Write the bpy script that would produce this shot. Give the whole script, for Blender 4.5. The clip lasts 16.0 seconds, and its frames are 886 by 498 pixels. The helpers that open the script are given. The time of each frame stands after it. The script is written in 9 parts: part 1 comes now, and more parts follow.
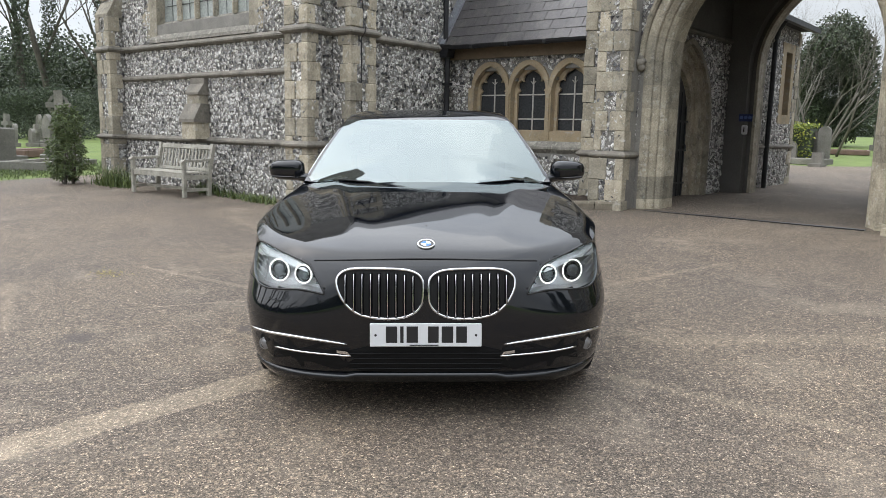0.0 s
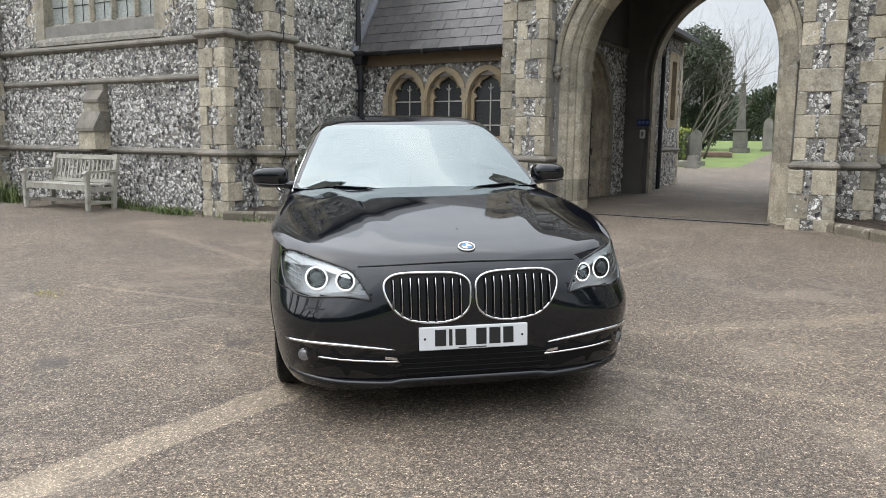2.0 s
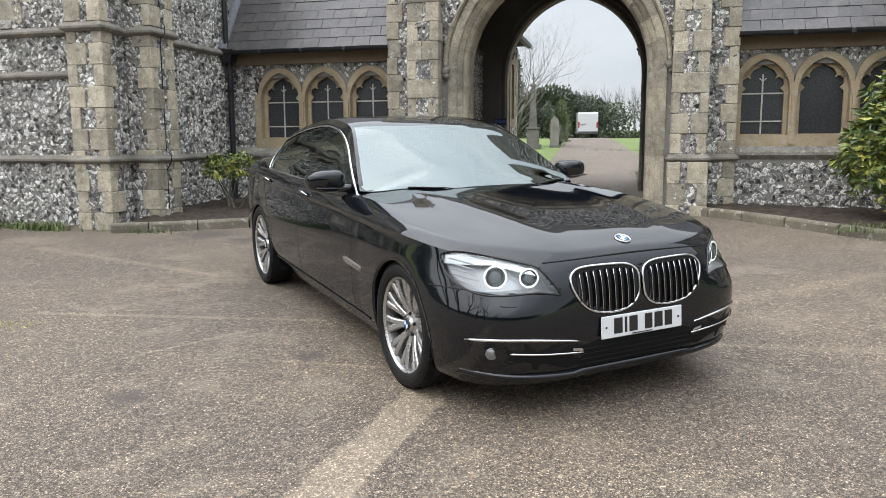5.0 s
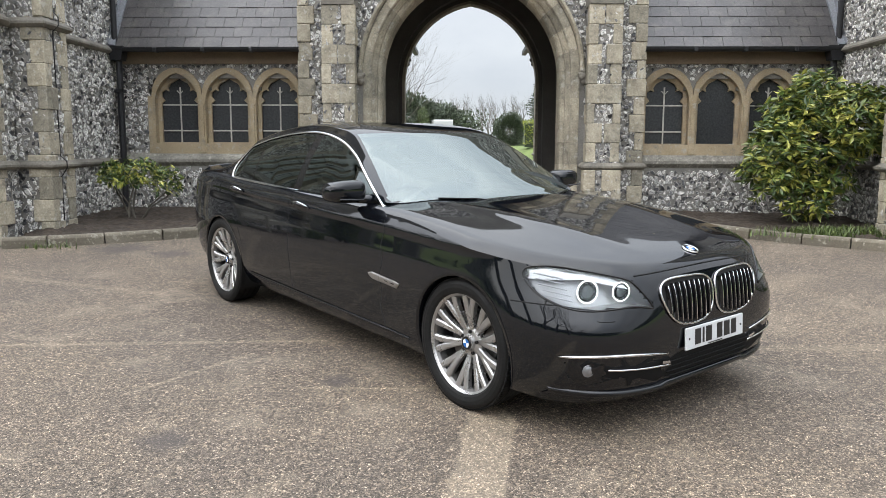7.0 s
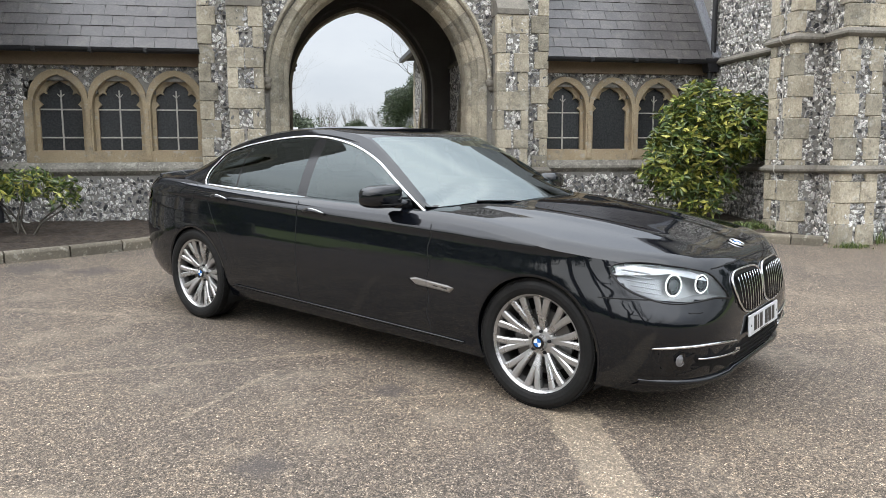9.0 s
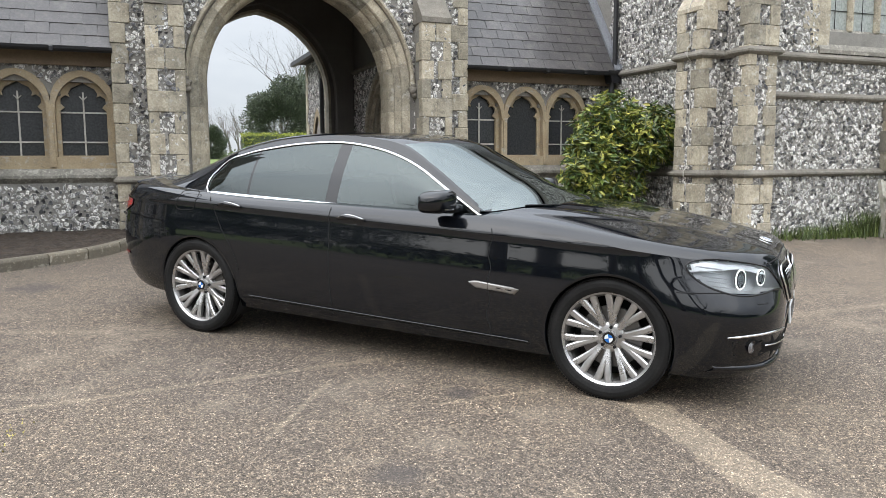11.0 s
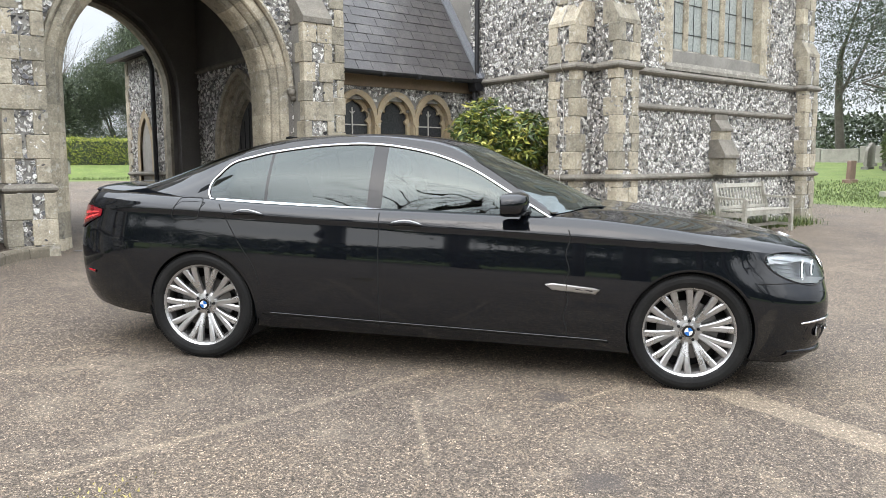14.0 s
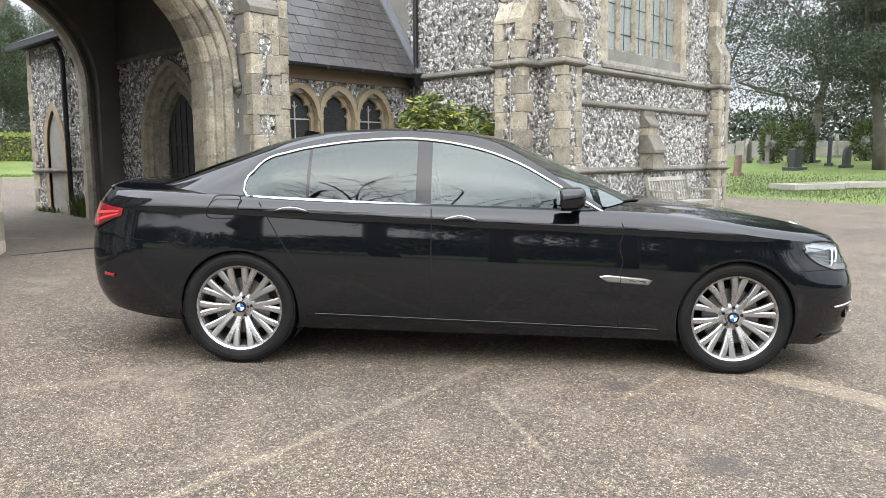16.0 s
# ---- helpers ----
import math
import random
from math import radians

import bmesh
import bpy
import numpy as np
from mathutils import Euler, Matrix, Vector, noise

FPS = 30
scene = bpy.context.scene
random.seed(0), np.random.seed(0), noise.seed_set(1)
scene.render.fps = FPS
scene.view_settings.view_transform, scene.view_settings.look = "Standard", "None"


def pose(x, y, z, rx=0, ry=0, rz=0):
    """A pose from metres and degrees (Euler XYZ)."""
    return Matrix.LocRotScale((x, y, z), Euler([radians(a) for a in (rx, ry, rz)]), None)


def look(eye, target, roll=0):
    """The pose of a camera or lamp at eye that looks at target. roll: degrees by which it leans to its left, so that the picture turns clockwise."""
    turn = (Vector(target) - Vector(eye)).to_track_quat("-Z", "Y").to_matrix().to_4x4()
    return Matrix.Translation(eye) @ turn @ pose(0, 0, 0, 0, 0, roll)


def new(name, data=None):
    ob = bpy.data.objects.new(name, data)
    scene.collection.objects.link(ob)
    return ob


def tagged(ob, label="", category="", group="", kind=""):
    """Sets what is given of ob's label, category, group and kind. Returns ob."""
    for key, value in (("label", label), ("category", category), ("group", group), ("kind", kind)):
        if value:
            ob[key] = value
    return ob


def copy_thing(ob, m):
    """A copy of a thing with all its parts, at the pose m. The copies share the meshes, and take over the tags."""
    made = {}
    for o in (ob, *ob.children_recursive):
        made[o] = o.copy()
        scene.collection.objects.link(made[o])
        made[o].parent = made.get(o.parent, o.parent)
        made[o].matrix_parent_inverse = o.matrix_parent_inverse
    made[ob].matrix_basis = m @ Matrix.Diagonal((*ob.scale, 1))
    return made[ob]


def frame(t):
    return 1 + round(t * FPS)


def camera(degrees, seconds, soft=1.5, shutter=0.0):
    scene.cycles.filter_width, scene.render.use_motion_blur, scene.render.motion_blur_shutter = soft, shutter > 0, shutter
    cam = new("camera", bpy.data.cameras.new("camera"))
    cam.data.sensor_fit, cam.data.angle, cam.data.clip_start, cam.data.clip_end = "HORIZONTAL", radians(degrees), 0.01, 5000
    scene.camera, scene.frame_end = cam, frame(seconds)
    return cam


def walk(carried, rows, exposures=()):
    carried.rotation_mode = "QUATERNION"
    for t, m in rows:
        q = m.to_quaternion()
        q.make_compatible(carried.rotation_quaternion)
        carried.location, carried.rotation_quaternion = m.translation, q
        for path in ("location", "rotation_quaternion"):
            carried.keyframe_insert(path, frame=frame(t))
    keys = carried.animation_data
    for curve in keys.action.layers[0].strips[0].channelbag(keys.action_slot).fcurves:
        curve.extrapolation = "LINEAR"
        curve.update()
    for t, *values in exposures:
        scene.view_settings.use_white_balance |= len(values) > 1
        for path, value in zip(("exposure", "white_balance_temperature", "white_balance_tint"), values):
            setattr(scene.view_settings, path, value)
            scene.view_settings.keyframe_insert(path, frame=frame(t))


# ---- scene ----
cam = camera(61.0, 16.0, soft=0.6)
PATH = [
    (0, (3.607, -10.818, 1.454), (2.342, -9.3, 1.146), 1.3),
    (0.5, (3.582, -10.848, 1.448), (2.356, -9.297, 1.144), 1.1),
    (1, (3.424, -11.058, 1.432), (2.263, -9.456, 1.136), 1.0),
    (1.5, (3.231, -11.18, 1.412), (2.15, -9.522, 1.124), 0.8),
    (2, (2.981, -11.298, 1.422), (1.981, -9.59, 1.139), 0.7),
    (2.1, (2.929, -11.322, 1.42), (1.947, -9.604, 1.133), 0.9),
    (2.5, (2.716, -11.518, 1.404), (1.797, -9.764, 1.121), 0.6),
    (3, (2.468, -11.696, 1.41), (1.633, -9.902, 1.124), 0.5),
    (3.5, (2.159, -11.737, 1.399), (1.415, -9.903, 1.11), 0.3),
    (4, (1.868, -11.865, 1.399), (1.22, -9.995, 1.109), -0.0),
    (4.2, (1.735, -11.933, 1.41), (1.124, -10.051, 1.121), -0.1),
    (6.3, (0.542, -12.115, 1.408), (0.327, -10.145, 1.136), -0.0),
    (6.5, (0.42, -12.109, 1.405), (0.246, -10.136, 1.132), 0.1),
    (7, (0.097, -12.028, 1.43), (0.033, -10.046, 1.165), 0.2),
    (7.5, (-0.277, -12.098, 1.422), (-0.223, -10.116, 1.165), 0.4),
    (8, (-0.554, -12.1, 1.419), (-0.392, -10.122, 1.169), 0.2),
    (8.5, (-0.843, -11.978, 1.407), (-0.58, -10.011, 1.16), 0.0),
    (8.7, (-0.952, -11.952, 1.404), (-0.649, -9.991, 1.158), -0.1),
    (10.8, (-2.212, -11.672, 1.391), (-1.502, -9.817, 1.159), -0.4),
    (11, (-2.331, -11.656, 1.407), (-1.586, -9.814, 1.176), -0.3),
    (11.5, (-2.56, -11.5, 1.386), (-1.722, -9.698, 1.165), -0.6),
    (12, (-2.781, -11.308, 1.387), (-1.853, -9.55, 1.172), -0.6),
    (12.5, (-3.109, -11.158, 1.391), (-2.094, -9.448, 1.176), -0.5),
    (13, (-3.335, -11.011, 1.385), (-2.236, -9.354, 1.169), -0.5),
    (13.5, (-3.538, -10.756, 1.381), (-2.357, -9.156, 1.167), -0.4),
    (14, (-3.802, -10.62, 1.389), (-2.544, -9.08, 1.173), -0.4),
    (14.5, (-4.012, -10.512, 1.407), (-2.692, -9.025, 1.192), -0.6),
    (15, (-4.115, -10.296, 1.384), (-2.742, -8.858, 1.168), -0.8),
    (15.5, (-4.251, -10.093, 1.392), (-2.827, -8.706, 1.172), -0.8),
    (16, (-4.525, -9.896, 1.397), (-3.053, -8.563, 1.166), -0.6),
]
walk(cam, [(t, look(eye, target, roll)) for t, eye, target, roll in PATH], exposures=[(0.0, 0.56), (3.5, 0.66), (7.0, 0.74), (11.0, 0.75), (13.0, 0.88), (16.0, 1.07)])

# ---------------------------------------------------------------- light
SUN_EL, SUN_AZ = radians(50), radians(236)      # azimuth clockwise from +y
world = bpy.data.worlds.new("sky")
scene.world = world
world.use_nodes = True
wn = world.node_tree
wn.nodes.clear()


def wnode(kind, **kw):
    n = wn.nodes.new(kind)
    for k, v in kw.items():
        n.inputs[k].default_value = v
    return n


sky = wn.nodes.new("ShaderNodeTexSky")
sky.sky_type, sky.sun_disc = "NISHITA", False
sky.sun_elevation, sky.sun_rotation = SUN_EL, SUN_AZ
sky.air_density, sky.dust_density = 1.0, 2.0
# thin broken overcast over the clear sky
coord = wn.nodes.new("ShaderNodeTexCoord")
flat = wn.nodes.new("ShaderNodeMapping")
flat.inputs["Scale"].default_value = (1.0, 1.0, 2.6)
clouds = wnode("ShaderNodeTexNoise", Scale=2.1, Detail=7.0, Roughness=0.55)
ramp = wn.nodes.new("ShaderNodeValToRGB")
ramp.color_ramp.elements[0].position, ramp.color_ramp.elements[0].color = 0.34, (6.7, 7.15, 7.85, 1)
ramp.color_ramp.elements[1].position, ramp.color_ramp.elements[1].color = 0.66, (9.15, 9.5, 9.85, 1)
veil = wn.nodes.new("ShaderNodeMix")
veil.data_type = "RGBA"
veil.inputs["Factor"].default_value = 0.81
back = wn.nodes.new("ShaderNodeBackground")
back.inputs["Strength"].default_value = 0.10
wout = wn.nodes.new("ShaderNodeOutputWorld")
wn.links.new(coord.outputs["Generated"], flat.inputs["Vector"])
wn.links.new(flat.outputs["Vector"], clouds.inputs["Vector"])
wn.links.new(clouds.outputs["Fac"], ramp.inputs["Fac"])
wn.links.new(sky.outputs["Color"], veil.inputs["A"])
wn.links.new(ramp.outputs["Color"], veil.inputs["B"])
# an overcast sky is about three times as bright overhead as at the horizon
split = wn.nodes.new("ShaderNodeSeparateXYZ")
rise = wnode("ShaderNodeMapRange")
rise.inputs["From Min"].default_value, rise.inputs["From Max"].default_value = 0.22, 0.72
rise.inputs["To Min"].default_value, rise.inputs["To Max"].default_value = 0.74, 2.10
lift = wn.nodes.new("ShaderNodeVectorMath")
lift.operation = "SCALE"
wn.links.new(coord.outputs["Generated"], split.inputs["Vector"])
wn.links.new(split.outputs["Z"], rise.inputs["Value"])
wn.links.new(veil.outputs["Result"], lift.inputs["Vector"])
wn.links.new(rise.outputs["Result"], lift.inputs["Scale"])
# the veiled sun brightens the cloud broadly round it
toward = wn.nodes.new("ShaderNodeVectorMath")
toward.operation = "DOT_PRODUCT"
toward.inputs[1].default_value = (math.sin(SUN_AZ) * math.cos(SUN_EL), math.cos(SUN_AZ) * math.cos(SUN_EL), math.sin(SUN_EL))
bloom = wnode("ShaderNodeMapRange")
bloom.interpolation_type = "SMOOTHSTEP"
bloom.inputs["From Min"].default_value, bloom.inputs["From Max"].default_value = -0.1, 1.0
bloom.inputs["To Min"].default_value, bloom.inputs["To Max"].default_value = 0.92, 1.42
warm = wn.nodes.new("ShaderNodeVectorMath")
warm.operation = "SCALE"
wn.links.new(coord.outputs["Generated"], toward.inputs[0])
wn.links.new(toward.outputs["Value"], bloom.inputs["Value"])
wn.links.new(lift.outputs["Vector"], warm.inputs["Vector"])
wn.links.new(bloom.outputs["Result"], warm.inputs["Scale"])
wn.links.new(warm.outputs["Vector"], back.inputs["Color"])
wn.links.new(back.outputs["Background"], wout.inputs["Surface"])

sun_data = bpy.data.lights.new("sun", "SUN")
sun_data.energy, sun_data.angle, sun_data.color = 0.75, radians(120), (1.0, 0.945, 0.87)
sun = new("sun", sun_data)
sun_way = Vector((math.sin(SUN_AZ) * math.cos(SUN_EL), math.cos(SUN_AZ) * math.cos(SUN_EL), math.sin(SUN_EL)))
sun.matrix_world = look(sun_way * 60, (0, 0, 0))


# ---------------------------------------------------------------- materials
def nodes_of(name):
    m = bpy.data.materials.new(name)
    m.use_nodes = True
    t = m.node_tree
    return m, t, t.nodes["Principled BSDF"]


def noise_node(t, vec, scale, detail=4.0, rough=0.55):
    n = t.nodes.new("ShaderNodeTexNoise")
    n.inputs["Scale"].default_value, n.inputs["Detail"].default_value, n.inputs["Roughness"].default_value = scale, detail, rough
    t.links.new(vec, n.inputs["Vector"])
    return n.outputs["Fac"]


def ramp_node(t, fac, stops):
    r = t.nodes.new("ShaderNodeValToRGB")
    while len(r.color_ramp.elements) < len(stops):
        r.color_ramp.elements.new(0.5)
    for e, (p, c) in zip(r.color_ramp.elements, stops):
        e.position, e.color = p, (*c, 1) if len(c) == 3 else c
    t.links.new(fac, r.inputs["Fac"])
    return r.outputs["Color"]


def mix_node(t, fac, a, b, blend="MIX"):
    m = t.nodes.new("ShaderNodeMix")
    m.data_type, m.blend_type = "RGBA", blend
    for v, k in ((fac, "Factor"), (a, "A"), (b, "B")):
        s = next(i for i in m.inputs if i.name == k and (i.type == "RGBA" or (k == "Factor" and i.type == "VALUE")))
        if isinstance(v, (int, float)):
            s.default_value = v
        elif isinstance(v, tuple):
            s.default_value = (*v, 1)
        else:
            t.links.new(v, s)
    return next(o for o in m.outputs if o.type == "RGBA")


def bump_node(t, height, strength, dist, normal=None):
    b = t.nodes.new("ShaderNodeBump")
    b.inputs["Strength"].default_value, b.inputs["Distance"].default_value = strength, dist
    t.links.new(height, b.inputs["Height"])
    if normal is not None:
        t.links.new(normal, b.inputs["Normal"])
    return b.outputs["Normal"]


def place_of(t):
    return t.nodes.new("ShaderNodeNewGeometry").outputs["Position"]


def weathered(name, low, mid, high, coarse=1.2, fine=40.0, rough=0.85, relief=0.004, stain=(0.08, 0.08, 0.06), stains=0.35, random_tone=0.0, spots=None):
    """A matt mineral or wooden surface: coarse patches, fine grain, stains, and a tone of its own for each object."""
    m, t, b = nodes_of(name)
    p = place_of(t)
    big, small = noise_node(t, p, coarse, 5), noise_node(t, p, fine, 6, 0.65)
    both = mix_node(t, 0.5, big, small)
    col = ramp_node(t, both, [(0.3, low), (0.5, mid), (0.7, high)])
    if stains:
        s = ramp_node(t, noise_node(t, p, coarse * 2.3, 8, 0.7), [(0.52, (0, 0, 0)), (0.72, (stains,) * 3)])
        col = mix_node(t, s, col, stain)
    if spots:
        s = ramp_node(t, noise_node(t, p, 9.0, 3, 0.6), [(0.60, (0, 0, 0)), (0.66, (0.6, 0.6, 0.6))])
        col = mix_node(t, s, col, spots)
        s = ramp_node(t, noise_node(t, p, 31.0, 4, 0.7), [(0.60, (0, 0, 0)), (0.68, (0.65, 0.65, 0.65))])
        col = mix_node(t, s, col, tuple(1.25 * c for c in spots))
        s = ramp_node(t, noise_node(t, p, 24.0, 6, 0.75), [(0.30, (0.75, 0.75, 0.75)), (0.40, (0, 0, 0))])
        col = mix_node(t, s, col, tuple(0.22 * c for c in spots))
    if random_tone:
        info = t.nodes.new("ShaderNodeObjectInfo")
        tone = ramp_node(t, info.outputs["Random"], [(0.0, (1 - random_tone,) * 3), (1.0, (1 + random_tone * 0.6, 1 + random_tone * 0.5, 1 + random_tone * 0.4))])
        col = mix_node(t, 1.0, col, tone, "MULTIPLY")
    t.links.new(col, b.inputs["Base Color"])
    b.inputs["Roughness"].default_value = rough
    t.links.new(bump_node(t, both, 0.7, relief), b.inputs["Normal"])
    return m


def plain(name, colour, rough=0.5, metal=0.0, coat=0.0, grain=0.0, spec=0.5):
    m, t, b = nodes_of(name)
    b.inputs["Base Color"].default_value = (*colour, 1)
    b.inputs["Roughness"].default_value, b.inputs["Metallic"].default_value = rough, metal
    b.inputs["Coat Weight"].default_value, b.inputs["Coat Roughness"].default_value = coat, 0.02
    b.inputs["Specular IOR Level"].default_value = spec
    if grain:
        p = place_of(t)
        n = noise_node(t, p, 35.0, 5)
        lo, hi = tuple(c * (1 - grain) for c in colour), tuple(min(1, c * (1 + grain)) for c in colour)
        t.links.new(ramp_node(t, n, [(0.3, lo), (0.7, hi)]), b.inputs["Base Color"])
        r = t.nodes.new("ShaderNodeMapRange")
        r.inputs["To Min"].default_value, r.inputs["To Max"].default_value = max(0.02, rough - 0.12), min(1, rough + 0.12)
        t.links.new(noise_node(t, p, 8.0, 4), r.inputs["Value"])
        t.links.new(r.outputs["Result"], b.inputs["Roughness"])
    return m


def glass(name, tint, ior=1.5, rough=0.0):
    """A pane: see-through with a tint, and a mirror by the Fresnel law."""
    m, t, b = nodes_of(name)
    t.nodes.remove(b)
    clear, gloss, mixer = t.nodes.new("ShaderNodeBsdfTransparent"), t.nodes.new("ShaderNodeBsdfGlossy"), t.nodes.new("ShaderNodeMixShader")
    fres = t.nodes.new("ShaderNodeFresnel")
    fres.inputs["IOR"].default_value = ior
    clear.inputs["Color"].default_value, gloss.inputs["Roughness"].default_value = (*tint, 1), rough
    gloss.inputs["Color"].default_value = (0.88, 0.98, 0.97, 1)
    t.links.new(fres.outputs["Fac"], mixer.inputs["Fac"])
    t.links.new(clear.outputs["BSDF"], mixer.inputs[1])
    t.links.new(gloss.outputs["BSDF"], mixer.inputs[2])
    t.links.new(mixer.outputs["Shader"], t.nodes["Material Output"].inputs["Surface"])
    return m


def glow(name, colour, strength):
    m, t, b = nodes_of(name)
    b.inputs["Base Color"].default_value = (*colour, 1)
    b.inputs["Emission Color"].default_value, b.inputs["Emission Strength"].default_value = (*colour, 1), strength
    return m


def island_material(name, stops, rough, fine=30.0, relief=0.003, tint=0.25, veins=0.0):
    """Each loose piece of a joined mesh takes its own tone."""
    m, t, b = nodes_of(name)
    geo = t.nodes.new("ShaderNodeNewGeometry")
    tone = t.nodes.new("ShaderNodeMath")
    tone.operation = "ADD"
    t.links.new(geo.outputs["Random Per Island"], tone.inputs[0])
    t.links.new(t.nodes.new("ShaderNodeObjectInfo").outputs["Random"], tone.inputs[1])
    wrap = t.nodes.new("ShaderNodeMath")
    wrap.operation = "FRACT"
    t.links.new(tone.outputs[0], wrap.inputs[0])
    col = ramp_node(t, wrap.outputs[0], stops)
    n = noise_node(t, geo.outputs["Position"], fine, 5, 0.6)
    if veins:
        # conchoidal fracture lines and dark cortex rings
        v = ramp_node(t, noise_node(t, geo.outputs["Position"], veins, 2, 0.5), [(0.38, (1, 1, 1)), (0.44, (0.16, 0.16, 0.165)), (0.50, (1, 1, 1)), (0.58, (1, 1, 1)), (0.63, (0.30, 0.30, 0.30)), (0.68, (1, 1, 1))])
        col = mix_node(t, 1.0, col, v, "MULTIPLY")
    grain = ramp_node(t, n, [(0.25, (1 - tint,) * 3), (0.75, (1 + tint,) * 3)])
    t.links.new(mix_node(t, 1.0, col, grain, "MULTIPLY"), b.inputs["Base Color"])
    b.inputs["Roughness"].default_value = rough
    t.links.new(bump_node(t, n, 0.6, relief), b.inputs["Normal"])
    return m


def streak(t, p, a, b, half, soft, strength):
    """A worn pale joint in the tarmac: a band along the ground from a to b."""
    ax, ay = a
    dx, dy = b[0] - ax, b[1] - ay
    ln = math.hypot(dx, dy)
    dx, dy = dx / ln, dy / ln
    wob = t.nodes.new("ShaderNodeTexNoise")
    wob.inputs["Scale"].default_value, wob.inputs["Detail"].default_value = 7.0, 6.0
    t.links.new(p, wob.inputs["Vector"])
    sep = t.nodes.new("ShaderNodeSeparateXYZ")
    t.links.new(p, sep.inputs["Vector"])

    def calc(op, u, v):
        m = t.nodes.new("ShaderNodeMath")
        m.operation = op
        for q, inp in zip((u, v), m.inputs):
            if isinstance(q, (int, float)):
                inp.default_value = q
            else:
                t.links.new(q, inp)
        return m.outputs[0]
    rx, ry = calc("SUBTRACT", sep.outputs["X"], ax), calc("SUBTRACT", sep.outputs["Y"], ay)
    along = calc("ADD", calc("MULTIPLY", rx, dx), calc("MULTIPLY", ry, dy))
    across = calc("ABSOLUTE", calc("SUBTRACT", calc("MULTIPLY", ry, dx), calc("MULTIPLY", rx, dy)), 0.0)
    across = calc("ADD", across, calc("MULTIPLY", calc("SUBTRACT", wob.outputs["Fac"], 0.5), half * 1.3))
    beyond = calc("MAXIMUM", calc("SUBTRACT", 0.0, along), calc("SUBTRACT", along, ln))
    dist = calc("ADD", across, calc("MAXIMUM", beyond, 0.0))
    r = t.nodes.new("ShaderNodeMapRange")
    r.interpolation_type = "SMOOTHSTEP"
    r.inputs["From Min"].default_value, r.inputs["From Max"].default_value = half - soft, half + soft
    r.inputs["To Min"].default_value, r.inputs["To Max"].default_value = strength, 0.0
    t.links.new(dist, r.inputs["Value"])
    return r.outputs["Result"]


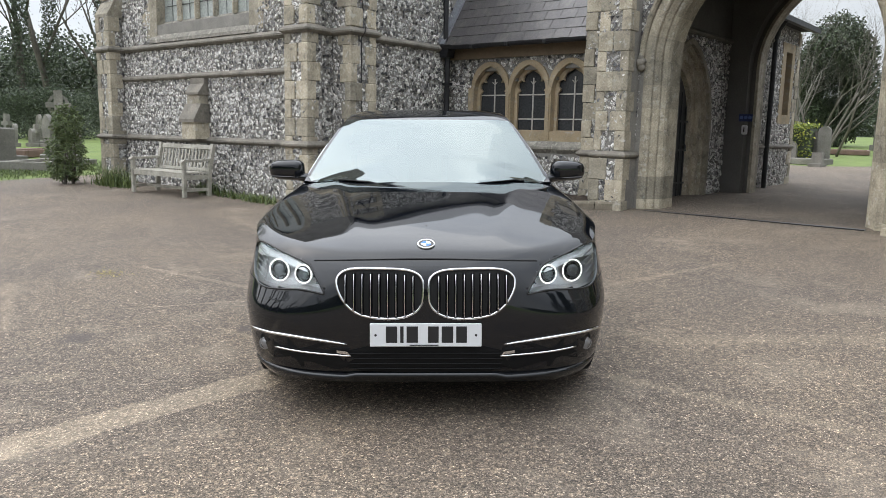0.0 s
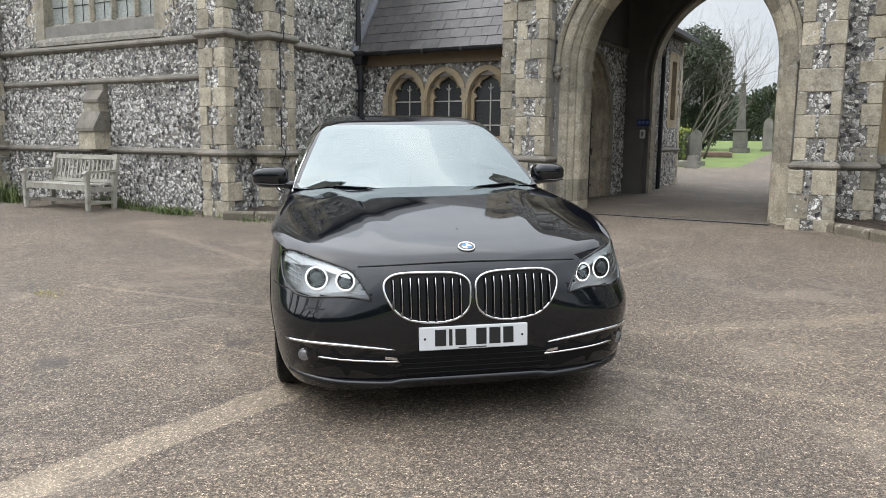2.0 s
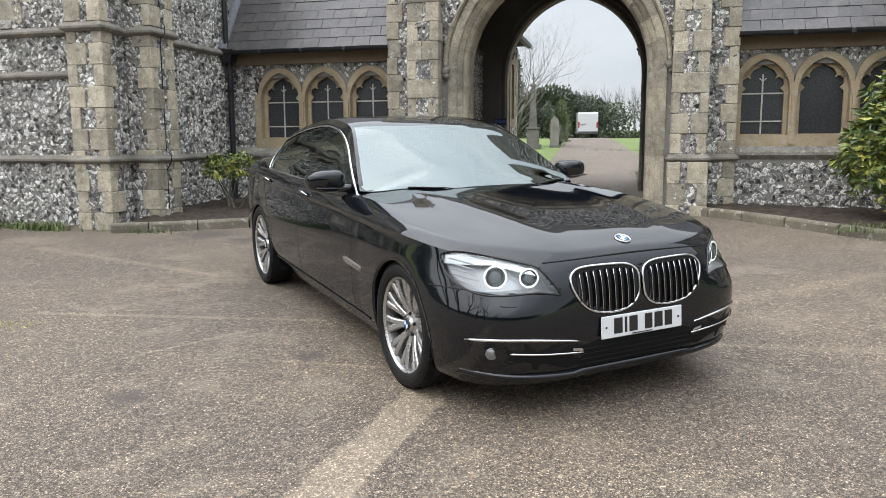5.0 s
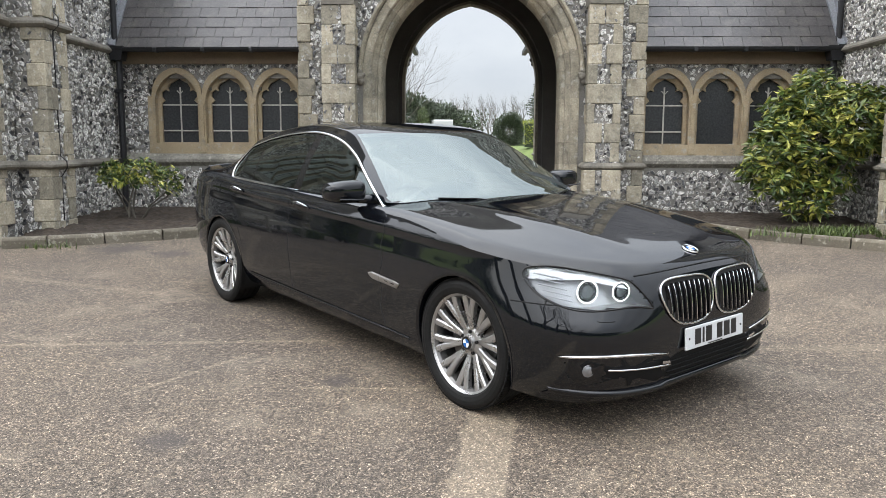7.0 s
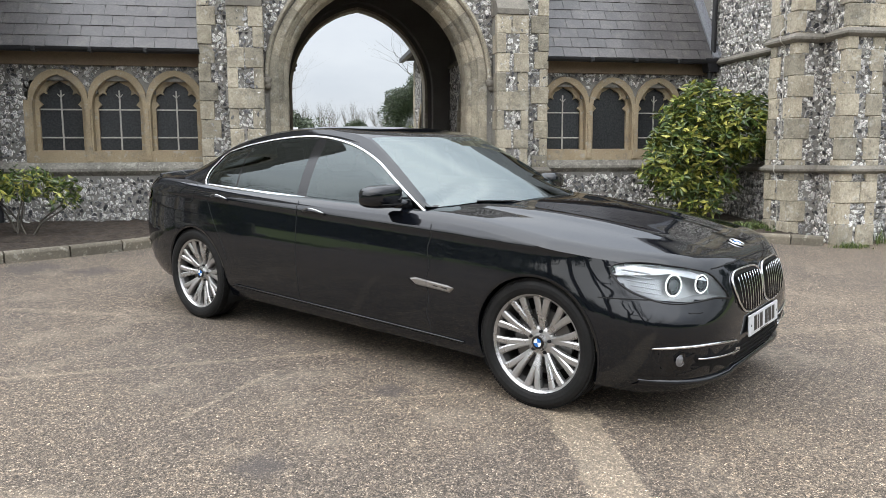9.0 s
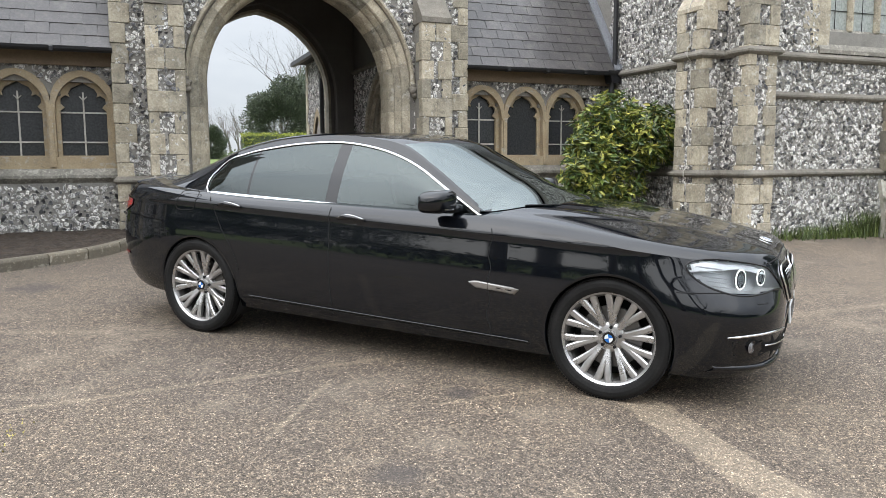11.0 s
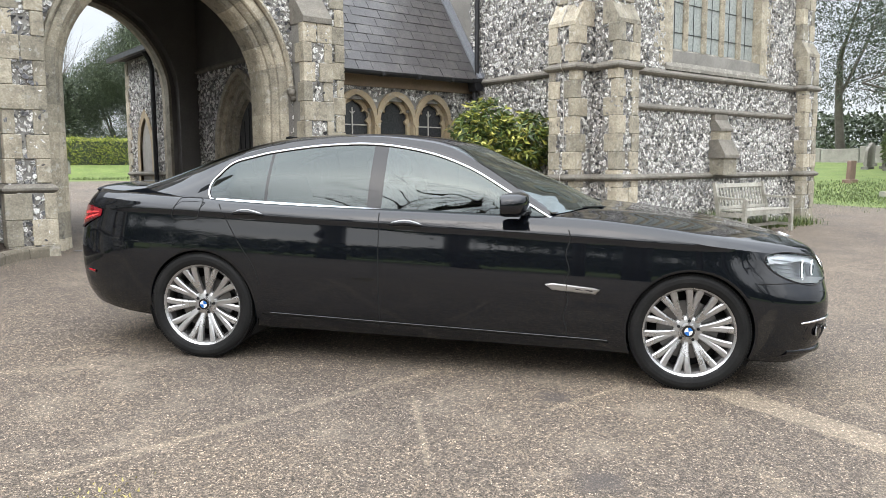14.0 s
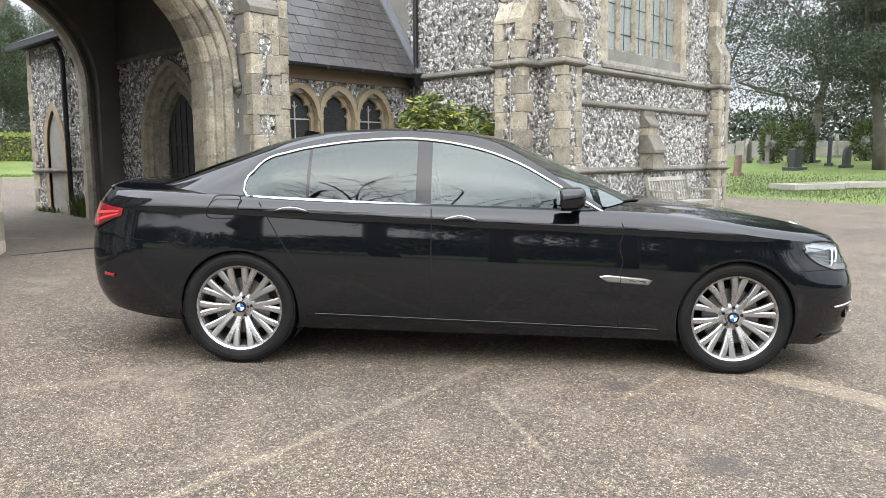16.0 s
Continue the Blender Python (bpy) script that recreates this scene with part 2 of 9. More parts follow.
def asphalt_material():
    m, t, b = nodes_of("worn tarmac")
    p = place_of(t)
    # aggregate: tiny pale chips in a brown-grey binder
    v = t.nodes.new("ShaderNodeTexVoronoi")
    v.inputs["Scale"].default_value = 170.0
    t.links.new(p, v.inputs["Vector"])
    chip = ramp_node(t, v.outputs["Color"], [(0.10, (0.028, 0.0222, 0.0170)), (0.5, (0.101, 0.0822, 0.0645)), (0.80, (0.206, 0.171, 0.136)), (0.96, (0.54, 0.463, 0.375))])
    grit = ramp_node(t, noise_node(t, p, 260.0, 3, 0.7), [(0.3, (0.66, 0.66, 0.66)), (0.7, (1.32, 1.32, 1.32))])
    col = mix_node(t, 1.0, chip, grit, "MULTIPLY")
    w = t.nodes.new("ShaderNodeTexVoronoi")
    w.inputs["Scale"].default_value = 62.0
    t.links.new(p, w.inputs["Vector"])
    stone = ramp_node(t, w.outputs["Color"], [(0.1, (0.62, 0.62, 0.62)), (0.6, (1.0, 1.0, 1.0)), (0.9, (1.75, 1.70, 1.62))])
    col = mix_node(t, 0.85, col, mix_node(t, 1.0, col, stone, "MULTIPLY"))
    speck = ramp_node(t, noise_node(t, p, 44.0, 5, 0.75), [(0.30, (0.56, 0.55, 0.54)), (0.5, (0.98, 0.98, 0.98)), (0.70, (1.55, 1.51, 1.44))])
    col = mix_node(t, 1.0, col, speck, "MULTIPLY")
    # large worn and dusty patches
    worn = ramp_node(t, noise_node(t, p, 0.42, 6, 0.6), [(0.36, (0.82, 0.81, 0.81)), (0.62, (1.12, 1.08, 1.01))])
    col = mix_node(t, 1.0, col, worn, "MULTIPLY")
    dust = ramp_node(t, noise_node(t, p, 1.4, 9, 0.68), [(0.53, (0, 0, 0)), (0.72, (0.5, 0.5, 0.5))])
    col = mix_node(t, dust, col, mix_node(t, 0.6, col, (0.36, 0.30, 0.23)))
    dark = ramp_node(t, noise_node(t, p, 2.6, 7, 0.62), [(0.60, (0, 0, 0)), (0.78, (0.55, 0.55, 0.55))])
    col = mix_node(t, dark, col, mix_node(t, 0.75, col, (0.05, 0.043, 0.04)))
    pale = mix_node(t, 0.30, mix_node(t, 1.0, col, (1.75, 1.72, 1.62), "MULTIPLY"), (0.42, 0.35, 0.26))
    for a, e, half, soft, strength in (((0.24, -8.25), (-0.06, -10.6), 0.115, 0.022, 0.62), ((0.34, -8.30), (0.08, -10.6), 0.010, 0.012, 0.5), ((0.62, -4.9), (1.05, -3.3), 0.03, 0.04, 0.4), ((-0.96, -9.5), (-0.66, -9.0), 0.05, 0.05, 0.3), ((-3.2, -7.2), (-0.9, -6.96), 0.030, 0.025, 0.40), ((1.7, -7.0), (4.6, -6.85), 0.04, 0.06, 0.36),
                                       ((-0.85, -7.9), (-0.1, -7.88), 0.016, 0.016, 0.45), ((-1.30, -7.28), (-1.80, -8.05), 0.016, 0.016, 0.42), ((1.6, -6.2), (3.6, -4.4), 0.09, 0.12, 0.3),
                                       ((-1.9, -8.9), (-3.4, -8.3), 0.04, 0.05, 0.35), ((-5.5, -4.6), (-2.6, -5.6), 0.05, 0.06, 0.35)):
        col = mix_node(t, streak(t, p, a, e, half, soft, strength), col, pale)
    for c, r in (((-0.66, -7.78), 0.10), ((-1.34, -8.66), 0.12), ((-4.0, -3.3), 0.35), ((-3.3, -3.6), 0.25)):
        col = mix_node(t, streak(t, p, c, (c[0] + 0.02, c[1]), r, r * 0.7, 0.7), col, (0.05, 0.043, 0.04))
    t.links.new(col, b.inputs["Base Color"])
    b.inputs["Roughness"].default_value = 0.8
    n1 = bump_node(t, v.outputs["Distance"], 0.6, 0.004)
    t.links.new(bump_node(t, noise_node(t, p, 6.0, 5), 0.25, 0.02, n1), b.inputs["Normal"])
    return m


def paint_material():
    m, t, b = nodes_of("black car paint")
    p = place_of(t)
    b.inputs["Base Color"].default_value = (0.0034, 0.0043, 0.0062, 1)
    b.inputs["IOR"].default_value = 1.56
    film = ramp_node(t, noise_node(t, p, 4.0, 6, 0.6), [(0.3, (0.02, 0.02, 0.02)), (0.8, (0.06, 0.06, 0.06))])
    t.links.new(film, b.inputs["Roughness"])
    return m


TARMAC = asphalt_material()
MORTAR = weathered("grey lime mortar", (0.12, 0.115, 0.104), (0.215, 0.205, 0.185), (0.33, 0.315, 0.285), 2.0, 60, relief=0.01)
FLINT_RIM = island_material("white flint cortex", [(0.0, (0.20, 0.19, 0.17)), (0.25, (0.46, 0.44, 0.41)), (0.6, (0.68, 0.66, 0.62)), (1.0, (0.82, 0.80, 0.76))], 0.7, veins=17.0)
FLINT_FACE = island_material("knapped flint face", [(0.0, (0.035, 0.035, 0.04)), (0.22, (0.12, 0.12, 0.125)), (0.40, (0.38, 0.37, 0.36)), (0.70, (0.62, 0.61, 0.58)), (1.0, (0.80, 0.78, 0.74))], 0.42, 22.0, veins=15.0)
ASHLAR = weathered("weathered limestone", (0.165, 0.148, 0.114), (0.36, 0.326, 0.252), (0.58, 0.53, 0.42), 3.8, 45, relief=0.016, stain=(0.11, 0.107, 0.092), stains=0.85, random_tone=0.32, spots=(0.50, 0.485, 0.43))
STRING = weathered("dark weathered string stone", (0.10, 0.095, 0.08), (0.17, 0.155, 0.13), (0.28, 0.255, 0.21), 3.0, 40, relief=0.008, stain=(0.05, 0.05, 0.04), stains=0.6)
LICHEN = weathered("lichened sill stone", (0.10, 0.095, 0.08), (0.22, 0.205, 0.175), (0.38, 0.36, 0.31), 6.0, 40, relief=0.012, stain=(0.08, 0.08, 0.065), stains=0.7, spots=(0.45, 0.43, 0.37))
WARMSTONE = weathered("warm sandstone", (0.22, 0.168, 0.102), (0.345, 0.272, 0.173), (0.47, 0.39, 0.268), 2.2, 50, relief=0.006, stain=(0.17, 0.16, 0.14), stains=0.75, spots=(0.38, 0.36, 0.31))
RENDER = weathered("brown stone frieze", (0.15, 0.11, 0.075), (0.21, 0.155, 0.105), (0.27, 0.20, 0.14), 1.3, 50, relief=0.003)
# the gate passage's shade is put into this dark plaster colour
INNER = weathered("plaster darkened for passage shade", (0.072, 0.068, 0.063), (0.115, 0.109, 0.101), (0.165, 0.156, 0.145), 1.2, 40, relief=0.004)
SLATE = weathered("grey roof slate", (0.040, 0.037, 0.038), (0.066, 0.062, 0.063), (0.108, 0.102, 0.100), 2.5, 30, rough=0.38, relief=0.004, stain=(0.17, 0.16, 0.135), stains=0.45, random_tone=0.16)
ROOFDARK = weathered("dark old slate", (0.022, 0.021, 0.021), (0.04, 0.038, 0.037), (0.065, 0.062, 0.06), 2.5, 30, rough=0.95, relief=0.004)
SOIL = weathered("dark turned soil", (0.014, 0.010, 0.007), (0.034, 0.024, 0.016), (0.075, 0.054, 0.037), 9, 40, relief=0.05, stains=0)
KERB = weathered("lichened concrete kerb", (0.085, 0.074, 0.055), (0.14, 0.122, 0.092), (0.22, 0.195, 0.15), 2, 50, relief=0.006, spots=(0.36, 0.34, 0.28), random_tone=0.15)
LEAD = plain("lead", (0.24, 0.25, 0.27), 0.5, 0.5, grain=0.2)
IRON = plain("black cast iron", (0.012, 0.012, 0.014), 0.45, 0.0, grain=0.4)
BAR = plain("pale window bar", (0.42, 0.40, 0.36), 0.6, grain=0.2)
DARKGLASS = plain("dusty dark leaded glass", (0.040, 0.042, 0.045), 0.22, grain=0.35)
CHURCHGLASS = plain("greenish leaded glass", (0.29, 0.315, 0.295), 0.32, grain=0.3)
TEAK = weathered("silvered bench wood", (0.18, 0.17, 0.142), (0.32, 0.305, 0.26), (0.48, 0.46, 0.40), 5, 60, relief=0.003, stain=(0.09, 0.10, 0.06), stains=0.6)
DOORWOOD = weathered("dark door wood", (0.035, 0.036, 0.038), (0.06, 0.06, 0.062), (0.10, 0.095, 0.09), 3, 40, relief=0.003, stains=0)
PALEWOOD = weathered("pale grey door wood", (0.22, 0.21, 0.19), (0.30, 0.285, 0.26), (0.38, 0.36, 0.33), 3, 40, relief=0.003)
GRASS = weathered("mown grass", (0.062, 0.094, 0.020), (0.110, 0.158, 0.034), (0.17, 0.215, 0.06), 0.9, 9, rough=0.9, relief=0.05, stain=(0.17, 0.155, 0.07), stains=0.55)
PALEBARK = weathered("pale grey bark", (0.09, 0.083, 0.07), (0.145, 0.133, 0.113), (0.20, 0.185, 0.16), 3, 30, relief=0.02, stains=0)
BARK = weathered("grey bark", (0.05, 0.045, 0.036), (0.09, 0.08, 0.065), (0.14, 0.125, 0.10), 3, 30, relief=0.02, stains=0)
GRAVE = weathered("grey grave stone", (0.11, 0.106, 0.094), (0.19, 0.183, 0.163), (0.30, 0.288, 0.255), 2, 30, relief=0.006, stain=(0.10, 0.11, 0.07), stains=0.5, random_tone=0.3)
DARKGRAVE = plain("dark granite", (0.035, 0.037, 0.04), 0.35, grain=0.4)
PINKGRAVE = weathered("red granite", (0.13, 0.085, 0.068), (0.18, 0.115, 0.09), (0.23, 0.15, 0.12), 4, 60, rough=0.6, stains=0)

def leaf_material(name, stops, rough=0.45):
    m = island_material(name, stops, rough, 8.0, 0.001, 0.15)
    t = m.node_tree
    t.nodes["Principled BSDF"].inputs["Subsurface Weight"].default_value = 0.0
    return m

LAUREL = leaf_material("spotted laurel leaf", [(0.0, (0.028, 0.054, 0.015)), (0.42, (0.066, 0.105, 0.022)), (0.66, (0.155, 0.185, 0.036)), (0.84, (0.31, 0.32, 0.06)), (1.0, (0.46, 0.43, 0.11))], 0.35)
HEDGE = leaf_material("golden hedge leaf", [(0.0, (0.06, 0.10, 0.015)), (0.4, (0.17, 0.22, 0.028)), (1.0, (0.40, 0.41, 0.06))])
YEWLEAF = leaf_material("yew needles", [(0.0, (0.030, 0.046, 0.026)), (0.6, (0.070, 0.096, 0.050)), (1.0, (0.125, 0.155, 0.082))], 0.6)
DARKLEAF = leaf_material("dark evergreen leaf", [(0.0, (0.026, 0.037, 0.021)), (0.6, (0.056, 0.076, 0.042)), (1.0, (0.10, 0.128, 0.07))], 0.5)
GREENLEAF = leaf_material("dull green leaf", [(0.0, (0.05, 0.075, 0.025)), (0.6, (0.09, 0.125, 0.042)), (1.0, (0.15, 0.18, 0.07))], 0.55)
BLADE = leaf_material("grass blade", [(0.0, (0.035, 0.055, 0.014)), (0.6, (0.08, 0.115, 0.026)), (1.0, (0.15, 0.185, 0.055))])
PINELEAF = leaf_material("pine needles", [(0.0, (0.018, 0.028, 0.017)), (0.6, (0.040, 0.058, 0.032)), (1.0, (0.078, 0.10, 0.055))], 0.75)
STRAW = leaf_material("dry yellow grass", [(0.0, (0.25, 0.21, 0.06)), (1.0, (0.42, 0.36, 0.12))], 0.7)


# ---------------------------------------------------------------- building kit
def mesh_of(name, bm, mats, smooth=False):
    me = bpy.data.meshes.new(name)
    bm.normal_update()
    bm.to_mesh(me)
    bm.free()
    for m in (mats if isinstance(mats, (list, tuple)) else [mats]):
        me.materials.append(m)
    if smooth:
        for p in me.polygons:
            p.use_smooth = True
    return me


def part(name, bm, material, parent, label="", smooth=False):
    ob = new(name, mesh_of(name, bm, material, smooth))
    ob.parent = parent
    if label:
        ob["label"] = label
    return ob


def structure(name, bm, material, label, category, smooth=False):
    return tagged(new(name, mesh_of(name, bm, material, smooth)), label, category, kind="structure")


def thing(name, place, label, category, group="", kind=""):
    ob = new(name)
    ob.empty_display_size = 0.1
    ob.matrix_world = place if isinstance(place, Matrix) else Matrix.Translation(place)
    return tagged(ob, label, category, group, kind)


def raw(name, verts, faces, material, parent=None, smooth=False, slots=None):
    me = bpy.data.meshes.new(name)
    me.from_pydata(verts, [], faces)
    for m in (material if isinstance(material, (list, tuple)) else [material]):
        me.materials.append(m)
    if slots is not None:
        me.polygons.foreach_set("material_index", np.asarray(slots, dtype=np.int32))
    if smooth:
        me.polygons.foreach_set("use_smooth", np.ones(len(me.polygons), dtype=bool))
    me.update()
    ob = new(name, me)
    ob.parent = parent
    return ob


def box(bm, x0, x1, y0, y1, z0, z1, bevel=0.0):
    x0, x1 = min(x0, x1), max(x0, x1)
    vs = [bm.verts.new((x, y, z)) for x in (x0, x1) for y in (y0, y1) for z in (z0, z1)]
    fs = [bm.faces.new([vs[i] for i in q]) for q in ((0, 1, 3, 2), (4, 6, 7, 5), (0, 4, 5, 1), (2, 3, 7, 6), (0, 2, 6, 4), (1, 5, 7, 3))]
    if bevel:
        es = list({e for f in fs for e in f.edges})
        bmesh.ops.bevel(bm, geom=es, offset=bevel, segments=1, affect="EDGES")
    return bm


def boxes(*dims, bevel=0.0):
    bm = bmesh.new()
    for d in dims:
        box(bm, *d, bevel=bevel)
    return bm


def prism(outline, a0, a1, axis="y", holes=(), bm=None):
    """A plate: a flat outline (with holes) given thickness from a0 to a1 along the axis; the outline lies in the two other axes."""
    from mathutils.geometry import tessellate_polygon
    bm = bm or bmesh.new()
    loops = [list(outline)] + [list(h) for h in holes]

    def at(p, a):
        return {"x": (a, p[0], p[1]), "y": (p[0], a, p[1]), "z": (p[0], p[1], a)}[axis]
    flatpts = [p for lp in loops for p in lp]
    tris = tessellate_polygon([[Vector((p[0], p[1], 0)) for p in lp] for lp in loops])
    ends = []
    for a in (a0, a1):
        vs = [bm.verts.new(at(p, a)) for p in flatpts]
        ends.append(vs)
        for q in tris:
            try:
                bm.faces.new([vs[i] for i in q])
            except ValueError:
                pass
    k = 0
    for lp in loops:
        n = len(lp)
        for i in range(n):
            j = (i + 1) % n
            bm.faces.new((ends[0][k + i], ends[0][k + j], ends[1][k + j], ends[1][k + i]))
        k += n
    bmesh.ops.recalc_face_normals(bm, faces=bm.faces[:])
    return bm


def tube(bm, pts, radius, sides=8, closed=False, radii=None, squash=None):
    """A round bar along a line of points."""
    pts = [Vector(p) for p in pts]
    n = len(pts)
    rings = []
    up = None
    for i, p in enumerate(pts):
        a = pts[(i - 1) % n] if (closed or i) else p
        b = pts[(i + 1) % n] if (closed or i < n - 1) else p
        d = (b - a).normalized()
        if up is None:
            up = d.cross(Vector((0.3, 0.5, 0.81))).normalized()
        side = d.cross(up).normalized()
        up = side.cross(d).normalized()
        r = radii[i] if radii else radius
        rings.append([bm.verts.new(p + (side * math.cos(k * 2 * math.pi / sides) + up * math.sin(k * 2 * math.pi / sides)) * r) for k in range(sides)])
    last = n if closed else n - 1
    for i in range(last):
        A, B = rings[i], rings[(i + 1) % n]
        for k in range(sides):
            bm.faces.new((A[k], A[(k + 1) % sides], B[(k + 1) % sides], B[k]))
    if not closed:
        bm.faces.new(rings[0][::-1])
        bm.faces.new(rings[-1])
    return bm


def lathe(bm, profile, steps=48, axis="y"):
    """Turns (radius, along) pairs round an axis through the origin."""
    rings = []
    for k in range(steps):
        a = 2 * math.pi * k / steps
        c, s = math.cos(a), math.sin(a)
        rings.append([bm.verts.new({"y": (r * c, h, r * s), "z": (r * c, r * s, h), "x": (h, r * c, r * s)}[axis]) for r, h in profile])
    for k in range(steps):
        A, B = rings[k], rings[(k + 1) % steps]
        for i in range(len(profile) - 1):
            bm.faces.new((A[i], B[i], B[i + 1], A[i + 1]))
    return bm


def spline(keys, x):
    """Smooth value at x through (x, value) keys in rising order of x."""
    ks = sorted(keys)
    xs, ys = [k[0] for k in ks], [k[1] for k in ks]
    if x <= xs[0]:
        return ys[0]
    if x >= xs[-1]:
        return ys[-1]
    i = max(j for j in range(len(xs)) if xs[j] <= x)
    i = min(i, len(xs) - 2)

    def slope(j):
        if j == 0:
            return (ys[1] - ys[0]) / (xs[1] - xs[0])
        if j == len(xs) - 1:
            return (ys[-1] - ys[-2]) / (xs[-1] - xs[-2])
        return (ys[j + 1] - ys[j - 1]) / (xs[j + 1] - xs[j - 1])
    h = xs[i + 1] - xs[i]
    t = (x - xs[i]) / h
    return ((2 * t ** 3 - 3 * t ** 2 + 1) * ys[i] + (t ** 3 - 2 * t ** 2 + t) * h * slope(i)
            + (-2 * t ** 3 + 3 * t ** 2) * ys[i + 1] + (t ** 3 - t ** 2) * h * slope(i + 1))


def pointed(half, spring, c, steps=12, base=None):
    """A two-centred arch as a line from the left foot over the top to the right foot; c: how far the centres lie past the middle."""
    R = half + c
    top = math.acos(c / R)
    right = [(R * math.cos(a) - c, spring + R * math.sin(a)) for a in (top * i / steps for i in range(steps + 1))]
    line = [(-x, z) for x, z in right] + [p for p in reversed(right)][1:]
    if base is not None:
        line = [(-half, base)] + line + [(half, base)]
    return line


def shifted(line, dx, dz=0.0):
    return [(x + dx, z + dz) for x, z in line]


def ground_z(x, y):
    """The forecourt falls gently away from the building; the ground behind and beside it rises slowly."""
    side = 0.045 * max(0.0, min(x, 45.0) - 19.0) + 0.02 * max(0.0, -14.0 - max(x, -40.0))
    if y < 0:
        return 0.337 + 0.0341 * max(y, -26.0) - 0.0036 * max(-30, min(30, x)) + side
    return 0.337 + 0.012 * min(y, 13.0) + 0.0265 * max(0.0, min(y, 62.0) - 13.0) - 0.0036 * max(-30, min(30, x)) + side


# ---------------------------------------------------------------- ground
def ground_sheet(name, xs, ys, lift, material, label, category, inside=None):
    verts = [(x, y, ground_z(x, y) + lift) for y in ys for x in xs]
    n = len(xs)
    faces = []
    for j in range(len(ys) - 1):
        for i in range(n - 1):
            cx, cy = (xs[i] + xs[i + 1]) / 2, (ys[j] + ys[j + 1]) / 2
            if inside is None or inside(cx, cy):
                faces.append((j * n + i, j * n + i + 1, (j + 1) * n + i + 1, (j + 1) * n + i))
    return tagged(raw(name, verts, faces, material), label, category, kind="structure")


def steps_of(lo, hi, step):
    return [lo + (hi - lo) * i / round((hi - lo) / step) for i in range(round((hi - lo) / step) + 1)]


far = [-900, -400, -200, -100, -60]
gx = far + steps_of(-45, 45, 3.0) + [-v for v in reversed(far)]
gy = far + steps_of(-45, 75, 3.0) + [100, 200, 400, 900]
ground_sheet("ground", gx, gy, -0.03, GRASS, "short green cemetery grass all round the chapels", "grass")


# the tarmac: forecourt, the ways round both chapels, and the drive that leads on behind the gate
def tarmac_edges(y):
    if y < -5.6:
        return -19.5, 18.6
    if y < 13.2:
        return -13.7, 18.6
    if y < 16.4:
        return -13.7, 18.6
    if y < 27.2:
        return 0.7 - 0.055 * (y - 13.2) - 2.1 - 2.0 * max(0, 1 - (y - 16.4) / 1.6) ** 2, 18.6
    mid = 0.7 - 0.055 * (y - 13.2)
    return mid - 2.1 - 3.0 * max(0, 1 - (y - 13.2) / 2.5) ** 2, mid + 1.8 + 3.0 * max(0, 1 - (y - 13.2) / 2.5) ** 2


verts, faces = [], []
ty = steps_of(-30, -5.61, 0.7) + steps_of(-5.59, 13.19, 0.6) + [13.21, 14, 15, 15.7, 16.39, 16.41, 16.8, 17.2, 17.6, 18.0] + steps_of(19.0, 27.1, 2.0) + [27.19, 27.21] + steps_of(28.0, 66, 2.0)
cols = 46
for y in ty:
    e0, e1 = tarmac_edges(y)
    for i in range(cols + 1):
        x = e0 + (e1 - e0) * i / cols
        verts.append((x, y, ground_z(x, y)))
for j in range(len(ty) - 1):
    for i in range(cols):
        k = j * (cols + 1) + i
        faces.append((k, k + 1, k + cols + 2, k + cols + 1))
tagged(raw("road", verts, faces, TARMAC, smooth=True), "worn brown-grey tarmac forecourt with pale chippings", "tarmac", kind="structure")

# ---------------------------------------------------------------- the chapels and their gatehouse
X0 = 0.135                     # the gate's middle
GX, PIER_OUT, BUT_IN, BUT_OUT = 1.42, 2.70, 1.79, 2.25
GATE_Y, BUT_Y = 0.06, -0.33
WING_Y, SIDE_X, FRONT_Y, FAR_X = 0.30, 5.75, -2.87, 12.25
STR_LO, STR_MID, STR_HI = 1.17, 2.37, 2.97
FLOOR = 0.05                   # walls run down into the ground

rng = random.Random(7)


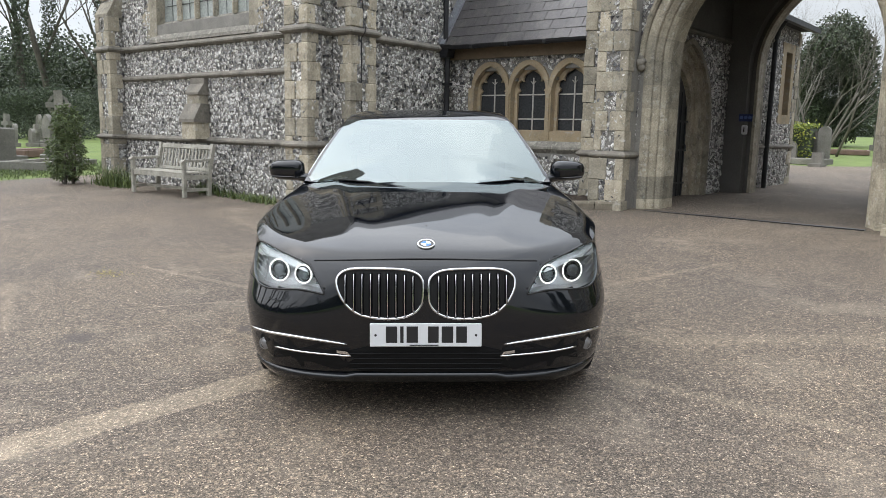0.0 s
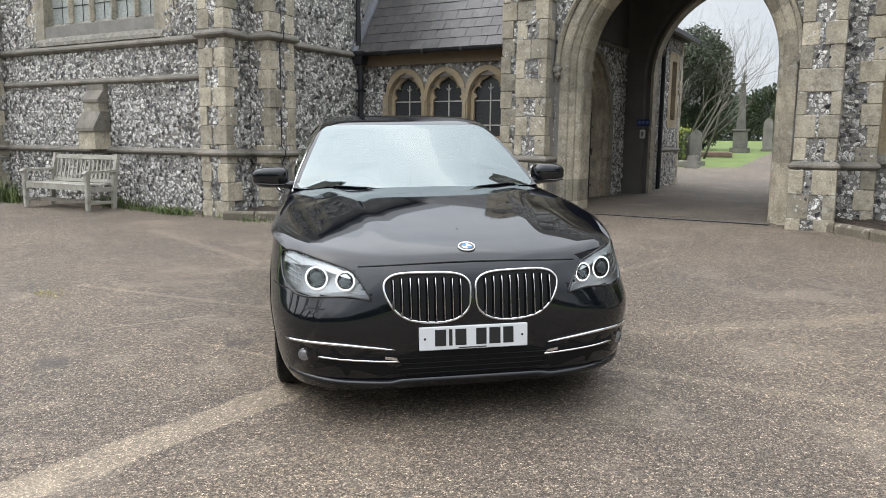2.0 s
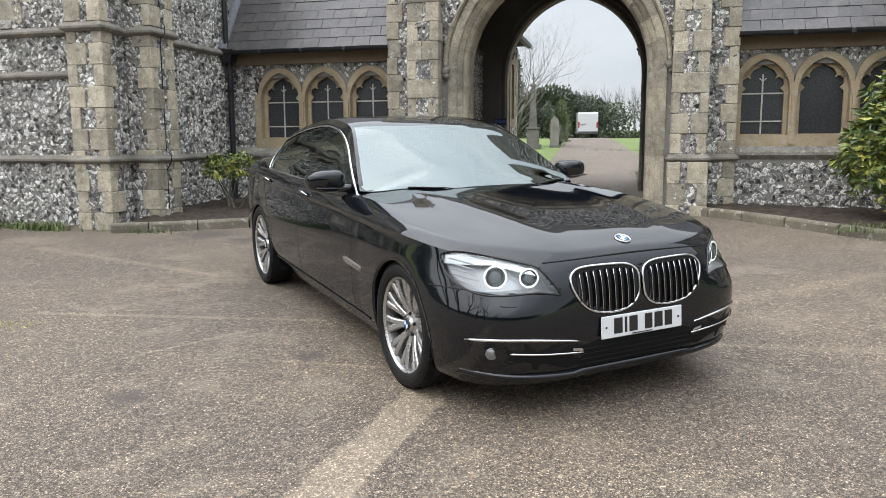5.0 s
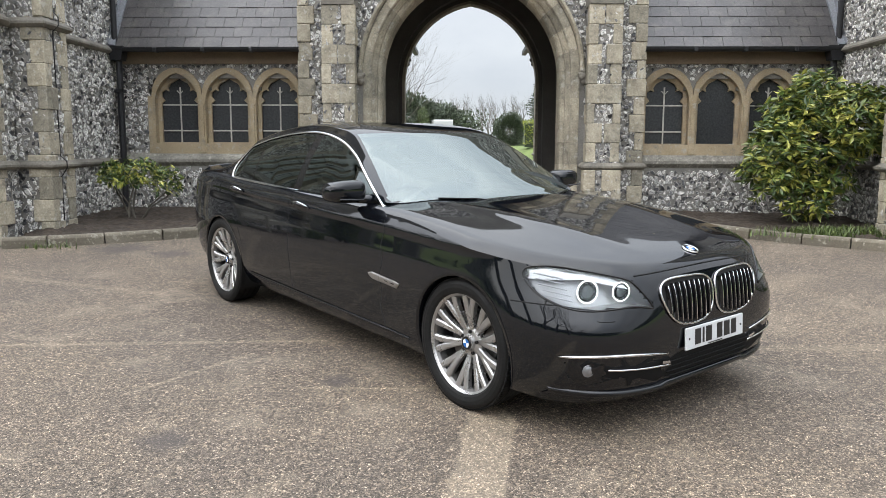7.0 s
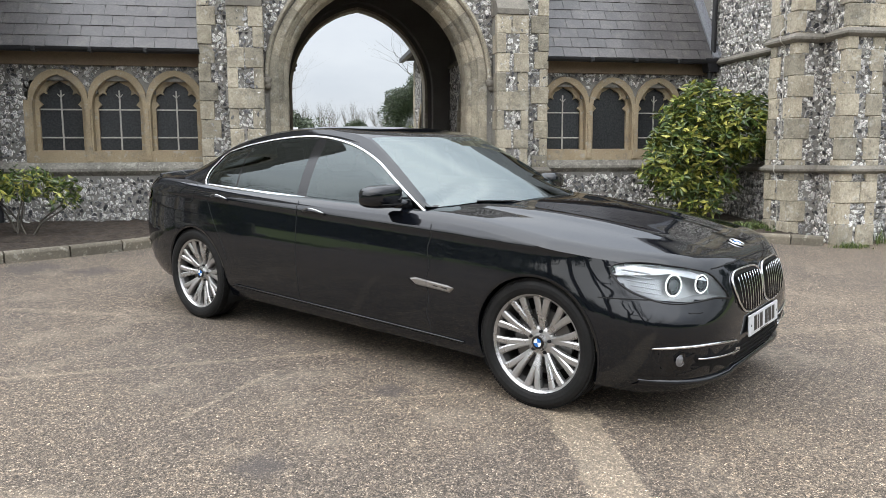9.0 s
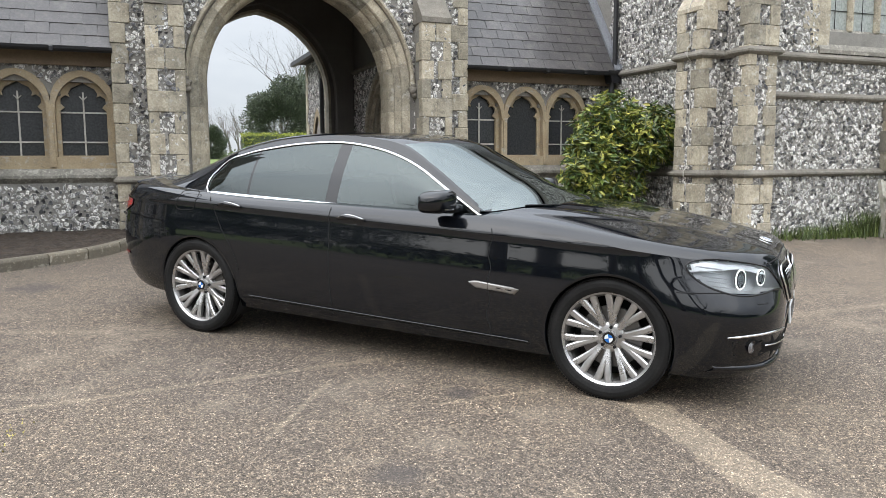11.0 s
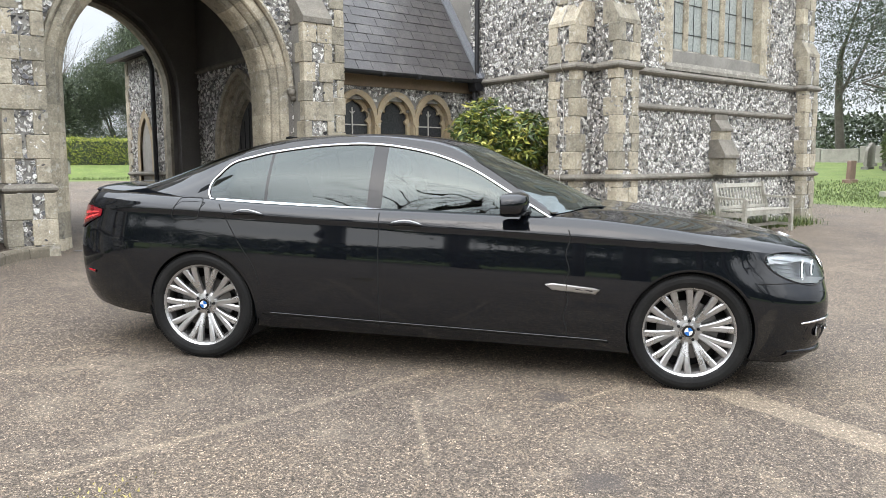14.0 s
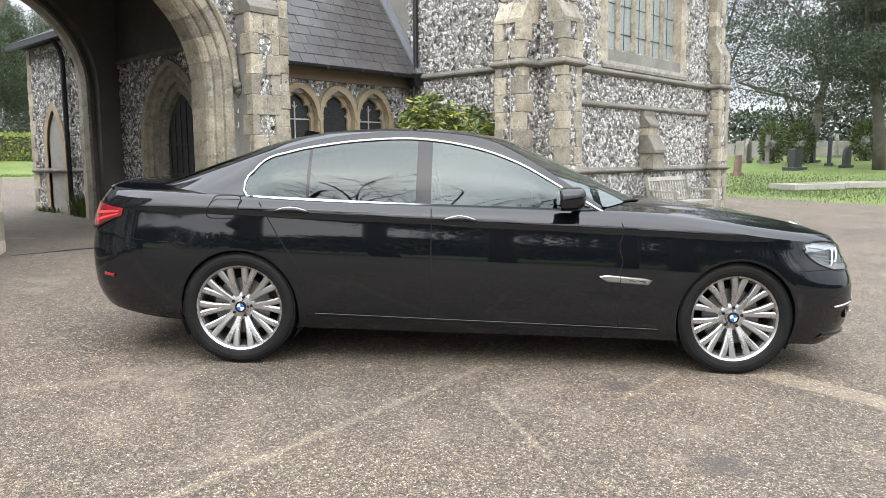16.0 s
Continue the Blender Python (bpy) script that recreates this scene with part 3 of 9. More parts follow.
def flints(name, parent, spots, out, right, step=0.070, lift=0.0):
    """Knapped flints set in a wall face. spots: (origin, width, height, keep(u, v)) patches on the plane spanned by right and up; out: the outward way."""
    right, out, up = Vector(right), Vector(out), Vector((0, 0, 1))
    verts, faces, slots = [], [], []
    for origin, width, height, keep in spots:
        origin = Vector(origin)
        rows = max(1, int(height / (step * 0.88)))
        cols = max(1, int(width / step))
        for r in range(rows):
            for c in range(cols):
                u = (c + 0.5 + (0.5 if r % 2 else 0.0) + rng.uniform(-0.28, 0.28)) * width / cols
                v = (r + 0.5 + rng.uniform(-0.28, 0.28)) * height / rows
                if u > width - 0.02 or (keep and not keep(u, v)):
                    continue
                rad = step * rng.choice((0.38, 0.50, 0.56, 0.62, 0.72)) * rng.uniform(0.92, 1.08)
                long, turn = rng.uniform(1.0, 1.6), rng.uniform(-1.5, 1.5) + math.pi / 2
                h = rng.uniform(0.004, 0.02)
                base = origin + right * u + up * v + out * lift
                k0 = len(verts)
                k = 6
                ring = []
                for i in range(k):
                    a = 2 * math.pi * i / k + rng.uniform(-0.25, 0.25)
                    q = rad * rng.uniform(0.55, 1.22)
                    du, dv = q * math.cos(a) * long, q * math.sin(a) / math.sqrt(long)
                    ring.append((du * math.cos(turn) - dv * math.sin(turn), du * math.sin(turn) + dv * math.cos(turn)))
                tilt = (rng.uniform(-0.25, 0.25), rng.uniform(-0.25, 0.25))
                for s, hh in ((1.0, -0.004), (0.70, h + 0.003)):
                    for du, dv in ring:
                        verts.append(tuple(base + right * du * s + up * dv * s + out * (hh + (tilt[0] * du + tilt[1] * dv) * s * (hh > 0))))
                for lev in (0,):
                    for i in range(k):
                        j = (i + 1) % k
                        faces.append((k0 + lev * k + i, k0 + lev * k + j, k0 + (lev + 1) * k + j, k0 + (lev + 1) * k + i))
                        slots.append(0)
                faces.append(tuple(k0 + k + i for i in range(k)))
                slots.append(1)
    ob = raw(name, verts, faces, [FLINT_RIM, FLINT_FACE], parent, slots=slots)
    ob["kind"] = "stuff"
    return ob


BLOCKS = {}
FLINT_KINDS = []


def single_flints(parent, origin, width, height, step=0.090):
    """Flints as pieces of their own, on a wall that faces the forecourt; two dozen shapes serve them all."""
    if not FLINT_KINDS:
        for k in range(24):
            o = flints("flint", None, [((0, 0, 0), step, step * 0.9, None)], (0, -1, 0), (1, 0, 0), step)
            me = o.data
            c = sum((v.co for v in me.vertices), Vector()) / len(me.vertices)
            for v in me.vertices:
                v.co.x -= c.x
                v.co.z -= c.z
            bpy.data.objects.remove(o)
            FLINT_KINDS.append(me)
    rows, cols = int(height / (step * 0.88)), int(width / step)
    for r in range(rows):
        for c in range(cols):
            ob = new("flint", rng.choice(FLINT_KINDS))
            ob.location = (origin[0] + (c + 0.5 + (0.4 if r % 2 else 0) + rng.uniform(-0.2, 0.2)) * width / (cols + 0.4), origin[1], origin[2] + (r + 0.5 + rng.uniform(-0.2, 0.2)) * height / rows)
            ob.rotation_euler = (0, rng.uniform(-1.5, 1.5), 0)
            ob.scale = (0.90, 1.0, 0.90)
            ob.parent = parent




def block(name, parent, x0, x1, y0, y1, z0, z1, material=None, chamfer=0.008):
    """A dressed stone, a little chamfered; alike stones share one mesh."""
    x0, x1, y0, y1 = min(x0, x1), max(x0, x1), min(y0, y1), max(y0, y1)
    size = (round(x1 - x0, 2), round(y1 - y0, 2), round(z1 - z0, 2))
    material = material or ASHLAR
    key = (*size, material.name)
    if key not in BLOCKS:
        a, b, c = size[0] / 2, size[1] / 2, size[2] / 2
        bm = boxes((-a, a, -b, b, -c, c), bevel=chamfer)
        BLOCKS[key] = mesh_of(name, bm, material)
    ob = new(name, BLOCKS[key])
    ob.location = ((x0 + x1) / 2, (y0 + y1) / 2, (z0 + z1) / 2)
    ob.parent = parent
    return ob


COURSE = 0.285


def courses(z0, z1):
    n = max(1, round((z1 - z0) / COURSE))
    return [(z0 + (z1 - z0) * i / n, z0 + (z1 - z0) * (i + 1) / n) for i in range(n)]


def quoins(parent, cx, cy, dx, dy, z0, z1, long=0.30, short=0.17, flip=0, limit=(9, 9)):
    """Long-and-short stones up a corner at (cx, cy); dx, dy: the ways into the wall."""
    for i, (a, b) in enumerate(courses(z0, z1)):
        lx, ly = (long, short) if (i + flip) % 2 else (short, long)
        lx, ly = min(lx * rng.uniform(0.72, 1.16), limit[0]), min(ly * rng.uniform(0.72, 1.16), limit[1])
        lx, ly = round(lx / 0.03) * 0.03, round(ly / 0.03) * 0.03
        e = (0.024, 0.028, 0.034)[rng.randrange(3)]
        block("quoin", parent, cx - dx * e, cx + dx * lx, cy - dy * e, cy + dy * ly, a + 0.002, b - 0.002)


def moulding(bm, path, depth, z0, z1):
    """A string course with a sloping top and an undercut, along a plan line; the wall lies to the left of the way."""
    pts = [Vector((p[0], p[1])) for p in path]
    prof = [(-0.03, z0), (depth * 0.55, z0 + (z1 - z0) * 0.12), (depth, z0 + (z1 - z0) * 0.38), (depth, z0 + (z1 - z0) * 0.60), (depth * 0.35, z1), (-0.03, z1)]
    rows = []
    for i, p in enumerate(pts):
        d0 = (p - pts[i - 1]).normalized() if i else None
        d1 = (pts[i + 1] - p).normalized() if i < len(pts) - 1 else None
        n0 = Vector((d0.y, -d0.x)) if d0 else None
        n1 = Vector((d1.y, -d1.x)) if d1 else None
        if n0 is None:
            nn = n1
        elif n1 is None:
            nn = n0
        else:
            nn = (n0 + n1) / max(0.3, 1 + n0.dot(n1))
        rows.append([bm.verts.new((p.x + nn.x * o, p.y + nn.y * o, z)) for o, z in prof])
    m = len(prof)
    for A, B in zip(rows, rows[1:]):
        for k in range(m):
            bm.faces.new((A[k], A[(k + 1) % m], B[(k + 1) % m], B[k]))
    bm.faces.new(rows[0][::-1])
    bm.faces.new(rows[-1])
    bmesh.ops.recalc_face_normals(bm, faces=bm.faces[:])
    return bm


def string_course(name, parent, path, z0, z1, depth=0.075):
    # broken into lengths of stone about a metre long
    ob = part(name, moulding(bmesh.new(), path, depth, z0, z1), STRING, parent, "dark weathered stone moulding")
    return ob


def sweep_arch(parent, half, spring, c, prof, foot, y_sign=1, stone=0.32, jamb=0.36, material=None, name="voussoir", legs=True):
    """Moulded arch stones: prof is a closed list of (outward from the opening's edge, y). Each stone is a piece of its own."""
    material = material or ASHLAR
    R = half + c
    top = math.acos(c / R)
    n = max(3, round(R * top / stone))

    def ringpt(side, a, o):
        return (X0 + side * ((R + o) * math.cos(a) - c), spring + (R + o) * math.sin(a))
    for side in (-1, 1):
        for k in range(n):
            bm = bmesh.new()
            a0, a1 = top * k / n + 0.0009, top * (k + 1) / n - 0.0009
            rows = []
            for s in range(4):
                a = a0 + (a1 - a0) * s / 3
                rows.append([bm.verts.new((ringpt(side, a, o)[0], y, ringpt(side, a, o)[1])) for o, y in prof])
            skin(bm, rows)
            part(name, bm, material, parent)
        if legs:
            m = max(1, round((spring - foot) / jamb))
            for k in range(m):
                bm = bmesh.new()
                za, zb = foot + (spring - foot) * k / m + 0.0013, foot + (spring - foot) * (k + 1) / m - 0.0013
                rows = [[bm.verts.new((X0 + side * (half + o), y, z)) for o, y in prof] for z in (za, zb)]
                skin(bm, rows)
                part("jamb_stone", bm, material, parent)


def skin(bm, rows):
    m = len(rows[0])
    for A, B in zip(rows, rows[1:]):
        for k in range(m):
            bm.faces.new((A[k], A[(k + 1) % m], B[(k + 1) % m], B[k]))
    bm.faces.new(rows[0][::-1])
    bm.faces.new(rows[-1])
    bmesh.ops.recalc_face_normals(bm, faces=bm.faces[:])


# ---- gatehouse front wall with its arch
SPRING = 2.57
arch_hole = shifted(pointed(GX + 0.24, SPRING, 0.15, 14, base=FLOOR), X0)
gate_wall = structure("wall_gate", prism([(X0 - PIER_OUT, FLOOR)] + arch_hole + [(X0 + PIER_OUT, FLOOR), (X0 + PIER_OUT, 5.0), (X0, 6.3), (X0 - PIER_OUT, 5.0)],
                                         GATE_Y, 0.72), MORTAR, "flint and limestone gatehouse wall with a moulded pointed arch", "wall")
prof = [(0.0, 0.74), (0.0, 0.36), (0.02, 0.30), (0.05, 0.265), (0.075, 0.25), (0.08, 0.20), (0.125, 0.13), (0.145, 0.115), (0.15, 0.065), (0.17, 0.045), (0.28, 0.040), (0.28, 0.30), (0.26, 0.74)]
sweep_arch(gate_wall, GX, SPRING, 0.15, prof, FLOOR + 0.1)
# hood mould over the arch, with a carved stop at each end
R, topang = GX + 0.34 + 0.15, math.acos(0.15 / (GX + 0.34 + 0.15))
for side in (-1, 1):
    bm = bmesh.new()
    rows = []
    for k in range(15):
        a = topang * k / 14
        rows.append([bm.verts.new((X0 + side * ((GX + 0.15 + o) * math.cos(a) - 0.15), y, SPRING + 0.02 + (GX + 0.15 + o) * math.sin(a)))
                     for o, y in ((0.285, 0.08), (0.285, 0.0), (0.31, -0.035), (0.345, -0.03), (0.365, 0.08))])
    skin(bm, rows)
    part("hood_mould", bm, ASHLAR, gate_wall, "projecting stone hood moulding")
    bm = bmesh.new()
    for dx, dz, r in ((0, 0, 0.075), (0.02, -0.07, 0.06), (-0.035, 0.03, 0.045), (0.045, 0.02, 0.045), (0.0, 0.07, 0.05)):
        bmesh.ops.create_icosphere(bm, subdivisions=2, radius=r, matrix=Matrix.Translation((X0 + side * 1.75 + dx, 0.0, SPRING - 0.02 + dz)))
    for v in bm.verts:
        v.co += v.normal * 0.012 * noise.noise(v.co * 30)
    part("label_stop", bm, STRING, gate_wall, "carved stone foliage stop", smooth=True)


def arch_clear(u, v, u0, z0, half, spring, c):
    """True where a wall point lies outside a pointed arch."""
    x, z = abs(u + u0), v + z0
    if z < spring:
        return x > half
    return (x + c) ** 2 + (z - spring) ** 2 > (half + c) ** 2


flints("flints", gate_wall, [((X0 - PIER_OUT, GATE_Y, 0.3), 2 * PIER_OUT, 5.0, lambda u, v: arch_clear(u, v, -PIER_OUT, 0.3, GX + 0.37, SPRING, 0.15))], (0, -1, 0), (1, 0, 0))
for s in (-1, 1):
    quoins(gate_wall, X0 + s * PIER_OUT, GATE_Y, -s, 1, 0.3, 5.3, long=0.27, short=0.15)

# gate buttresses
for s in (-1, 1):
    b = structure("buttress_gate", bmesh.new(), MORTAR, "limestone and flint buttress beside the gate arch", "buttress")
    me = boxes((X0 + s * BUT_IN, X0 + s * BUT_OUT, BUT_Y, GATE_Y, FLOOR, 3.62), (X0 + s * (BUT_IN - 0.03), X0 + s * (BUT_OUT + 0.03), BUT_Y - 0.05, GATE_Y, FLOOR, STR_LO - 0.06))
    old = b.data
    b.data = mesh_of("buttress_gate", me, MORTAR)
    bpy.data.meshes.remove(old)
    cap = prism([(BUT_Y - 0.04, 3.58), (BUT_Y - 0.04, 3.66), (GATE_Y, 4.15), (GATE_Y, 3.58)], X0 + s * (BUT_IN - 0.02), X0 + s * (BUT_OUT + 0.02), "x")
    part("weathering", cap, STRING, b, "sloping dark stone cap")
    lim = (0.33, 0.36)
    quoins(b, X0 + s * BUT_IN, BUT_Y, s, 1, STR_LO + 0.06, 3.58, 0.22, 0.13, 0, lim)
    quoins(b, X0 + s * BUT_OUT, BUT_Y, -s, 1, STR_LO + 0.06, 3.58, 0.22, 0.13, 0, lim)
    quoins(b, X0 + s * (BUT_IN - 0.03), BUT_Y - 0.05, s, 1, 0.15, STR_LO - 0.06, 0.24, 0.15, 0, lim)
    quoins(b, X0 + s * (BUT_OUT + 0.03), BUT_Y - 0.05, -s, 1, 0.15, STR_LO - 0.06, 0.24, 0.15, 1, lim)
    lo = X0 + min(s * BUT_IN, s * BUT_OUT)
    flints("flints", b, [((lo, BUT_Y, 1.2), BUT_OUT - BUT_IN, 2.4, None), ((lo, BUT_Y - 0.05, 0.2), BUT_OUT - BUT_IN, 0.9, None)], (0, -1, 0), (1, 0, 0))
    pts = [(X0 + BUT_IN, GATE_Y), (X0 + BUT_IN, BUT_Y), (X0 + BUT_OUT, BUT_Y), (X0 + BUT_OUT, GATE_Y), (X0 + PIER_OUT, GATE_Y), (X0 + PIER_OUT, WING_Y)]
    if s < 0:
        pts = [(2 * X0 - x, y) for x, y in reversed(pts)]
    string_course("string_course", b, pts, STR_LO - 0.07, STR_LO + 0.05, 0.08)

# passage: side walls with doors, back wall with its arch, ceiling
SIDE_IN = 1.92
DOOR_MID, DOOR_HALF = 2.3, 0.60
DOOR_C = 0.366                # how pointed the passage doors are
for s, tag in ((-1, "left"), (1, "right")):
    hole = [(y + DOOR_MID, z) for y, z in pointed(DOOR_HALF + 0.42, 1.75, DOOR_C, 10, base=0.3)]
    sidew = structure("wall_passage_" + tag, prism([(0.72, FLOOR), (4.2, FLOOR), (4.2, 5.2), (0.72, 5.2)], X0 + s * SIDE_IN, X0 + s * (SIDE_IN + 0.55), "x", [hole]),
                      INNER, "flint and plaster wall of the gate passage, shade put into the plaster colour", "wall")

    def dkeep(u, v, m=DOOR_MID):
        y, z = u + 0.72 - m, v + 0.3
        return arch_clear(abs(y), z, 0, 0, DOOR_HALF + 0.52, 1.75, DOOR_C) and z < 3.22
    flints("flints", sidew, [((X0 + s * SIDE_IN, 0.72, 0.3), 3.48, 2.95, dkeep)], (-s, 0, 0), (0, 1, 0))
    string_course("string_course", sidew, [(X0 - SIDE_IN, 0.72), (X0 - SIDE_IN, 4.2)] if s < 0 else [(X0 + SIDE_IN, 4.2), (X0 + SIDE_IN, 0.72)], 3.24, 3.34, 0.06)
    # moulded surround in stepped orders
    for inner, outer, proud in ((0.40, 0.50, 0.03), (0.30, 0.40, -0.03), (0.15, 0.30, -0.09), (0.0, 0.15, -0.15)):
        o = pointed(DOOR_HALF + outer, 1.75, DOOR_C, 10, base=0.3)
        i = pointed(DOOR_HALF + inner, 1.75, DOOR_C, 10, base=0.3)
        ring = [(y + DOOR_MID, z) for y, z in o + i[::-1]]
        part("door_surround", prism(ring, X0 + s * (SIDE_IN - proud), X0 + s * (SIDE_IN + 0.5), "x"), ASHLAR, sidew)
    leaf = [(y + DOOR_MID, z) for y, z in pointed(DOOR_HALF - 0.002, 1.75, DOOR_C, 10, base=0.36)]
    door = structure("door_passage_" + tag, prism(leaf, X0 + s * (SIDE_IN + 0.24), X0 + s * (SIDE_IN + 0.30), "x"), DOORWOOD, "dark boarded pointed door in a stone surround", "door")
    for k in range(6):
        y = DOOR_MID - DOOR_HALF + 0.12 + k * (2 * DOOR_HALF - 0.24) / 5
        h = 1.72 + 0.86 * (1 - abs(y - DOOR_MID) / DOOR_HALF) ** 0.7
        part("iron_bar", boxes((X0 + s * (SIDE_IN + 0.205), X0 + s * (SIDE_IN + 0.225), y - 0.012, y + 0.012, 0.36, h)), IRON, door)
    for z in (0.6, 1.2, 1.72):
        part("iron_rail", boxes((X0 + s * (SIDE_IN + 0.190), X0 + s * (SIDE_IN + 0.207), DOOR_MID - DOOR_HALF + 0.05, DOOR_MID + DOOR_HALF - 0.05, z, z + 0.035)), IRON, door)
    bm = bmesh.new()
    lathe(bm, [(0.0, -0.02), (0.05, -0.02), (0.06, 0.0), (0.04, 0.02), (0.0, 0.025)], 14, "x")
    bmesh.ops.translate(bm, verts=bm.verts[:], vec=(X0 + s * (SIDE_IN + 0.17), DOOR_MID + 0.40, 1.28))
    part("door_handle", bm, IRON, door, "round iron door handle")

RW, RS, RC = 1.41, 2.80, 0.28
rear_hole = shifted(pointed(RW, RS, RC, 14, base=FLOOR), X0)
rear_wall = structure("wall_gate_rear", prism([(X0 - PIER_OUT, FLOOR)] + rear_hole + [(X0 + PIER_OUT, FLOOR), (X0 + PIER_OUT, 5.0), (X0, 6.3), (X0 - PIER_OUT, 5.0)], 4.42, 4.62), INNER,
                      "inner wall with the rear pointed arch of the gate, shade put into its colour", "wall")
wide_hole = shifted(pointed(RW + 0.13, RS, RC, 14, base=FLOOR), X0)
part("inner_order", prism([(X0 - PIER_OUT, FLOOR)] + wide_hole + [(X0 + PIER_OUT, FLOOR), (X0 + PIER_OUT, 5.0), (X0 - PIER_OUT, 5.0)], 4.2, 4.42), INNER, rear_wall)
for side in (-1, 1):
    for inner, outer, y0, y1 in ((RW + 0.005, RW + 0.20, 4.62, 4.80), (RW - 0.004, RW + 0.05, 4.40, 4.64)):
        R2 = [p for p in pointed(outer, RS, RC, 14, base=FLOOR + 0.2) if p[0] * side >= -1e-6]
        R1 = [p for p in pointed(inner, RS, RC, 14, base=FLOOR + 0.2) if p[0] * side >= -1e-6]
        part("arch_ring", prism([(X0 + x, z) for x, z in R2 + R1[::-1]], y0, y1), ASHLAR, rear_wall)
    bm = bmesh.new()
    for dx, dz, r in ((0, 0, 0.06), (-side * 0.05, 0.05, 0.045), (-side * 0.02, -0.05, 0.04)):
        bmesh.ops.create_icosphere(bm, subdivisions=2, radius=r, matrix=Matrix.Translation((X0 + side * 1.38 + dx, 4.80, 3.3 + dz)))
    part("label_stop", bm, STRING, rear_wall, smooth=True)
structure("ceiling_passage", boxes((X0 - SIDE_IN, X0 + SIDE_IN, 0.72, 4.2, 5.2, 5.35)), INNER, "plain ceiling of the gate passage, coloured dark as shade", "ceiling")
structure("roof_gate", prism([(X0 - PIER_OUT - 0.1, 5.02), (X0, 6.36), (X0 + PIER_OUT + 0.1, 5.02), (X0 + PIER_OUT + 0.1, 4.96), (X0 - PIER_OUT - 0.1, 4.96)], 0.3, 4.7), SLATE, "grey slate roof of the gatehouse", "roof")

# call box with three blue discs on the rear pier
cb = thing("call_box", (X0 - 1.52, 4.2, 1.62), "white wall call box below a blue three-disc sign", "call box")
part("case", boxes((-0.055, 0.055, -0.06, 0.0, -0.09, 0.09), bevel=0.02), plain("white plastic", (0.6, 0.6, 0.6), 0.4), cb)
part("slot", boxes((-0.012, 0.012, -0.066, -0.058, -0.045, 0.045)), IRON, cb)
part("sign_board", boxes((-0.13, 0.13, -0.015, 0.0, 0.16, 0.30), bevel=0.004), plain("dark blue sign", (0.02, 0.03, 0.10), 0.4), cb)
for k in range(3):
    bm = bmesh.new()
    lathe(bm, [(0.0, -0.021), (0.032, -0.021), (0.034, -0.014)], 16, "y")
    bmesh.ops.translate(bm, verts=bm.verts[:], vec=(-0.08 + 0.08 * k, 0, 0.235))
    part("disc", bm, plain("pale blue disc", (0.10, 0.15, 0.36), 0.4), cb, "pale blue sign disc")

# ---- wings: plinth, window band, frieze, slate roof
LIGHTS = (3.13, 3.96, 4.79)
L_HALF, L_SILL, L_SPRING = 0.30, 1.50, 2.20


def trefoil(half, sill, spring):
    """The cusped opening of one light."""
    pts = [(-half, sill), (half, sill), (half, spring - 0.05)]
    right = [(half - 0.055, spring + 0.0), (half - 0.005, spring + 0.06), (half - 0.01, spring + 0.13), (half - 0.07, spring + 0.175), (half - 0.125, spring + 0.15),
             (half - 0.11, spring + 0.20), (half - 0.15, spring + 0.27), (half - 0.21, spring + 0.30), (half - 0.255, spring + 0.325)]
    pts += right + [(0.0, spring + 0.355)] + [(-x, z) for x, z in reversed(right)] + [(-half, spring - 0.05)]
    return pts


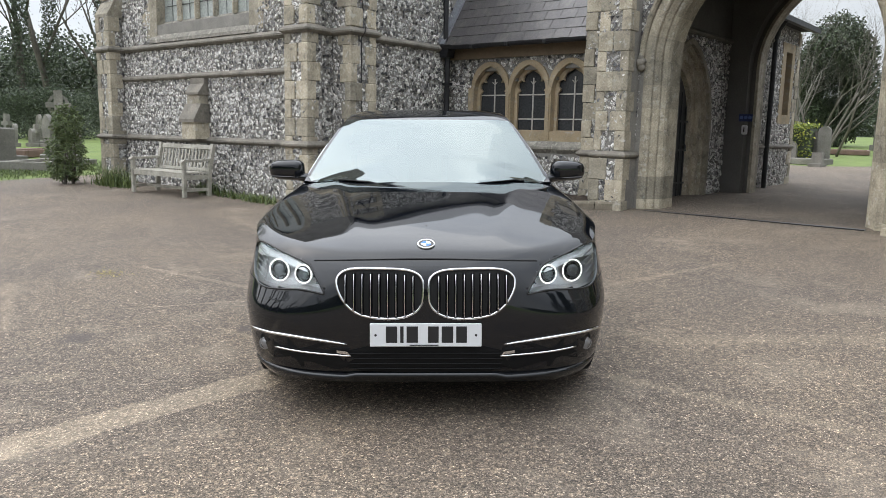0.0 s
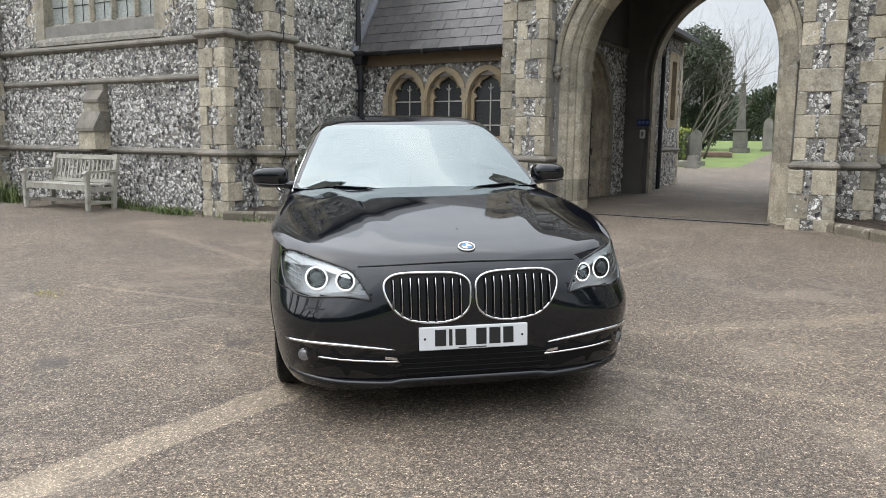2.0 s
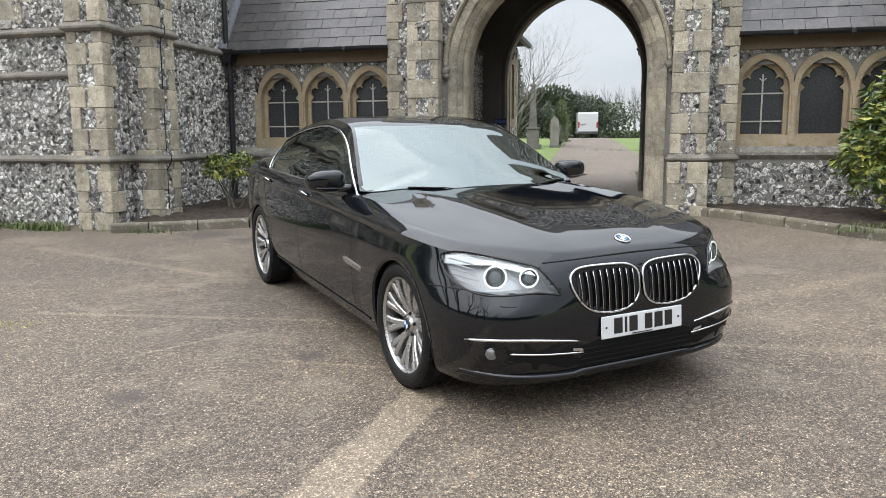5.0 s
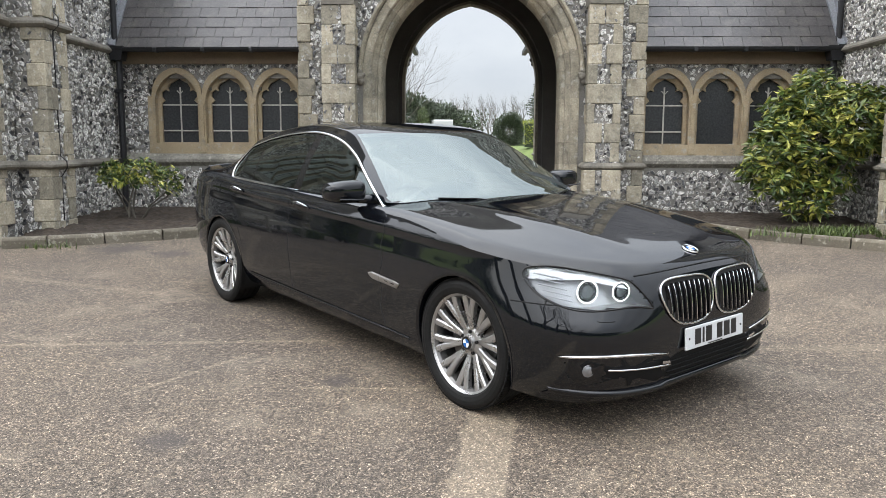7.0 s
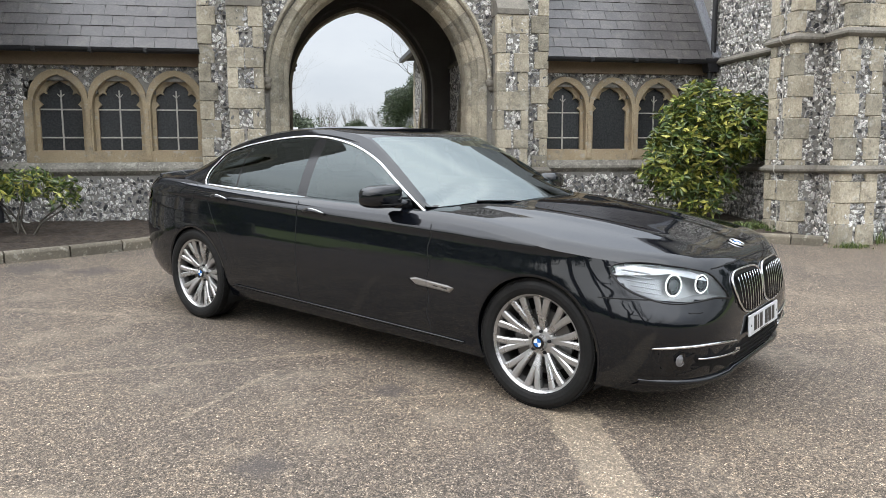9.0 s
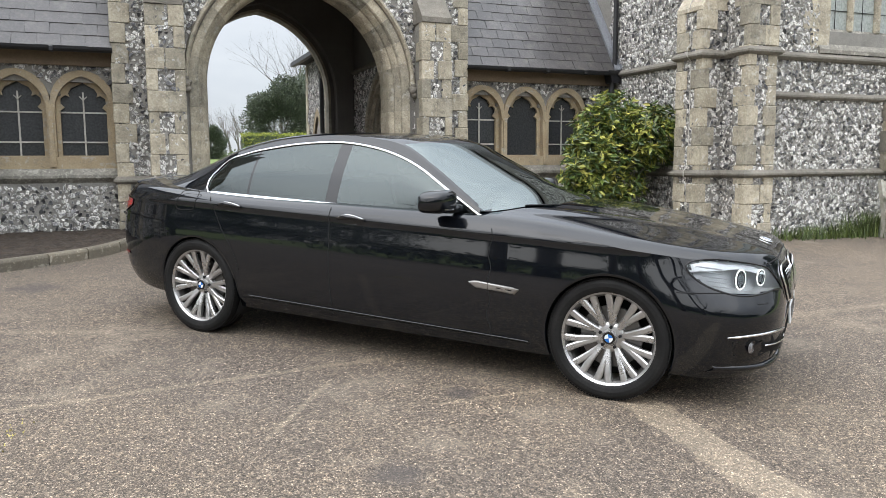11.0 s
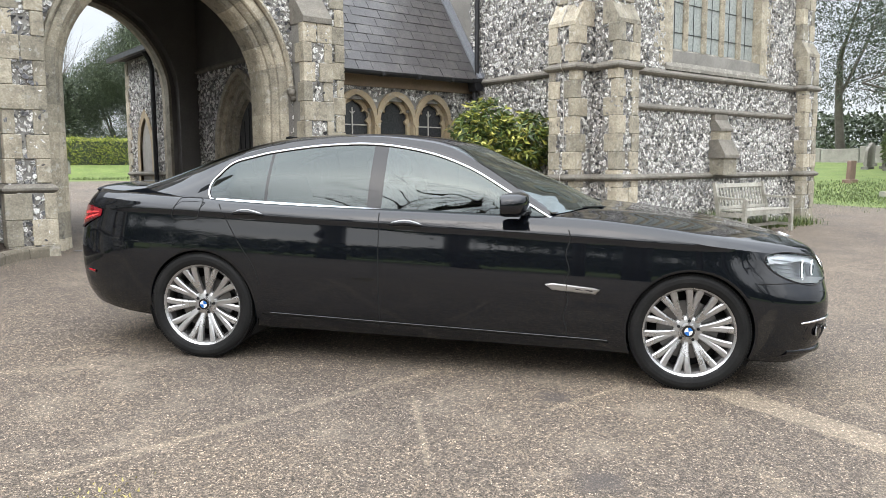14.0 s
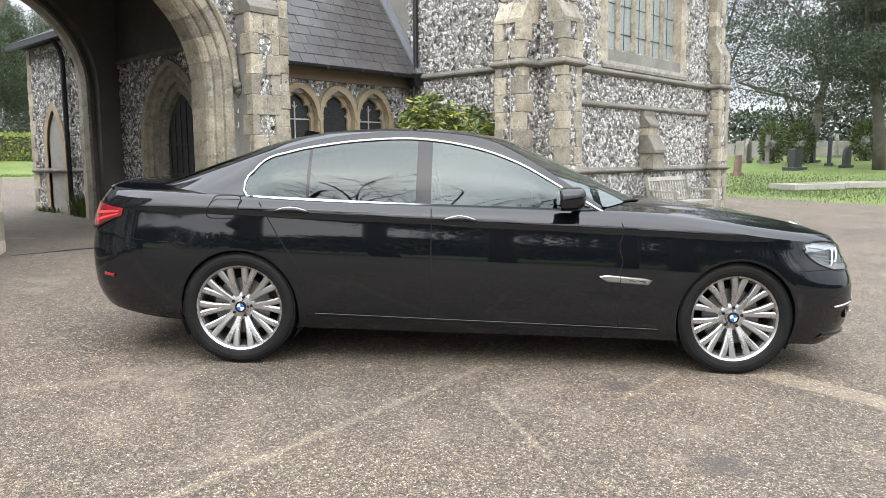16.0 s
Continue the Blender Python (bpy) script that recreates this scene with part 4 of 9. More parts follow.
for s, tag in ((-1, "left"), (1, "right")):
    xa, xb = X0 + s * PIER_OUT, X0 + s * SIDE_X
    lo, hi = min(xa, xb), max(xa, xb)
    wing = structure("wall_wing_" + tag, boxes((lo, hi, WING_Y, WING_Y + 0.12, FLOOR, STR_LO - 0.04),
                                               (lo, hi, WING_Y + 0.42, WING_Y + 0.75, FLOOR, 3.1),
                                               (X0 + s * 5.27, xb, WING_Y + 0.02, WING_Y + 0.42, STR_LO - 0.04, 2.2), (X0 + s * 5.27, xb, WING_Y + 0.05, WING_Y + 0.42, 2.2, 2.55),
                                               (lo, hi, WING_Y + 0.05, WING_Y + 0.42, 2.55, 2.80),
                                               *[(X0 + s * (m - 0.13), X0 + s * (m + 0.13), WING_Y + 0.05, WING_Y + 0.42, 2.36, 2.55) for m in (3.545, 4.375)]), MORTAR, "flint wall of the low wing under its window band", "wall")
    c2 = (lambda x: X0 + s * x)

    def spandrel(u, v, lo=lo, s=s):
        x, z = abs(lo + u - X0), v + 2.2
        if x > 5.24:
            return True
        return z > 2.42 and all((x - m) ** 2 + (z - 2.26) ** 2 > 0.47 ** 2 for m in LIGHTS)
    if s > 0:
        single_flints(wing, (lo, WING_Y, 0.28), hi - lo, STR_LO - 0.36)
        flints("flints_between", wing, [((lo, WING_Y + 0.014, 0.25), hi - lo, STR_LO - 0.33, None)], (0, -1, 0), (1, 0, 0), 0.062)
    flints("flints", wing, ([((lo, WING_Y, 0.25), hi - lo, STR_LO - 0.33, None)] if s < 0 else []) + [((lo, WING_Y + 0.05, 2.2), hi - lo, 0.58, spandrel),
                            ((min(c2(5.27), xb), WING_Y + 0.02, STR_LO + 0.1), SIDE_X - 5.27, 1.1, None)], (0, -1, 0), (1, 0, 0))
    # the warm stone window band, its top a row of arches
    top = []
    for m in LIGHTS if s > 0 else tuple(-x for x in reversed(LIGHTS)):
        top += [(X0 + m + 0.455 * math.cos(a) * 0.915, 2.26 + 0.455 * math.sin(a)) for a in (math.pi - math.pi * k / 12 for k in range(13))]
    e0, e1 = (PIER_OUT, 5.27) if s > 0 else (-5.27, -PIER_OUT)
    top = [p for p in top if X0 + e0 < p[0] < X0 + e1]
    outer = [(X0 + e0, 1.27), (X0 + e1, 1.27), (X0 + e1, 2.26)] + top[::-1] + [(X0 + e0, 2.26)]
    holes = [shifted(pointed(L_HALF + 0.06, 2.16, 0.13, 8, base=L_SILL), X0 + s * m) for m in LIGHTS]
    part("window_band", prism(outer, WING_Y + 0.0, WING_Y + 0.20, "y", holes), WARMSTONE, wing, "warm sandstone band with three pointed lights")
    part("sill", prism([(WING_Y - 0.07, 1.20), (WING_Y - 0.07, 1.24), (WING_Y + 0.02, 1.36), (WING_Y + 0.12, 1.36), (WING_Y + 0.12, 1.13), (WING_Y, 1.13)], lo, hi, "x"), LICHEN, wing, "sloping weathered stone sill course")
    part("frieze", boxes((lo, hi, WING_Y - 0.01, WING_Y + 0.3, 2.775, 3.05)), RENDER, wing, "brown stone frieze below the eaves")
    for k in range(2):                       # little colonnettes between the lights
        m = (LIGHTS[k] + LIGHTS[k + 1]) / 2
        bm = prism([(-0.05, 1.36), (0.05, 1.36), (0.028, 1.62), (0.028, 2.1), (0.06, 2.16), (-0.06, 2.16), (-0.028, 2.1), (-0.028, 1.62)], WING_Y - 0.025, WING_Y + 0.03)
        bmesh.ops.translate(bm, verts=bm.verts[:], vec=(X0 + s * m, 0, 0))
        part("mullion", bm, WARMSTONE, wing)
    for k, m in enumerate(LIGHTS):
        cx = X0 + s * m
        win = structure("window_%s_%d" % (tag, k + 1), prism(shifted(pointed(L_HALF + 0.058, 2.16, 0.13, 8, base=L_SILL), cx), WING_Y + 0.12, WING_Y + 0.17, "y", [shifted(trefoil(L_HALF, L_SILL + 0.02, L_SPRING), cx)]),
                        WARMSTONE, "small cusped stone window with dark panes", "window")
        part("pane", boxes((cx - L_HALF - 0.02, cx + L_HALF + 0.02, WING_Y + 0.19, WING_Y + 0.205, L_SILL, 2.56)), DARKGLASS, win, "dusty dark window pane")
        if not (s > 0 and k == 1):
            gy0, gy1 = WING_Y + 0.165, WING_Y + 0.18
            part("glazing_bar", boxes((cx - 0.011, cx + 0.011, gy0, gy1, L_SILL + 0.02, 2.42)), BAR, win)
            for z in (1.71, 2.13):
                part("glazing_bar", boxes((cx - L_HALF, cx + L_HALF, gy0 + 0.002, gy1 - 0.003, z - 0.011, z + 0.011)), BAR, win)
            bm = bmesh.new()
            tube(bm, [(cx - 0.05, gy0, 2.36), (cx - 0.02, gy0, 2.33), (cx, gy0, 2.30), (cx + 0.02, gy0, 2.33), (cx + 0.05, gy0, 2.36)], 0.008, 5)
            part("finial", bm, BAR, win)
    # slates, each a piece, laid in courses up a steep slope
    roof = structure("roof_wing_" + tag, prism([(0.10, 3.02), (1.93, 5.78), (3.6, 3.1), (0.30, 3.0)], lo, hi, "x"), SLATE, "steep grey slate roof of the low wing", "roof")
    slope = Vector((0, 1, 1.5)).normalized()
    nrm = Vector((0, -1.5, 1)).normalized()
    width, exposed = 0.30, 0.205
    for r in range(14):
        base = Vector((0, 0.05, 2.985)) + slope * exposed * r
        off = (width / 2 if r % 2 else 0.0) + rng.uniform(-0.02, 0.02)
        x = lo + 0.005 - off
        while x < hi - 0.01:
            a, b = max(x, lo + 0.005), min(x + width, hi - 0.005)
            if b - a > 0.03:
                w = round((b - a) / 0.01) * 0.01 - 0.006
                key = ("slate", round(w, 2))
                if key not in BLOCKS:
                    L, th = 0.36, 0.012
                    vs = [(-w / 2, 0, 0), (w / 2, 0, 0), (w / 2, L, 0), (-w / 2, L, 0), (-w / 2, 0.004, th), (w / 2, 0.004, th), (w / 2, L, th), (-w / 2, L, th)]
                    me = bpy.data.meshes.new("slate")
                    me.from_pydata(vs, [], [(0, 3, 2, 1), (4, 5, 6, 7), (0, 1, 5, 4), (1, 2, 6, 5), (2, 3, 7, 6), (3, 0, 4, 7)])
                    me.materials.append(SLATE)
                    BLOCKS[key] = me
                sl = new("slate", BLOCKS[key])
                p = base + nrm * (0.020 + rng.uniform(0, 0.005))
                tilt = Matrix(((1, 0, 0), (0, slope.y, nrm.y), (0, slope.z, nrm.z))).to_4x4()
                sl.matrix_world = Matrix.Translation(((a + b) / 2, p.y, p.z)) @ tilt @ pose(0, 0, 0, -2.2 + rng.uniform(-0.5, 0.5), 0, rng.uniform(-0.5, 0.5))
                sl.parent = roof
            x += width
    # gutter, soffit board, verge lead and the corner downpipe
    gut = structure("gutter_" + tag, boxes((lo, hi, 0.08, WING_Y, 3.0, 3.03)), IRON, "black cast iron gutter along the eaves", "gutter")
    bm = bmesh.new()
    gx = [lo + (hi - lo) * k / 4 for k in range(5)]
    rows = [[bm.verts.new((x, 0.02 + 0.058 * math.cos(a), 2.992 + 0.062 * math.sin(a) - 0.006 * (k % 2))) for a in (math.pi + math.pi * j / 8 for j in range(9))]
            + [bm.verts.new((x, 0.02 + 0.050 * math.cos(a), 2.992 + 0.054 * math.sin(a) - 0.006 * (k % 2))) for a in (2 * math.pi - math.pi * j / 8 for j in range(9))] for k, x in enumerate(gx)]
    skin(bm, rows)
    part("trough", bm, IRON, gut, "half-round cast iron trough", smooth=False)
    for x in gx[1:-1]:
        part("joint_collar", boxes((x - 0.03, x + 0.03, -0.046, 0.086, 2.922, 2.996), bevel=0.01), IRON, gut)
    vx = X0 + s * SIDE_X
    wx = X0 + s * (SIDE_X - 0.115)
    verge = [(vx, 0.0), (wx, 0.0), (wx, 0.035), (X0 + s * (SIDE_X - 0.02), 0.04), (X0 + s * (SIDE_X - 0.02), 0.10), (vx, 0.10)]
    bm = bmesh.new()
    skin(bm, [[bm.verts.new((x, y - 0.83 * h, z + 0.55 * h)) for x, h in verge] for y, z in ((0.03, 3.02), (1.43, 5.12))])
    structure("verge_lead_" + tag, bm, LEAD, "pale lead flashing where the roof meets the chapel", "flashing")
    dp = thing("downpipe", (X0 + s * (SIDE_X - 0.13), 0.10, 0.3), "black cast iron downpipe in the corner", "downpipe", "downpipes")
    bm = bmesh.new()
    tube(bm, [(0, 0, -0.2), (0, 0, 2.62)], 0.05, 10)
    part("pipe", bm, IRON, dp)
    part("hopper", prism([(-0.08, 2.5), (0.08, 2.5), (0.13, 2.72), (-0.13, 2.72)], -0.12, 0.08), IRON, dp)
    for z in (0.9, 2.0):
        part("bracket", boxes((-0.075, 0.075, -0.06, 0.06, z, z + 0.05)), IRON, dp)
    bm = bmesh.new()
    tube(bm, [(s * 0.05, 0.0, 2.7), (s * 0.05, -0.02, 4.8)], 0.045, 10)
    part("upper_pipe", bm, IRON, dp)

# ---- chapels
A_OUT, A_Y0, A_Y1 = 0.42, -2.08, -2.60           # corner buttress on the side wall
B_X0, B_X1, B_Y = 5.68, 6.17, -3.16               # corner buttress on the front
WIN_MID, WIN_HALF, WIN_SILL = 9.0, 1.48, 3.42
TOP = 6.2

for s, tag in ((-1, "left"), (1, "right")):
    cx = (lambda x: X0 + s * x)
    hole = [(cx(WIN_MID) + x, z) for x, z in pointed(WIN_HALF + 0.12, 5.0, 0.5, 10, base=WIN_SILL - 0.05)]
    lo, hi = min(cx(SIDE_X), cx(FAR_X)), max(cx(SIDE_X), cx(FAR_X))
    bm = prism([(lo, FLOOR), (hi, FLOOR), (hi, TOP), ((lo + hi) / 2, TOP + 3.6), (lo, TOP)], FRONT_Y, FRONT_Y + 0.5, "y", [hole])
    ch = structure("wall_chapel_front_" + tag, bm, MORTAR, "split flint chapel wall with limestone dressings", "wall")
    flints("flints", ch, [((lo, FRONT_Y, 0.1), hi - lo, 5.6,
                           lambda u, v: arch_clear(abs(u - (FAR_X - SIDE_X) / 2), v + 0.1, 0, 0, WIN_HALF + 0.24, 5.0, 0.5) or v + 0.1 < 3.06)], (0, -1, 0), (1, 0, 0))
    sw = structure("wall_chapel_side_" + tag, boxes((cx(SIDE_X), cx(SIDE_X + 0.5), FRONT_Y + 0.5, 9.0, FLOOR, TOP)), MORTAR, "flint side wall of the chapel", "wall")
    flints("flints", sw, [((cx(SIDE_X), FRONT_Y, 0.1), 3.25, 5.3, None)], (-s, 0, 0), (0, 1, 0))
    fw = structure("wall_chapel_far_" + tag, boxes((cx(FAR_X - 0.5), cx(FAR_X), FRONT_Y + 0.5, 9.0, FLOOR, TOP)), MORTAR, "flint outer side wall of the chapel", "wall")
    flints("flints", fw, [((cx(FAR_X), FRONT_Y, 0.1), 3.4, 5.0, None)], (s, 0, 0), (0, 1, 0))
    structure("wall_chapel_back_" + tag, boxes((lo, hi, 9.0, 9.4, FLOOR, TOP)), MORTAR, "rear wall of the chapel", "wall")
    structure("roof_chapel_" + tag, prism([(lo - 0.2, TOP - 0.1), ((lo + hi) / 2, TOP + 3.5), (hi + 0.2, TOP - 0.1), (hi + 0.2, TOP - 0.3), (lo - 0.2, TOP - 0.3)], FRONT_Y + 0.45, 9.4), SLATE, "steep slate roof of the chapel", "roof")
    # string courses round the front
    def ring_path(d=0.0):
        p = [(SIDE_X, WING_Y), (SIDE_X, A_Y0), (SIDE_X - A_OUT, A_Y0), (SIDE_X - A_OUT, A_Y1), (SIDE_X, A_Y1), (SIDE_X, FRONT_Y - 0.02)]
        p += [(B_X0, FRONT_Y - 0.02), (B_X0, B_Y), (B_X1, B_Y), (B_X1, FRONT_Y)]
        q = [(SIDE_X + FAR_X - x, y) for x, y in reversed(p)]
        full = p + q
        full = [full[0]] + [b for a, b in zip(full, full[1:]) if (Vector(a) - Vector(b)).length > 0.021]
        w = [(cx(x), y) for x, y in full]
        return w if s > 0 else w[::-1]
    string_course("string_course", ch, ring_path(), STR_HI - 0.08, STR_HI + 0.05, 0.085)
    string_course("string_course", ch, ring_path(), STR_LO - 0.03, STR_LO + 0.09, 0.085)
    seg = [(cx(B_X1 + 0.02), FRONT_Y), (cx(SIDE_X + FAR_X - B_X1 - 0.02), FRONT_Y)]
    string_course("string_course", ch, seg if s > 0 else seg[::-1], STR_MID - 0.06, STR_MID + 0.06, 0.07)
    # corner buttresses, near and far
    for mir in (False, True):
        fx = (lambda x: cx(SIDE_X + FAR_X - x)) if mir else cx
        d = -s if mir else s
        for kind in ("side", "front"):
            if kind == "side":
                x0, x1, y0, y1 = SIDE_X - A_OUT, SIDE_X, A_Y1, A_Y0
            else:
                x0, x1, y0, y1 = B_X0, B_X1, B_Y, FRONT_Y
            dims = [(fx(x0), fx(x1), y0, y1, FLOOR, 3.62)]
            if kind == "side":
                dims += [(fx(x0 + 0.16), fx(x1), y0 + 0.02, y1 - 0.02, 3.62, 5.6)]
            else:
                dims += [(fx(x0 + 0.02), fx(x1 - 0.02), y0 + 0.12, y1, 3.62, 5.6)]
            bt = structure("buttress_%s_%s" % (kind, tag), boxes(*dims), MORTAR, "limestone-quoined flint corner buttress", "buttress")
            if kind == "side":
                cap = prism([(fx(x0 - 0.035), 3.60), (fx(x0 - 0.035), 3.66), (fx(x0 + 0.17), 3.98), (fx(x1), 3.98), (fx(x1), 3.60)], y0 - 0.03, y1 + 0.03, "y")
                part("weathering", cap, ASHLAR, bt, "sloping stone set-off")
                for yy, dd in ((y0, 1), (y1, -1)):
                    quoins(bt, fx(x0), yy, d, dd, 0.2, 3.60, 0.24, 0.14, 0, (0.40, 0.25))
                    quoins(bt, fx(x0 + 0.16), yy + 0.02 * dd, d, dd, 3.98, 5.5, 0.24, 0.15, 0, (0.25, 0.25))
                flints("flints", bt, [((fx(x0), y0, 0.2), y1 - y0, 3.4, None), ((fx(x0 + 0.16), y0, 3.9), y1 - y0, 1.6, None)], (-d, 0, 0), (0, 1, 0))
                a = min(fx(x0), fx(x1))
                flints("flints", bt, [((a, y0, 0.2), x1 - x0, 3.4, None), ((a, y0 + 0.02, 3.9), x1 - x0, 1.6, None)], (0, -1, 0), (1, 0, 0))
            else:
                cap = prism([(y0 - 0.03, 3.60), (y0 - 0.03, 3.66), (y0 + 0.13, 3.95), (y1, 3.95), (y1, 3.60)], fx(x0 - 0.025), fx(x1 + 0.025), "x")
                part("weathering", cap, ASHLAR, bt, "sloping stone set-off")
                for xx, dd in ((x0, d), (x1, -d)):
                    quoins(bt, fx(xx), y0, dd, 1, 0.2, 3.60, 0.23, 0.14, 1, (0.30, 0.27))
                    quoins(bt, fx(xx + (0.02 if xx == x0 else -0.02)), y0 + 0.12, dd, 1, 3.95, 5.5, 0.22, 0.15, 1, (0.22, 0.16))
                a = min(fx(x0), fx(x1))
                flints("flints", bt, [((a, y0, 0.2), x1 - x0, 3.4, None), ((a + 0.02, y0 + 0.12, 3.9), x1 - x0 - 0.04, 1.6, None)], (0, -1, 0), (1, 0, 0))
                flints("flints", bt, [((fx(x0), y0, 0.2), y1 - y0, 3.4, None)], (-d, 0, 0), (0, 1, 0))
                flints("flints", bt, [((fx(x1), y0, 0.2), y1 - y0, 3.4, None)], (d, 0, 0), (0, 1, 0))
    # stepped stone prop below the window
    sb = structure("buttress_small_" + tag, boxes((cx(8.78), cx(9.22), FRONT_Y - 0.30, FRONT_Y, STR_LO + 0.05, 1.52)), ASHLAR, "small stepped limestone buttress below the chapel window", "buttress")
    part("weathering", prism([(FRONT_Y - 0.34, 1.52), (FRONT_Y - 0.34, 1.58), (FRONT_Y - 0.19, 1.86), (FRONT_Y, 1.86), (FRONT_Y, 1.52)], cx(8.75), cx(9.25), "x"), STRING, sb)
    part("stone_lift", boxes((cx(8.80), cx(9.20), FRONT_Y - 0.19, FRONT_Y, 1.86, 2.02)), ASHLAR, sb)
    part("weathering", prism([(FRONT_Y - 0.22, 2.02), (FRONT_Y - 0.22, 2.06), (FRONT_Y - 0.10, 2.22), (FRONT_Y - 0.10, 2.32), (FRONT_Y, 2.32), (FRONT_Y, 2.02)], cx(8.78), cx(9.22), "x"), STRING, sb)
    # five-light window
    w = structure("window_chapel_" + tag, prism([(cx(WIN_MID) + x, z) for x, z in pointed(WIN_HALF + 0.11, 5.0, 0.5, 10, base=WIN_SILL)], FRONT_Y + 0.17, FRONT_Y + 0.19), CHURCHGLASS,
                  "tall five-light leaded chapel window in limestone", "window")
    o = pointed(WIN_HALF + 0.26, 5.0, 0.5, 10, base=WIN_SILL - 0.3)
    i = pointed(WIN_HALF, 5.0, 0.5, 10, base=WIN_SILL - 0.3)
    part("window_frame", prism([(cx(WIN_MID) + x, z) for x, z in o + i[::-1]], FRONT_Y - 0.012, FRONT_Y + 0.3), ASHLAR, w)
    part("window_sill", prism([(FRONT_Y - 0.05, 3.03), (FRONT_Y - 0.05, 3.09), (FRONT_Y + 0.155, WIN_SILL + 0.02), (FRONT_Y + 0.166, 3.03)], cx(WIN_MID - WIN_HALF - 0.22), cx(WIN_MID + WIN_HALF + 0.22), "x"), LICHEN, w, "steep lichened stone sill")
    pitch = 2 * WIN_HALF / 5
    for k in range(1, 5):
        mx = cx(WIN_MID) - WIN_HALF + k * pitch
        part("mullion", prism([(mx - 0.042, FRONT_Y + 0.168), (mx - 0.040, FRONT_Y + 0.13), (mx - 0.014, FRONT_Y + 0.08), (mx + 0.014, FRONT_Y + 0.08), (mx + 0.040, FRONT_Y + 0.13), (mx + 0.042, FRONT_Y + 0.168)], WIN_SILL, 5.9, "z"), ASHLAR, w)
    for k in range(5):
        mx = cx(WIN_MID) - WIN_HALF + (k + 0.5) * pitch
        for z in [WIN_SILL + 0.30 + 0.52 * j for j in range(4)]:
            part("lead_bar", boxes((mx - pitch / 2 + 0.035, mx + pitch / 2 - 0.035, FRONT_Y + 0.156, FRONT_Y + 0.168, z, z + 0.009)), IRON, w)
        part("lead_bar", boxes((mx - 0.004, mx + 0.004, FRONT_Y + 0.160, FRONT_Y + 0.167, WIN_SILL, 5.4)), IRON, w)
    # jamb quoins of the window
    for i2, (a, b) in enumerate(courses(3.1, 5.0)):
        ln = 0.30 if i2 % 2 else 0.14
        for e in (-1, 1):
            x = cx(WIN_MID) + e * (WIN_HALF + 0.24)
            block("quoin", ch, x, x + e * ln, FRONT_Y - 0.012, FRONT_Y + 0.2, a + 0.002, b - 0.002)

# lightning cable down the right-hand corner buttress
for s in (-1, 1):
    c = thing("cable", (X0 + s * (SIDE_X - A_OUT - 0.02), A_Y0 - 0.30, 0.3), "thin grey cable clipped down the buttress", "cable", "cables")
    bm = bmesh.new()
    tube(bm, [(0, 0, 0), (0, 0, 0.75), (-s * 0.08, 0, 0.87), (-s * 0.08, 0, 0.95), (0, 0, 1.02), (0, 0, 2.58), (-s * 0.08, 0, 2.66), (-s * 0.08, 0, 2.76), (0, 0.02, 2.84), (0, 0.02, 3.3), (-s * 0.03, 0.02, 3.4), (s * 0.16, 0.04, 3.72), (s * 0.16, 0.04, 5.0)], 0.008, 6)
    part("wire", bm, IRON if s < 0 else BAR, c)

